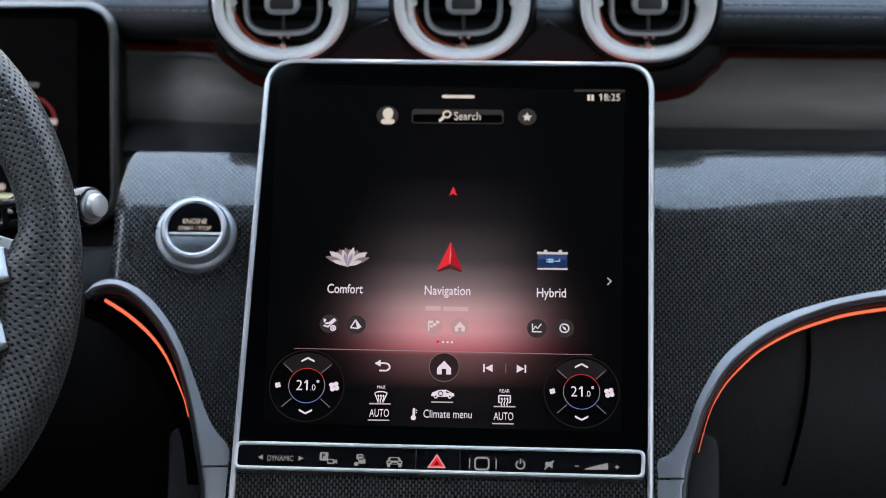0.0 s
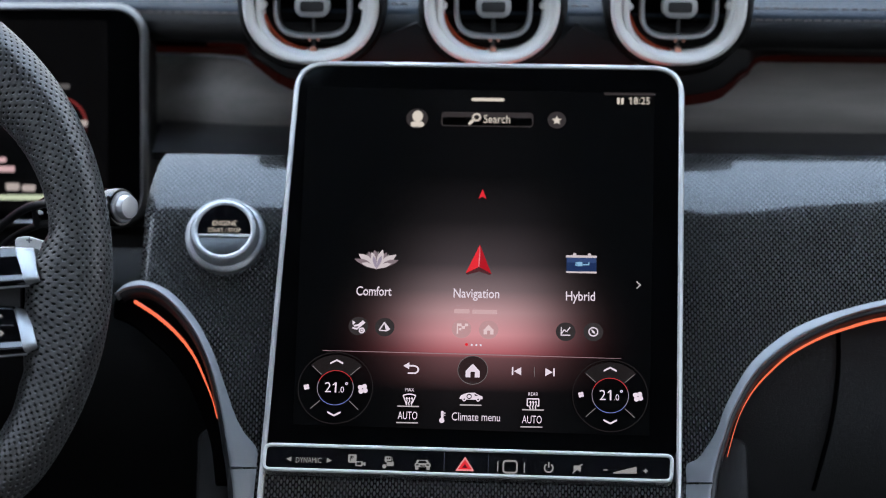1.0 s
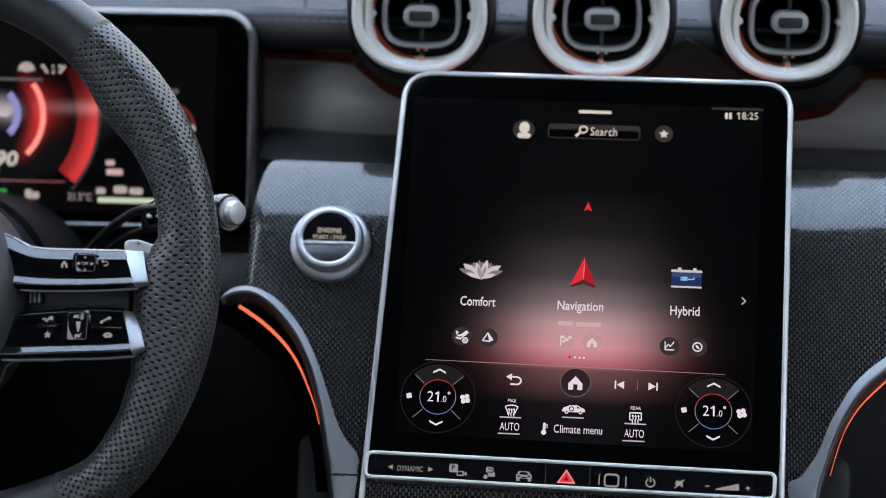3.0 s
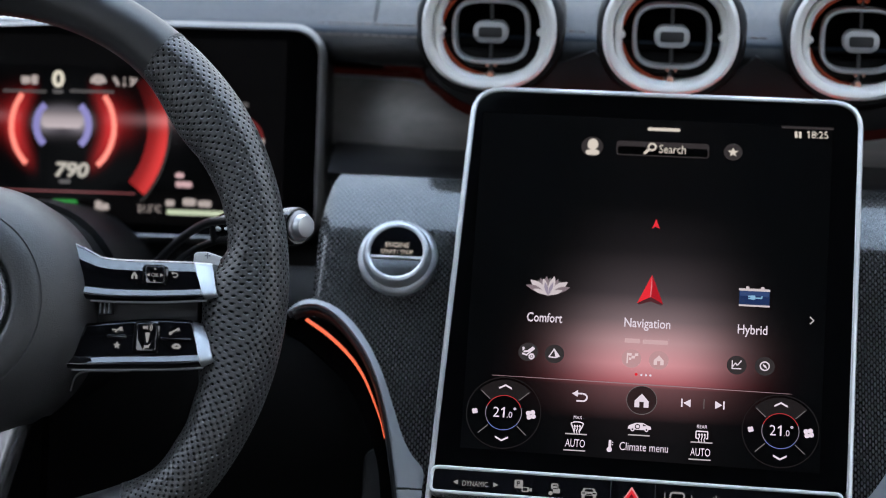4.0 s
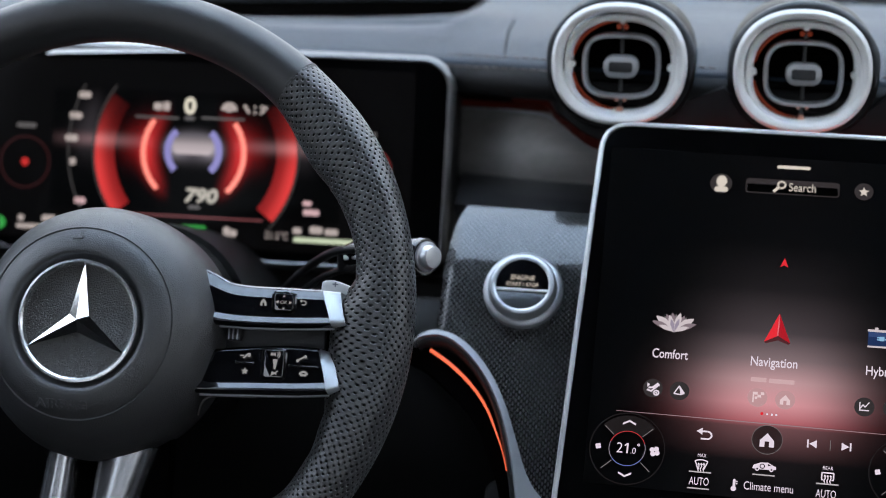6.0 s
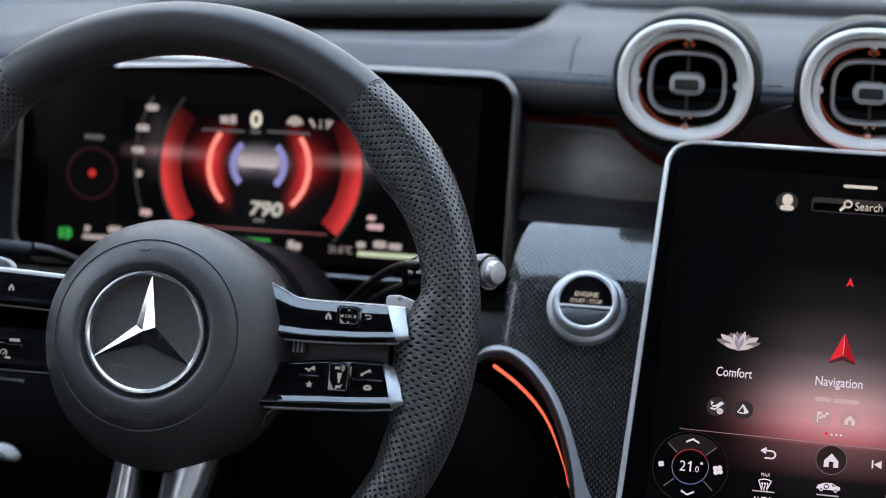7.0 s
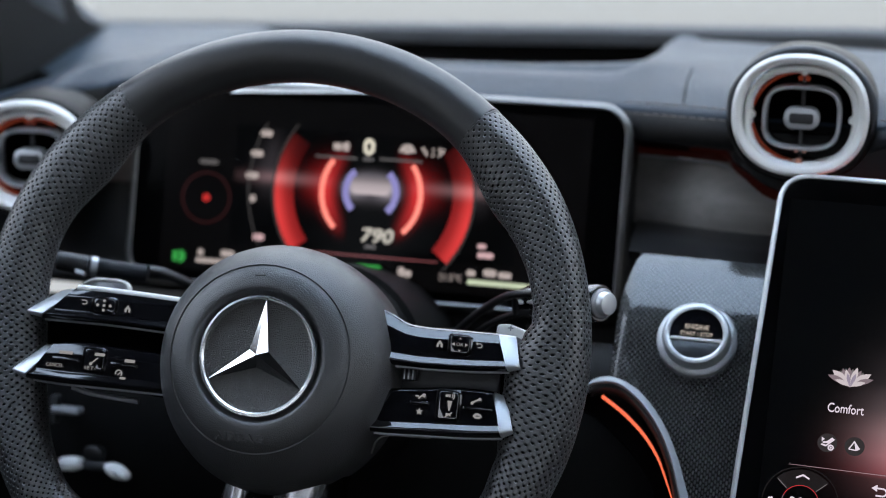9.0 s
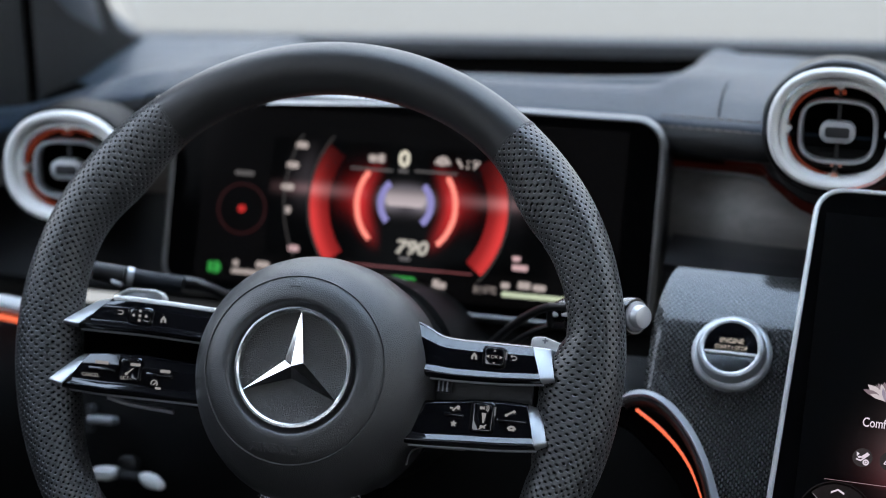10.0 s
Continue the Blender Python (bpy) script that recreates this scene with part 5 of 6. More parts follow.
G_DIM = lit("gauge_dim_red", (0.42, 0.09, 0.10), 0.060)
G_BLOB = lit("gauge_soft_white", (0.80, 0.68, 0.64), 0.55)


def gradient(name, ramp, axis, lo, hi, sigma=None, centre=0.0, cross="X", strength=1.0):
    """A glowing display area: colours along one axis, fading sideways."""
    m, n, l, b = mat(name)
    tc = n.new("ShaderNodeTexCoord")
    sep = n.new("ShaderNodeSeparateXYZ")
    l.new(tc.outputs["Object"], sep.inputs[0])
    mr = n.new("ShaderNodeMapRange")
    mr.inputs["From Min"].default_value = lo
    mr.inputs["From Max"].default_value = hi
    l.new(sep.outputs[axis], mr.inputs["Value"])
    cr = n.new("ShaderNodeValToRGB")
    while len(cr.color_ramp.elements) < len(ramp):
        cr.color_ramp.elements.new(0.5)
    for e, (p, c) in zip(cr.color_ramp.elements, ramp):
        e.position = p
        e.color = (*c, 1)
    l.new(mr.outputs[0], cr.inputs["Fac"])
    b.inputs["Base Color"].default_value = (0.003, 0.003, 0.003, 1)
    b.inputs["Roughness"].default_value = 0.08
    b.inputs["Specular IOR Level"].default_value = 0.10 if "display" in name else 0.02
    l.new(cr.outputs["Color"], b.inputs["Emission Color"])
    b.inputs["Emission Strength"].default_value = strength * GAIN
    if sigma:
        def mth(op, a, c):
            k = n.new("ShaderNodeMath")
            k.operation = op
            for i, v in enumerate((a, c)):
                if isinstance(v, (int, float)):
                    k.inputs[i].default_value = v
                else:
                    l.new(v, k.inputs[i])
            return k.outputs[0]
        d = mth("DIVIDE", mth("SUBTRACT", sep.outputs[cross], centre), sigma)
        g = mth("POWER", 2.718, mth("MULTIPLY", mth("POWER", mth("ABSOLUTE", d, 0), 2.6), -1.0))
        l.new(mth("MULTIPLY", g, strength * GAIN), b.inputs["Emission Strength"])
    return m


def polar(name, cx, cy, terms):
    """A glowing display area: a sum of colours, each fading with the distance from a ring, a height and a band sideways, in millimetres.
    A term is (colour, ring radius, inner fade, outer fade, height, upper fade, lower fade, sideways start, sideways end)."""
    m, n, l, b = mat(name)
    tc = n.new("ShaderNodeTexCoord")
    sep = n.new("ShaderNodeSeparateXYZ")
    l.new(tc.outputs["Object"], sep.inputs[0])

    def mth(op, a, c=0.0):
        k = n.new("ShaderNodeMath")
        k.operation = op
        for i, v in enumerate((a, c)):
            if isinstance(v, (int, float)):
                k.inputs[i].default_value = v
            else:
                l.new(v, k.inputs[i])
        return k.outputs[0]

    def bell(v, low, high):
        """One at zero; fades over low below and over high above."""
        u = mth("MAXIMUM", mth("DIVIDE", v, high), mth("DIVIDE", v, -low))
        return mth("POWER", 2.718, mth("MULTIPLY", mth("MULTIPLY", u, u), -1.0))

    x = mth("SUBTRACT", mth("MULTIPLY", sep.outputs["X"], 1000.0), cx)
    y = mth("SUBTRACT", mth("MULTIPLY", sep.outputs["Y"], 1000.0), cy)
    r = mth("SQRT", mth("ADD", mth("MULTIPLY", x, x), mth("MULTIPLY", y, y)))
    total = None
    for color, r0, rin, rout, y0, yup, ydown, xa, xb in terms:
        w = mth("MULTIPLY", bell(mth("SUBTRACT", r, r0), rin, rout), bell(mth("SUBTRACT", y, y0), ydown, yup))
        side = n.new("ShaderNodeMapRange")
        side.interpolation_type = "SMOOTHSTEP"
        side.inputs["From Min"].default_value, side.inputs["From Max"].default_value = xa, xb
        l.new(mth("ABSOLUTE", x), side.inputs["Value"])
        w = mth("MULTIPLY", w, side.outputs[0])
        v = n.new("ShaderNodeVectorMath")
        v.operation = "SCALE"
        v.inputs[0].default_value = color
        l.new(w, v.inputs["Scale"])
        if total is None:
            total = v.outputs[0]
        else:
            add = n.new("ShaderNodeVectorMath")
            l.new(total, add.inputs[0])
            l.new(v.outputs[0], add.inputs[1])
            total = add.outputs[0]
    b.inputs["Base Color"].default_value = (0.003, 0.003, 0.003, 1)
    b.inputs["Roughness"].default_value = 0.12
    b.inputs["Specular IOR Level"].default_value = 0.02
    l.new(total, b.inputs["Emission Color"])
    b.inputs["Emission Strength"].default_value = GAIN
    return m


def flat(outlines, x=0.0, y=0.0, z=0.0002, h=0.0002, s=1.0):
    """Thin raised shapes; outlines and place in millimetres."""
    bm = bmesh.new()
    for o in outlines:
        prism([((x + p[0] * s) / 1000, (y + p[1] * s) / 1000) for p in o], z - 0.0001, z + h, bm=bm)
    return bm


def arc(r0, r1, a0, a1, cx=0.0, cy=0.0, n=24, sy=1.0):
    """A sector of a ring as an outline; degrees from the right, anticlockwise."""
    o = [(cx + r1 * math.cos(radians(a0 + (a1 - a0) * i / n)), cy + sy * r1 * math.sin(radians(a0 + (a1 - a0) * i / n))) for i in range(n + 1)]
    return o + [(cx + r0 * math.cos(radians(a1 + (a0 - a1) * i / n)), cy + sy * r0 * math.sin(radians(a1 + (a0 - a1) * i / n))) for i in range(n + 1)]


def ring(r0, r1, cx=0.0, cy=0.0):
    return [arc(r0, r1, 0, 180, cx, cy), arc(r0, r1, 180, 360, cx, cy)]


def disc(r, cx=0.0, cy=0.0, n=28, sy=1.0):
    return [(cx + r * math.cos(2 * math.pi * i / n), cy + sy * r * math.sin(2 * math.pi * i / n)) for i in range(n)]


def rect(w, h, cx=0.0, cy=0.0, r=None):
    return rrect(w, h, min(w, h) * 0.2 if r is None else r, 3, cx, cy)


def line(x0, y0, x1, y1, w):
    d = Vector((x1 - x0, y1 - y0)).normalized() * (w / 2)
    return [(x0 - d.y, y0 + d.x), (x1 - d.y, y1 + d.x), (x1 + d.y, y1 - d.x), (x0 + d.y, y0 - d.x)]


def chain(pts, w):
    return [line(*a, *b, w) for a, b in zip(pts, pts[1:])]


def star(r, cx=0.0, cy=0.0):
    return [(cx + (r if i % 2 == 0 else r * 0.45) * math.sin(math.pi * i / 5), cy + (r if i % 2 == 0 else r * 0.45) * math.cos(math.pi * i / 5)) for i in range(10)]


def show(name, outlines, material, parent, x=0.0, y=0.0, z=0.0002, s=1.0, label=""):
    return part(name, flat(outlines, x, y, z, s=s), material, parent, label)


def glyph_mesh(body, weight=0.0, shear=0.0):
    cu = bpy.data.curves.new("lettering", "FONT")
    cu.body, cu.size, cu.extrude, cu.offset, cu.shear = body, 1.0, 0.0, weight, shear
    cu.resolution_u = 3
    ob = new("lettering", cu)
    bpy.context.view_layer.update()
    me = bpy.data.meshes.new_from_object(ob.evaluated_get(bpy.context.evaluated_depsgraph_get()))
    bpy.data.objects.remove(ob)
    return me


def extent(me):
    xs, ys = [v.co.x for v in me.vertices], [v.co.y for v in me.vertices]
    return min(xs), max(xs), min(ys), max(ys)


CAP = extent(glyph_mesh("H"))[3]


def words(body, material, parent, x, y, cap, width=None, z=0.0003, weight=-0.002, shear=0.0, m=None, depth=0.00015, name="lettering"):
    """Lettering with a cap height and, if given, an overall width, both in millimetres; (x, y) is the middle of the cap line."""
    me = glyph_mesh(body, weight, shear)
    x0, x1, y0, y1 = extent(me)
    ky = cap / 1000 / CAP
    kx = width / 1000 / (x1 - x0) if width else ky * 0.86
    for v in me.vertices:
        v.co = ((v.co.x - (x0 + x1) / 2) * kx, (v.co.y - CAP / 2) * ky, 0)
    bm = bmesh.new()
    bm.from_mesh(me)
    ex = bmesh.ops.extrude_face_region(bm, geom=bm.faces[:])
    bmesh.ops.translate(bm, vec=(0, 0, depth), verts=[g for g in ex["geom"] if isinstance(g, bmesh.types.BMVert)])
    bpy.data.meshes.remove(me)
    ob = part(name, bm, material, parent, "words " + body if len(body) > 4 else "")
    ob.matrix_local = m if m is not None else Matrix.Translation((x / 1000, y / 1000, z))
    return ob


# centre screen: pink light over a dark home view
WALL = gradient("display_wallpaper", [(0.0, (0.0046, 0.0040, 0.0046)), (0.10, (0.008, 0.0060, 0.0068)), (0.235, (0.15, 0.066, 0.072)), (0.256, (0.44, 0.125, 0.145)), (0.33, (0.66, 0.295, 0.322)),
                                      (0.42, (0.52, 0.305, 0.322)), (0.51, (0.215, 0.152, 0.162)), (0.62, (0.060, 0.047, 0.052)), (0.80, (0.012, 0.0100, 0.0112)), (1.0, (0.0012, 0.0010, 0.0012))], "Y", -0.085, 0.067, 0.043, 0.002)
scr_area = [(-108.0, 124.9), (105.3, 123.2), (100.4, -94.0), (-103.4, -91.5)]
dsp = show("display", [scr_area], WALL, tab, z=-0.0001, label="lit home view with pink glow")

show("handle_line", [rect(20, 2.0, 3.6, 117.6, 0.9)], UI_WARM, dsp, z=0.0003)
def one(x, y, cap):
    """The outline of a figure one with a flag, its stem's middle at x."""
    w = 0.075 * cap
    return [(x - w, y - cap / 2), (x + w, y - cap / 2), (x + w, y + cap / 2), (x - w * 0.6, y + cap / 2), (x - 0.28 * cap, y + 0.30 * cap), (x - 0.28 * cap, y + 0.18 * cap), (x - w, y + 0.31 * cap)]


show("figure_one", [one(90.9, 118.1, 4.6)], UI_WARM, dsp)
words("8:25", UI_WARM, dsp, 97.4, 118.1, 4.6, 9.8)
show("status_icon", [rect(1.6, 4.2, 83.2, 117.8), rect(1.6, 4.2, 85.6, 117.8)], UI_WARM, dsp)
show("status_bar", [rect(31, 1.6, 90, 122.6, 0.3)], UI_DISC, dsp)
show("profile_disc", [disc(6.6, -39.3, 104.2)], UI_DISC, dsp)
show("profile_icon", [disc(3.2, -39.0, 105.6, sy=1.2), rect(8.2, 3.4, -39.0, 100.2, 1.6)], UI_WARM, dsp, z=0.0004, label="plain round icon")
show("search_field", [rect(56, 9.6, 3.5, 104.1, 2.0)], UI_DISC, dsp)
show("search_field_inner", [rect(54.4, 5.4, 3.5, 102.6, 1.2)], SCREEN, dsp, z=0.0004)
words("Search", UI_WARM, dsp, 9.4, 104.3, 5.4, 16.0, 0.0006)
show("magnifier", ring(1.7, 2.7, -3.0, 105.4) + [line(-5.0, 103.4, -7.6, 100.6, 1.7)], UI_WARM, dsp, z=0.0006)
show("favourite_disc", [disc(5.6, 45.8, 104.3)], UI_DISC, dsp)
show("favourite_star", [star(3.2, 45.8, 104.0)], UI_WARM, dsp, z=0.0004)
show("position_arrow", [[(1.9, 57.6), (4.2, 51.4), (1.7, 52.8)], [(1.9, 57.6), (1.7, 52.8), (-0.5, 51.4)]], UI_RED, dsp, label="small red arrow")
show("navigation_arrow", [[(1.2, 21.6), (8.4, 3.2), (1.0, 7.4)]], UI_RED_DARK, dsp, label="red arrow, shaded half")
show("navigation_arrow", [[(1.2, 21.6), (1.0, 7.4), (-6.8, 3.2)]], UI_RED, dsp, label="red arrow, bright half")
show("navigation_arrow", [[(1.0, 7.4), (8.4, 3.2), (7.2, 2.4), (1.2, 4.6), (-5.8, 2.4), (-6.8, 3.2)]], lit("display_arrow_foot", (0.20, 0.05, 0.06), 0.40), dsp, label="dark red underside of the arrow")
show("navigation_arrow", [[(1.2, 21.6), (1.5, 14.0), (1.1, 7.4), (0.6, 7.4), (0.8, 14.0)]], lit("display_arrow_ridge", (0.95, 0.22, 0.26), 0.8), dsp, z=0.0004)
# flower
def petal(x0, y0, x1, y1, w, bend=0.0):
    """A pointed leaf from its root to its tip, widest past the middle."""
    d = Vector((x1 - x0, y1 - y0))
    nrm = Vector((-d.y, d.x)).normalized()
    side = []
    for sg in (1, -1):
        for i in range(11):
            s = i / 10 if sg > 0 else 1 - i / 10
            k = sg * w / 2 * math.sin(math.pi * s ** 1.25) + bend * math.sin(math.pi * s)
            p = Vector((x0, y0)) + d * s + nrm * k
            side.append((-59.5 + p.x, 4.6 + p.y))
    return side


for i, (x, y, w, mt) in enumerate(((-6.6, 10.4, 2.6, UI_GREY), (6.9, 10.2, 2.6, UI_GREY), (0.6, 12.0, 3.0, UI_GREY), (-5.3, 11.4, 3.4, UI_PETAL2), (5.6, 11.1, 3.4, UI_PETAL2), (-1.7, 12.5, 3.6, UI_PETAL2), (3.2, 12.7, 3.6, UI_PETAL), (-3.4, 11.0, 3.0, UI_PETAL), (-2.2, 8.4, 2.2, UI_LILAC), (2.6, 8.6, 2.2, UI_LILAC),
                                   (-11.0, 9.6, 4.6, UI_PETAL), (11.3, 9.2, 4.6, UI_PETAL), (-13.4, 6.2, 3.4, UI_PETAL2), (12.9, 5.8, 3.4, UI_PETAL2), (-9.0, 3.6, 2.6, UI_PETAL), (8.6, 3.4, 2.6, UI_PETAL))):
    show("petal", [petal(0.03 * x, 0.0, x, y, w, 0.05 * x if abs(x) > 7 else 0.0)], mt, dsp, z=0.0003 + 0.00008 * i)
# battery
show("battery", [rect(17.6, 9.4, 61.3, 10.0, 0.5)], UI_DEEP, dsp, label="blue battery icon")
show("battery_shine", [rect(17.0, 3.0, 61.3, 12.6, 0.4)], UI_BLUE, dsp, z=0.0004)
show("battery_edge", [rect(18.2, 1.4, 61.3, 15.0, 0.3), rect(18.0, 1.0, 61.3, 5.0, 0.3), rect(2.0, 1.2, 57.2, 16.4, 0.3), rect(2.0, 1.2, 66.0, 16.4, 0.3)], UI_PETAL, dsp, z=0.0005)
show("plug", [rect(3.0, 2.6, 60.4, 10.2), rect(1.4, 0.7, 58.4, 10.9), rect(1.4, 0.7, 58.4, 9.5), rect(3.8, 0.7, 64.0, 9.9), rect(0.7, 1.6, 65.6, 10.6)], UI_CYAN, dsp, z=0.0005)
words("Comfort", UI_WHITE, dsp, -60.4, -9.0, 5.6, 20.8, weight=0.006)
words("Navigation", UI_WHITE, dsp, -0.1, -9.3, 5.6, 26.8, weight=0.006)
words("Hybrid", UI_WHITE, dsp, 60.8, -9.9, 5.6, 17.0, weight=0.006)
show("address_line", [rect(9.0, 2.6, -8.3, -20.6, 0.6), rect(14.6, 2.6, 5.0, -20.8, 0.6)], UI_PINK, dsp, label="plain bars for small writing")
show("page_arrow", [line(93.6, -0.1, 95.9, -2.4, 0.7), line(95.9, -2.1, 93.6, -4.5, 0.7)], UI_LINE, dsp)
for x, y, mt in ((-68.6, -31.0, UI_DISC), (-53.1, -31.4, UI_DISC), (-8.2, -31.6, UI_DISC_PINK), (7.6, -31.8, UI_DISC_PINK), (52.4, -32.2, UI_DISC), (68.4, -32.0, UI_DISC)):
    show("shortcut_disc", [disc(5.7, x, y)], mt, dsp)
show("seat_icon", [[(-72.2, -27.8), (-70.4, -28.8), (-71.8, -30.6)], line(-71.2, -31.0, -68.4, -30.6, 1.0), line(-68.8, -30.8, -65.6, -28.0, 1.2), line(-72.0, -32.2, -69.0, -33.0, 0.9), line(-69.2, -32.8, -64.8, -28.6, 0.8), disc(0.6, -66.4, -33.8)] + ring(1.0, 1.8, -66.4, -33.8), UI_WHITE, dsp, z=0.0005)
show("tent_icon", chain([(-56.2, -33.4), (-53.3, -28.4), (-51.9, -33.8), (-56.2, -33.4)], 0.65) + [[(-53.3, -28.2), (-49.8, -32.8), (-51.6, -33.9)]], UI_WHITE, dsp, z=0.0005)
show("flag_icon", [rect(0.8, 6.4, -10.6, -31.6, 0.2), rect(2.0, 1.6, -9.2, -29.2, 0.1), rect(2.0, 1.6, -7.2, -30.8, 0.1), rect(2.0, 1.6, -5.4, -29.2, 0.1), rect(1.4, 1.4, -9.0, -31.9, 0.1)], UI_ROSE, dsp, z=0.0005)
HOUSE = [(-2.9, -0.3), (0, 2.9), (2.9, -0.3), (2.9, -3.0), (0.9, -3.0), (0.9, -0.6), (-0.9, -0.6), (-0.9, -3.0), (-2.9, -3.0)]
show("house_icon", [[(7.6 + p[0], -31.8 + p[1]) for p in HOUSE]], UI_ROSE, dsp, z=0.0005)
show("chart_icon", [rect(0.6, 5.2, 49.8, -32.0, 0.1), rect(5.6, 0.6, 52.3, -34.4, 0.1), line(50.0, -33.4, 51.6, -31.0, 0.6), line(51.6, -31.0, 52.8, -32.4, 0.6), line(52.8, -32.4, 55.0, -29.4, 0.6)], UI_WHITE, dsp, z=0.0005)
show("compass_icon", ring(2.2, 2.9, 68.4, -32.0) + [[(67.2, -30.6), (69.0, -31.6), (69.6, -33.4), (67.8, -32.4)]], UI_WHITE, dsp, z=0.0005)
show("page_dot", [disc(0.85, -5.0, -41.2)], UI_RED, dsp)
for x in (-2.0, 0.7, 3.2):
    show("page_dot", [disc(0.6, x, -41.4)], UI_WHITE, dsp)
show("divider", [[(-88.7, -46.4), (-3.0, -46.85), (84.4, -47.9), (84.4, -48.1), (-3.0, -47.40), (-88.7, -46.6)]], lit("display_divider", (0.66, 0.44, 0.48), 0.45), dsp)


DIAL_WARM = lit("dial_warm", (0.80, 0.06, 0.07), 0.6)
DIAL_COOL = lit("dial_cool", (0.28, 0.36, 0.85), 0.5)
DIAL_PALE = lit("dial_pale", (0.62, 0.55, 0.66), 0.4)


def fan(x, y, r):
    o = []
    for k in range(4):
        a = radians(58 + 90 * k)
        o.append(disc(r * 0.50, x + r * 0.60 * math.cos(a), y + r * 0.60 * math.sin(a), 14))
    return o


for x, y in ((-80.0, -69.1), (78.2, -70.5)):
    show("dial_ring", ring(21.3, 21.8, x, y), UI_FAINT, dsp, label="faint round dial")
    show("dial_shade", [arc(10.8, 20.0, 42, 138, x, y)], UI_FAINT, dsp, z=0.00015)
    show("dial_warm_arc", [arc(10.25, 10.6, 20, 160, x, y)], DIAL_WARM, dsp, z=0.0004)
    show("dial_cool_arc", [arc(10.25, 10.6, 215, 325, x, y)], DIAL_COOL, dsp, z=0.0004)
    show("dial_pale_arc", [arc(10.25, 10.6, 160, 215, x, y), arc(10.25, 10.6, -35, 20, x, y)], DIAL_PALE, dsp, z=0.0004)
    for c, s in ((0.73, 0.68), (-0.73, 0.68), (0.73, -0.68), (-0.73, -0.68)):
        show("dial_tick", [line(x + 11.5 * c, y + 11.5 * s, x + 19.0 * c, y + 19.0 * s, 0.45)], UI_GREY, dsp, z=0.0004)
    for k in (-1, 1):
        show("dial_chevron", [[(x - 3.8, y + k * 14.2), (x, y + k * 16.2), (x + 3.8, y + k * 14.2), (x + 3.8, y + k * 15.3), (x, y + k * 17.3), (x - 3.8, y + k * 15.3)]], UI_WHITE, dsp, z=0.0004)
    words("2", UI_WHITE, dsp, x - 4.3, y + 0.2, 6.1, 3.5, 0.0004, -0.006)
    show("figure_one", [one(x + 0.2, y + 0.2, 6.1)], UI_WHITE, dsp, z=0.0004)
    words(".0", UI_WHITE, dsp, x + 3.6, y - 1.1, 3.6, 3.0, 0.0004, -0.006)
    show("degree_mark", ring(0.4, 0.8, x + 6.4, y + 2.6), UI_WHITE, dsp, z=0.0004)
    show("fan_icon", fan(x - 16.7, y + 0.1, 1.7), UI_WHITE, dsp, z=0.0004)
    show("fan_icon", fan(x + 15.9, y - 0.4, 2.9), UI_WHITE, dsp, z=0.0004)
show("back_arrow", [arc(2.0, 3.0, -90, 90, -35.0, -57.2, 14, 0.9), rect(5.0, 0.9, -37.6, -54.9, 0.1), rect(3.4, 0.9, -36.8, -59.4, 0.1), [(-41.2, -55.0), (-37.8, -52.8), (-37.8, -57.0)]], UI_WHITE, dsp, z=0.0004)
show("home_disc", [disc(8.6, -1.0, -56.8)], lit("display_home_disc", (0.50, 0.27, 0.29), 0.055), dsp)
show("home_ring", ring(8.45, 8.75, -1.0, -56.8), UI_GREY, dsp, z=0.0004)
show("house_icon", [[(-1.0 + p[0] * 1.4, -57.0 + p[1] * 1.4) for p in HOUSE]], UI_WHITE, dsp, z=0.0005)
show("skip_icon", [rect(0.9, 4.8, 22.0, -56.9, 0.1), [(27.0, -54.5), (22.8, -56.9), (27.0, -59.3)]], UI_WHITE, dsp)
show("skip_icon", [rect(0.9, 4.8, 45.9, -57.1, 0.1), [(40.9, -54.7), (45.1, -57.1), (40.9, -59.5)]], UI_WHITE, dsp)
show("skip_divider", [rect(0.4, 6.0, 34.6, -57.0, 0.1)], UI_GREY, dsp)
words("MAX", UI_WHITE, dsp, -36.9, -69.4, 2.1, 4.9)
words("REAR", UI_WHITE, dsp, 34.1, -70.6, 2.1, 5.8)
def wave(x, y):
    """A rising wavy arrow."""
    return chain([(x + 0.1, y - 3.6), (x - 0.35, y - 2.2), (x + 0.35, y - 0.8), (x, y + 0.5)], 0.55) + [[(x - 0.75, y + 0.3), (x + 0.75, y + 0.3), (x, y + 1.5)]]


show("demist_icon", chain([(-40.6, -72.9), (-38.8, -72.2), (-37.0, -72.0), (-35.2, -72.2), (-33.4, -72.9), (-35.2, -77.4), (-36.0, -77.4)], 0.6) + chain([(-40.6, -72.9), (-38.8, -77.4), (-38.0, -77.4)], 0.6) + [q for k in (-1.5, 0, 1.5) for q in wave(-37.0 + k, -75.2)], UI_WHITE, dsp)
show("demist_icon", chain([(31.8, -77.6), (30.8, -77.6), (30.8, -73.4), (37.4, -73.4), (37.4, -77.6), (36.4, -77.6)], 0.7) + [q for k in (-1.6, 0, 1.6) for q in wave(34.1 + k, -75.9)], UI_WHITE, dsp)
show("car_icon", [[(-8.2, -74.2), (-7.4, -72.2), (-3.6, -70.6), (0.4, -70.4), (3.4, -72.0), (5.0, -72.6), (5.2, -74.2), (2.0, -74.6), (-5.0, -74.6)]] + [disc(1.1, -5.4, -74.6), disc(1.1, 2.6, -74.6)], UI_WHITE, dsp)
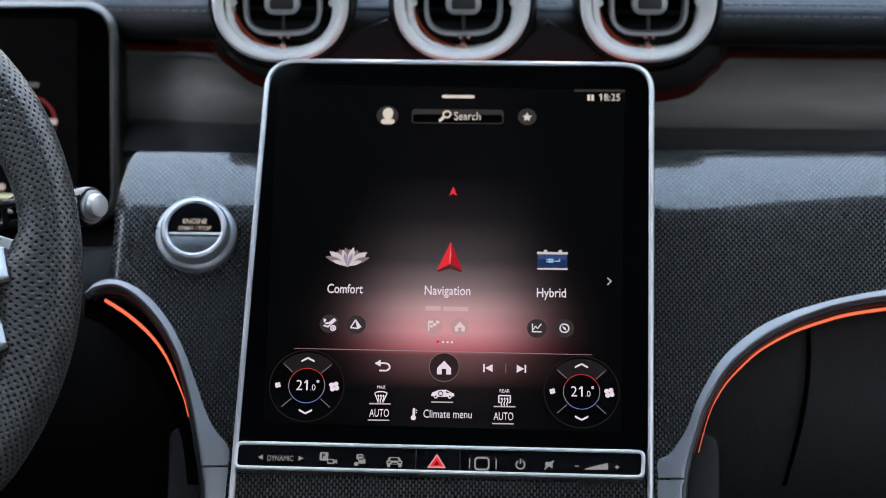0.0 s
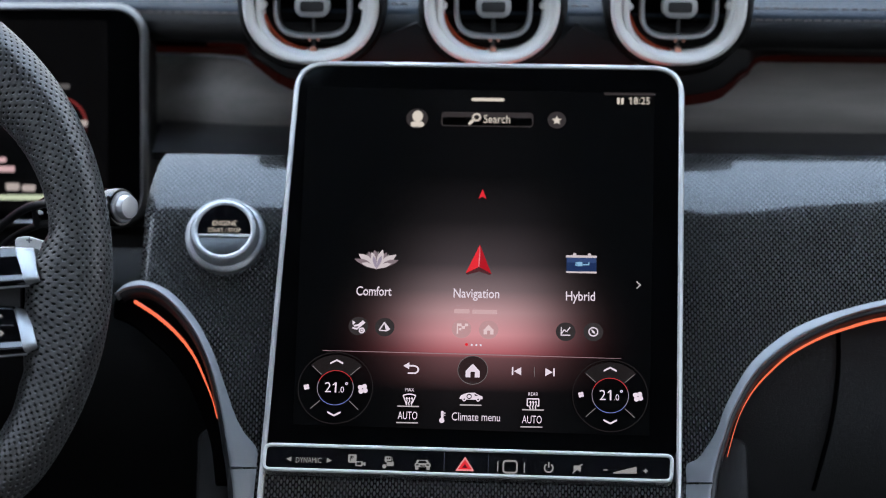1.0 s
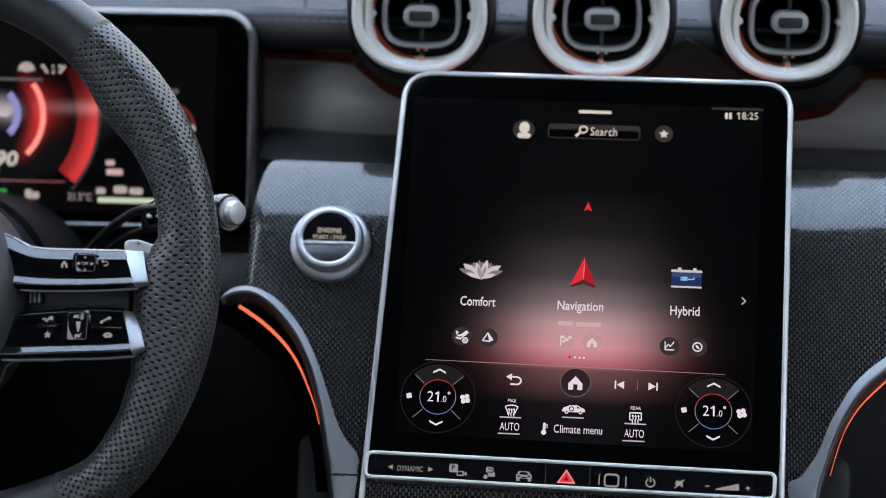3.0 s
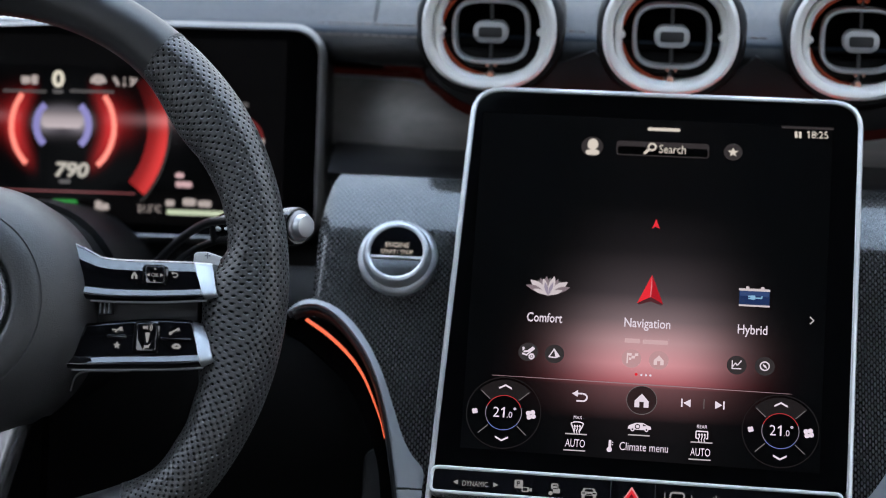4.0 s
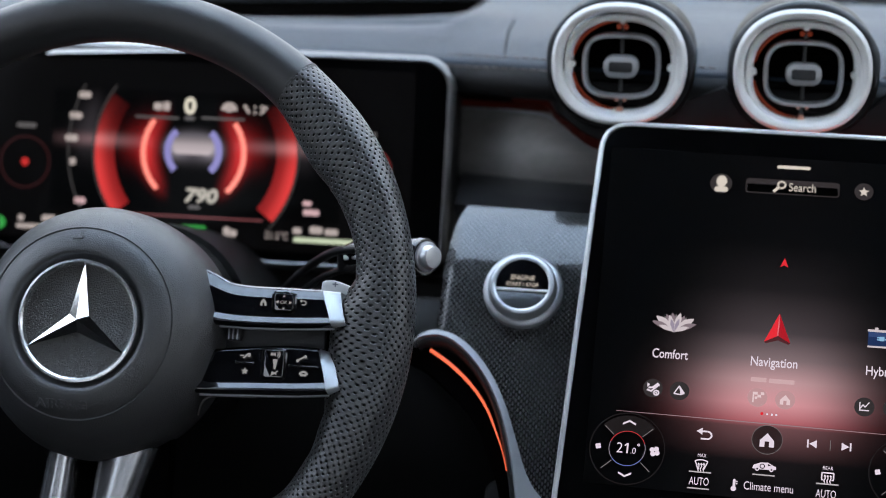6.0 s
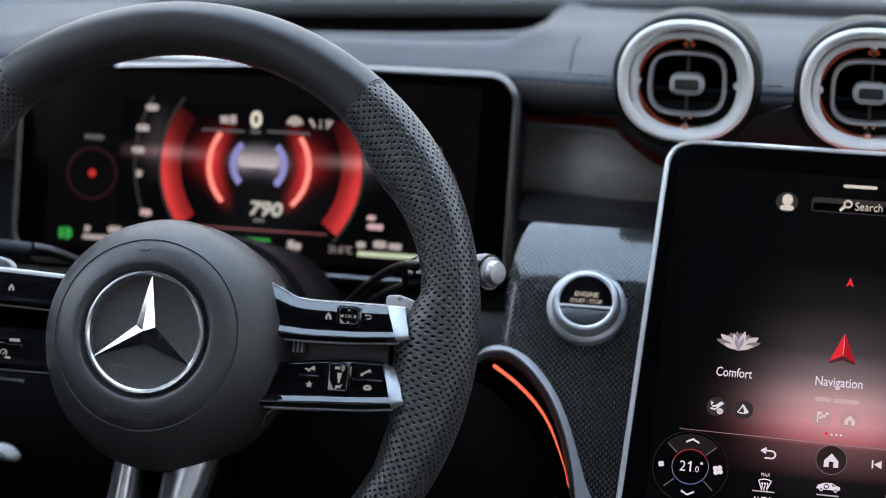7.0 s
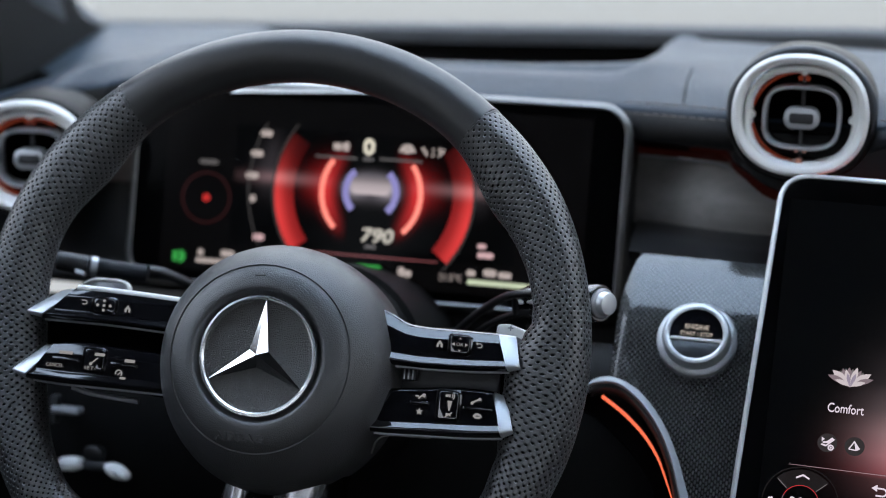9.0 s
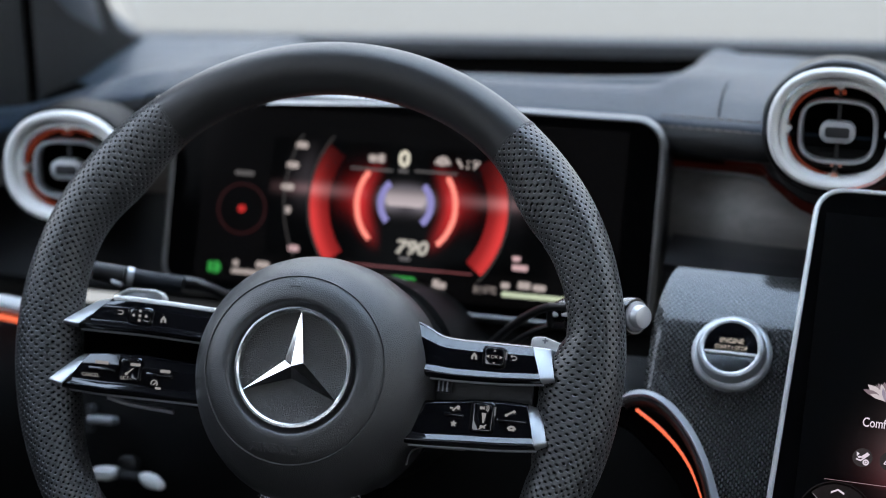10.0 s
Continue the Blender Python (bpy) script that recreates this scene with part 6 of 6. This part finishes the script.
show("car_icon", ring(1.0, 1.5, -2.6, -72.8) + [[(0.4, -71.2), (2.6, -72.2), (0.6, -72.4)], disc(0.5, -5.4, -74.6), disc(0.5, 2.6, -74.6)], SCREEN, dsp, z=0.0005)
for x, y in ((-37.4, -79.4), (-1.6, -77.9), (34.1, -80.0), (-37.8, -89.2), (33.4, -90.2)):
    show("underline", [rect(12.5, 0.7, x, y, 0.1)], UI_LINE, dsp)
words("AUTO", UI_WHITE, dsp, -37.6, -84.9, 4.6, 11.2)
words("AUTO", UI_WHITE, dsp, 33.6, -85.8, 4.6, 11.2)
words("Climate menu", UI_WHITE, dsp, 1.6, -84.9, 4.8, 27.6)
show("thermometer_icon", [disc(1.5, -17.9, -87.4), rect(1.5, 5.4, -17.7, -84.4, 0.6), rect(0.8, 0.6, -16.2, -83.0, 0.1), rect(0.8, 0.6, -16.2, -84.4, 0.1)], UI_WHITE, dsp)

# button bar symbols, printed on gloss black
ZB = 0.0050
PRINT_LIT = lit("lit_print", (0.62, 0.60, 0.60), 0.45)
words("DYNAMIC", PRINT_LIT, bar, -92.3, -113.9, 3.1, 14.6, ZB)
show("arrow_mark", [[(-105.0, -113.4), (-102.2, -112.0), (-102.2, -114.9)]], PRINT_LIT, bar, z=ZB)
show("arrow_mark", [[(-79.2, -113.8), (-82.0, -112.3), (-82.0, -115.2)]], PRINT_LIT, bar, z=ZB)
show("camera_icon", [rect(4.8, 4.8, -67.6, -112.4, 0.6), rect(4.2, 2.8, -63.6, -115.4, 0.5), [(-61.4, -115.0), (-60.0, -114.2), (-60.0, -116.6), (-61.4, -115.8)]], PRINT_LIT, bar, z=ZB)
show("camera_icon", [rect(0.5, 3.0, -68.4, -112.4, 0.1)] + [rect(2.6, 1.5, -63.7, -115.4, 0.2)] + ring(0.35, 0.8, -67.6, -111.7), GLOSS, bar, z=ZB + 0.0003)
show("seat_icon", [rect(4.4, 3.2, -47.0, -112.4, 0.7), rect(4.0, 2.6, -46.0, -115.0, 0.5), disc(1.2, -49.2, -116.6)], PRINT_LIT, bar, z=ZB)
show("car_icon", [[(-31.6, -114.6), (-30.8, -112.4), (-24.8, -112.4), (-23.6, -114.6)], rect(9.0, 2.2, -27.6, -115.4, 0.6), rect(1.8, 1.8, -30.8, -117.2, 0.2), rect(1.8, 1.8, -24.4, -117.2, 0.2)], PRINT_LIT, bar, z=ZB)
show("car_icon", [[(-30.2, -114.4), (-29.6, -113.0), (-25.9, -113.0), (-25.2, -114.4)], rect(1.7, 0.7, -30.6, -115.4, 0.2), rect(1.7, 0.7, -24.7, -115.4, 0.2), rect(3.0, 0.6, -27.6, -116.0, 0.1)], GLOSS, bar, z=ZB + 0.0003)
show("seat_icon", [rect(0.5, 3.0, -45.2, -112.4, 0.1), rect(2.6, 0.5, -46.6, -113.9, 0.1), disc(0.5, -47.6, -112.0), disc(0.5, -46.4, -112.0)], GLOSS, bar, z=ZB + 0.0003)
show("hazard_sign", [[(-3.7, -109.9), (1.6, -118.2), (-9.0, -118.2)]], lit("hazard_pink", (0.95, 0.35, 0.36), 0.8), bar, z=ZB, label="red warning triangle")
show("hazard_sign", [[(-3.7, -111.7), (0.2, -117.4), (-7.6, -117.4)]], UI_RED, bar, z=ZB + 0.0003)
show("hazard_sign", [[(-3.7, -114.2), (-2.2, -116.6), (-5.2, -116.6)]], lit("hazard_core", (0.25, 0.01, 0.02), 0.5), bar, z=ZB + 0.0006)
show("gap_line", [rect(0.5, 12.5, -15.5, -113.4, 0.1)], PLASTIC_GREY, bar, z=ZB)
show("gap_line", [rect(0.5, 12.5, 9.4, -114.0, 0.1)], PLASTIC_GREY, bar, z=ZB)
part("home_key", molding([(p[0] / 1000, p[1] / 1000) for p in rrect(8.6, 7.8, 2.2, 5, 21.8, -115.3)], [(0, ZB - 0.0005), (0, ZB + 0.0006), (-0.0009, ZB + 0.0006), (-0.0009, ZB - 0.0005)]), PRINT_LIT, bar, "square outlined key")
show("tick_mark", [rect(0.6, 5.8, 14.8, -115.1, 0.1), rect(0.6, 5.8, 29.8, -115.5, 0.1)], PRINT_LIT, bar, z=ZB)
show("power_icon", [arc(2.0, 2.8, 120, 420, 43.5, -115.5), rect(0.8, 3.2, 43.5, -113.6, 0.1)], PRINT_LIT, bar, z=ZB)
show("mute_icon", [line(57.0, -118.0, 62.4, -112.8, 0.7), rect(3.0, 2.6, 59.0, -115.0, 0.3), [(59.4, -114.4), (61.6, -113.0), (61.6, -117.4), (59.4, -116.0)]], PRINT_LIT, bar, z=ZB)
show("volume_icon", [rect(2.2, 0.7, 75.2, -115.8, 0.1), [(79.8, -117.2), (92.8, -113.6), (92.8, -117.6), (79.8, -117.8)], rect(2.4, 0.7, 97.8, -116.0, 0.1), rect(0.7, 2.4, 97.8, -116.0, 0.1)], PRINT_LIT, bar, z=ZB)

# start button lettering
words("ENGINE", UI_WARM, eb, 0, 0, 3.0, 14.6, m=pose(0, 0.0049, 0.00850, 9.65, 0, 0))
words("START / STOP", UI_WARM, eb, 0, 0, 2.4, 20.0, m=pose(0, 0.0006, 0.00778, 9.65, 0, 0))

# instrument screen contents
ZC = -0.0009
BACKLIGHT = lit("gauge_backlight", (0.5, 0.42, 0.45), 0.0028)
BACKLIGHT.node_tree.nodes["Principled BSDF"].inputs["Specular IOR Level"].default_value = 0.02
cd = show("display", [[(p[0] * 1000, p[1] * 1000) for p in rrect(0.300, 0.124, 0.002, 2, 0.0015, 0.0)]], BACKLIGHT, clu, z=ZC - 0.0001, label="lit gauge view")
ZC = -0.0004
RED_BAND = polar("gauge_red_band", 2.8, 0.5, [((0.52, 0.040, 0.038), 70.0, 7.0, 3.0, -12.0, 30.0, 60.0, 0.0, 1.0), ((0.25, 0.012, 0.013), 62.0, 30.0, 30.0, -20.0, 34.0, 60.0, 0.0, 1.0), ((0.26, 0.14, 0.14), 72.0, 22.0, 20.0, 6.5, 4.5, 4.5, 0.0, 1.0)])
FIELD = polar("gauge_field", 1.6, 1.0, [((0.56, 0.028, 0.030), 33.0, 6.5, 4.5, -1.0, 22.0, 22.0, 14.0, 26.0), ((0.16, 0.006, 0.007), 38.0, 8.0, 11.0, 4.0, 15.0, 12.0, 20.0, 34.0), ((0.15, 0.085, 0.09), 66.0, 34.0, 24.0, 6.0, 4.0, 4.0, 24.0, 34.0),
                                        ((0.40, 0.36, 0.42), 13.0, 12.0, 6.0, 4.5, 7.0, 7.0, -1.0, 0.0), ((0.030, 0.026, 0.030), 74.0, 6.0, 10.0, 12.0, 24.0, 16.0, 60.0, 74.0)])
words("0", CREAM, cd, -2.2, 32.8, 10.4, 8.2, ZC, 0.03)
show("unit_bar", [rect(7, 2.4, -2.2, 24.3, 0.5)], G_LINE, cd, z=ZC)
show("rule", [rect(30, 1.5, -25.0, 24.0, 0.3), rect(30, 1.5, 21.0, 25.0, 0.3)], G_LINE, cd, z=ZC)
show("sign_icon", [rect(6, 5, -24.5, 31.5, 1.0), rect(4.5, 6, -18.5, 31.8, 1.0)], G_BLOB, cd, z=ZC)
show("sign_icon", [arc(2.6, 5.6, 0, 180, 25.0, 30.8), rect(5.0, 3.0, 25.0, 31.4, 1.0)], G_BLOB, cd, z=ZC)
show("sign_icon", [line(36, 34.5, 39, 29.5, 1.8), disc(1.2, 36, 34), line(43, 29, 43, 31.5, 1.4), line(43, 33, 43, 34.6, 1.4), line(47, 29.5, 51, 34.5, 1.8), disc(1.2, 47.5, 34)], G_BLOB, cd, z=ZC)
show("gauge_field", [[(-98, -41), (104, -41), (104, 42), (-98, 42)]], FIELD, cd, z=ZC - 0.0003, label="soft red haze and light beam")
for sx, base in ((-1, 180), (1, 0)):
    a = (lambda d: base + (d if sx > 0 else -d))
    show("red_band", [arc(56.5, 70.5, a(-38), a(33), 2.8, 0.5, 40)], RED_BAND, cd, z=ZC, label="broad red gauge band")
    show("orange_arc", [arc(33.4, 36.8, a(-46), a(37), 1.6, 1.0)], G_ORANGE, cd, z=ZC + 0.0001, label="glowing orange arc")
    show("blue_arc", [arc(15.6, 20.2, a(-46), a(48), 1.4, 2.0)], G_BLUE, cd, z=ZC)
    show("outer_line", [arc(71.2, 72.2, a(-42), a(38), 2.8, 0.5, 40)], G_DIMLINE, cd, z=ZC)
show("car_glow", [rect(27, 12.0, 1.0, 6.0, 3.0)], gradient("gauge_centre", [(0, (0.56, 0.48, 0.50)), (0.5, (0.42, 0.36, 0.38)), (1, (0.10, 0.09, 0.10))], "Y", 0.0, 0.0125), cd, z=ZC)
words("790", lit("gauge_cream", (0.84, 0.78, 0.68), 0.62), cd, 8.6, -27.6, 9.0, 23.0, ZC, 0.03, 0.15)
show("unit_bar", [rect(8, 2.4, 4.0, -35.6, 0.6)], G_LINE, cd, z=ZC)
show("floor_line", [rect(92, 1.0, 6.0, -42.2, 0.3)], lit("gauge_floor", (0.7, 0.2, 0.22), 0.32), cd, z=ZC)
show("ready_sign", [rect(17, 7.6, 4.3, -51.6, 1.2)], G_GREEN, cd, z=ZC, label="green ready sign")
show("charge_icon", [rect(4.6, 6.6, 27.4, -51.0, 1.0), rect(4.6, 4.6, 32.2, -51.6, 1.0)], G_BLOB, cd, z=ZC)
words("21.5°C", G_BLOB, cd, 62.0, -51.8, 4.6, 16.0, ZC)
show("range_bar", [rect(44, 3.4, 96.0, -53.6, 0.8)], lit("gauge_range", (0.75, 0.85, 0.60), 0.75), cd, z=ZC)
show("range_mark", [rect(6, 4.2, 76.0, -47.6, 1.2), rect(9, 5.0, 89.0, -46.6, 1.6), rect(9, 4.4, 99.5, -47.4, 1.4)], G_BLOB, cd, z=ZC)
show("lamp_sign", [arc(0, 4.6, -90, 90, -133.6, -53.0), rect(3.6, 7.4, -136.6, -53.0, 0.6)], G_GREEN, cd, z=ZC, label="green lamp sign")
show("range_bar", [rect(36, 3.2, -103.0, -54.6, 0.8)], G_BLOB, cd, z=ZC)
show("range_mark", [rect(10, 4.6, -98.0, -48.6, 1.6), rect(4, 4.2, -118.0, -49.0, 1.2)], G_BLOB, cd, z=ZC)
for x, y in ((-76.5, 37.0), (-82.2, 22.7), (-84.6, 7.2)):
    show("scale_mark", [rect(9.0, 4.6, x, y, 1.6)], G_BLOB, cd, z=ZC)
show("scale_mark", [rect(4.0, 5.0, -83.0, -8.8, 1.4)], G_BLOB, cd, z=ZC)
show("scale_mark", [rect(8.0, 4.4, -76.6, -35.2, 1.4)], UI_PINK, cd, z=ZC)
show("scale_arc", [arc(90.0, 91.2, 152, 208, 4.0, 2.0, 30)], lit("gauge_thin_line", (0.45, 0.42, 0.42), 0.10), cd, z=ZC)
for x, y, dot in ((-117.0, -10.6, True), (120.0, -6.0, False)):
    show("small_dial", ring(16.6, 18.2, x, y), G_DIM, cd, z=ZC, label="small dim red dial")
    show("dial_title", [rect(14, 3.4, x, y + 25.0, 1.2)], G_LINE, cd, z=ZC)
    if dot:
        show("dial_dot", [disc(2.8, x, y)], G_RED, cd, z=ZC)
    else:
        show("dial_mark", [rect(9, 4.0, x + 14.0, y + 1.0, 1.2)], G_BLOB, cd, z=ZC + 0.0002)
        show("dial_arc", [arc(16.4, 18.4, 0, 95, x, y)], lit("gauge_dial", (0.50, 0.06, 0.06), 0.32), cd, z=ZC + 0.0001)
show("scale_mark", [rect(11, 4.0, 85.0, -35.0, 1.2), rect(6, 3.4, 82.0, -29.0, 1.2)], UI_PINK, cd, z=ZC)

# steering wheel buttons: raised keys with printed signs
ZK = 0.0100


def key(parent, x, y, w, h, r=0.0022):
    return part("key", prism(rrect(w / 1000, h / 1000, r, 5, x / 1000, y / 1000), ZK - 0.006, ZK + 0.0013, 0.0010, 3), GLOSS, parent, "raised gloss key")


def frame_key(parent, x, y, w, h):
    """A raised key with a thin gloss frame round it."""
    k = key(parent, x, y, w, h)
    part("key_frame", molding(rrect((w + 1.0) / 1000, (h + 1.0) / 1000, 0.0026, 5, x / 1000, y / 1000), [(0.0007, ZK - 0.005), (0.0007, ZK + 0.0004), (0.0, ZK + 0.0010), (-0.0003, ZK + 0.0006), (-0.0003, ZK - 0.005)]), GLOSS, k, "gloss key surround")
    return k


k1 = frame_key(sru, 112.6, 9.8, 11.8, 10.6)
words("OK", PRINT_LIT, k1, 112.8, 9.8, 1.9, 4.2, ZK + 0.0014)
show("arrow_mark", [[(107.9, 9.8), (109.7, 10.8), (109.7, 8.8)], [(117.6, 9.8), (115.8, 10.8), (115.8, 8.8)], [(112.7, 14.0), (111.9, 12.8), (113.5, 12.8)], [(112.8, 5.6), (112.0, 6.8), (113.6, 6.8)]], PRINT_LIT, k1, z=ZK + 0.0014)
show("house_icon", [[(100.9 + p[0] * 0.6, 9.4 + p[1] * 0.7) for p in HOUSE]], PRINT_LIT, sru, z=ZK + 0.0005)
show("back_icon", [arc(0.8, 1.4, -90, 90, 124.2, 10.2, 10), rect(2.2, 0.6, 123.2, 11.3, 0.1), [(121.6, 11.3), (122.8, 12.3), (122.8, 10.3)], rect(1.4, 0.6, 123.6, 9.1, 0.1)], PRINT_LIT, sru, z=ZK + 0.0005)
k2 = frame_key(srl, 109.6, -25.2, 12.2, 16.4)
show("volume_icon", [[(109.2, -22.4), (112.0, -22.4), (111.0, -28.0), (110.2, -28.0)], rect(1.6, 1.6, 108.6, -19.6, 0.2), [(109.2, -19.6), (110.6, -18.4), (110.6, -20.8)], arc(1.2, 1.7, -50, 50, 110.6, -19.6, 8), arc(2.2, 2.7, -50, 50, 110.6, -19.6, 8)], PRINT_LIT, k2, z=ZK + 0.0014)
show("mute_icon", [line(108.6, -31.6, 112.6, -28.8, 0.6), rect(1.8, 1.6, 109.8, -30.2, 0.3), [(110.4, -30.2), (111.8, -29.0), (111.8, -31.4)]], PRINT_LIT, k2, z=ZK + 0.0014)
show("voice_icon", [line(92.0, -22.8, 95.0, -20.0, 0.9), rect(1.6, 2.2, 95.2, -20.8, 0.3), rect(2.2, 0.8, 91.2, -21.4, 0.2)], PRINT_LIT, srl, z=ZK + 0.0004)
show("star_icon", [star(2.2, 93.4, -30.1)], PRINT_LIT, srl, z=ZK + 0.0004)
show("phone_icon", [line(123.0, -22.2, 127.6, -19.6, 1.0), disc(0.9, 123.2, -22.3), disc(0.9, 127.5, -19.9)], PRINT_LIT, srl, z=ZK + 0.0004)
show("hang_up_icon", [arc(1.4, 2.7, 10, 170, 127.0, -30.4, 12), rect(3.6, 1.2, 127.0, -30.2, 0.3)], PRINT_LIT, srl, z=ZK + 0.0004)
for x in (93.0, 126.6):
    part("key_ridge", prism(rrect(0.0170 if x > 100 else 0.0110, 0.0022, 0.0010, 3, x / 1000, -0.0252), ZK - 0.001, ZK + 0.0016, 0.0008), GLOSS, srl)
k3 = frame_key(slu, -104.0, 12.8, 14.0, 8.6)
show("arrow_mark", [disc(0.9, -104 + 4 * c, 13 + 2.8 * s) for c, s in ((1, 0), (-1, 0), (0, 1), (0, -1), (0, 0))], PRINT_LIT, k3, z=ZK + 0.0014)
show("house_icon", [[(-89.2 + p[0] * 0.6, 12.4 + p[1] * 0.7) for p in HOUSE]], PRINT_LIT, slu, z=ZK + 0.0005)
show("back_icon", [arc(0.8, 1.4, -90, 90, -116.4, 14.0, 10), rect(2.4, 0.6, -117.4, 15.1, 0.1), rect(2.0, 0.6, -117.2, 12.9, 0.1)], PRINT_LIT, slu, z=ZK + 0.0005)
k4 = frame_key(sll, -106.0, -19.6, 13.0, 13.0)
words("SET-", PRINT_LIT, k4, -107.6, -24.6, 2.0, 7.0, ZK + 0.0014)
show("set_mark", [rect(6.4, 1.8, -102.4, -16.2, 0.5), line(-107.2, -21.8, -103.4, -18.4, 0.7), disc(1.0, -107.4, -22.0)], PRINT_LIT, k4, z=ZK + 0.0014)
words("CANCEL", PRINT_LIT, sll, -130.5, -24.7, 2.1, 11.0, ZK + 0.0004)
show("speed_mark", [rect(8.6, 1.9, -124.2, -16.8, 0.5)], PRINT_LIT, sll, z=ZK + 0.0004)
show("limit_mark", [arc(1.6, 2.3, -40, 200, -89.6, -26.0), rect(3.6, 1.4, -86.8, -28.6, 0.4), line(-90.2, -27.0, -88.4, -25.2, 0.6)], PRINT_LIT, sll, z=ZK + 0.0004)
show("distance_mark", [rect(6.4, 1.8, -83.6, -18.2, 0.6)], PRINT_LIT, sll, z=ZK + 0.0004)
for x in (-124.0, -87.0):
    part("key_ridge", prism(rrect(0.0170, 0.0022, 0.0010, 3, x / 1000, -0.0208), ZK - 0.001, ZK + 0.0016, 0.0008), GLOSS, sll)

# embossed lettering on the airbag cover
words("AIRBAG", PAD_SKIN, pad, 0, 0, 4.6, 30.0, weight=0.04, depth=0.0013, m=pose(HX - 0.005, HY - 0.0466, 0.0371, 15.6, 0, 0))
part("embossed_mark", prism(rrect(0.0062, 0.0018, 0.0006, 3), 0, 0.0007, 0.0003), PAD_SKIN, pad).matrix_local = pose(HX - 0.004, HY + 0.0462, 0.0368, -16, 0, 6)
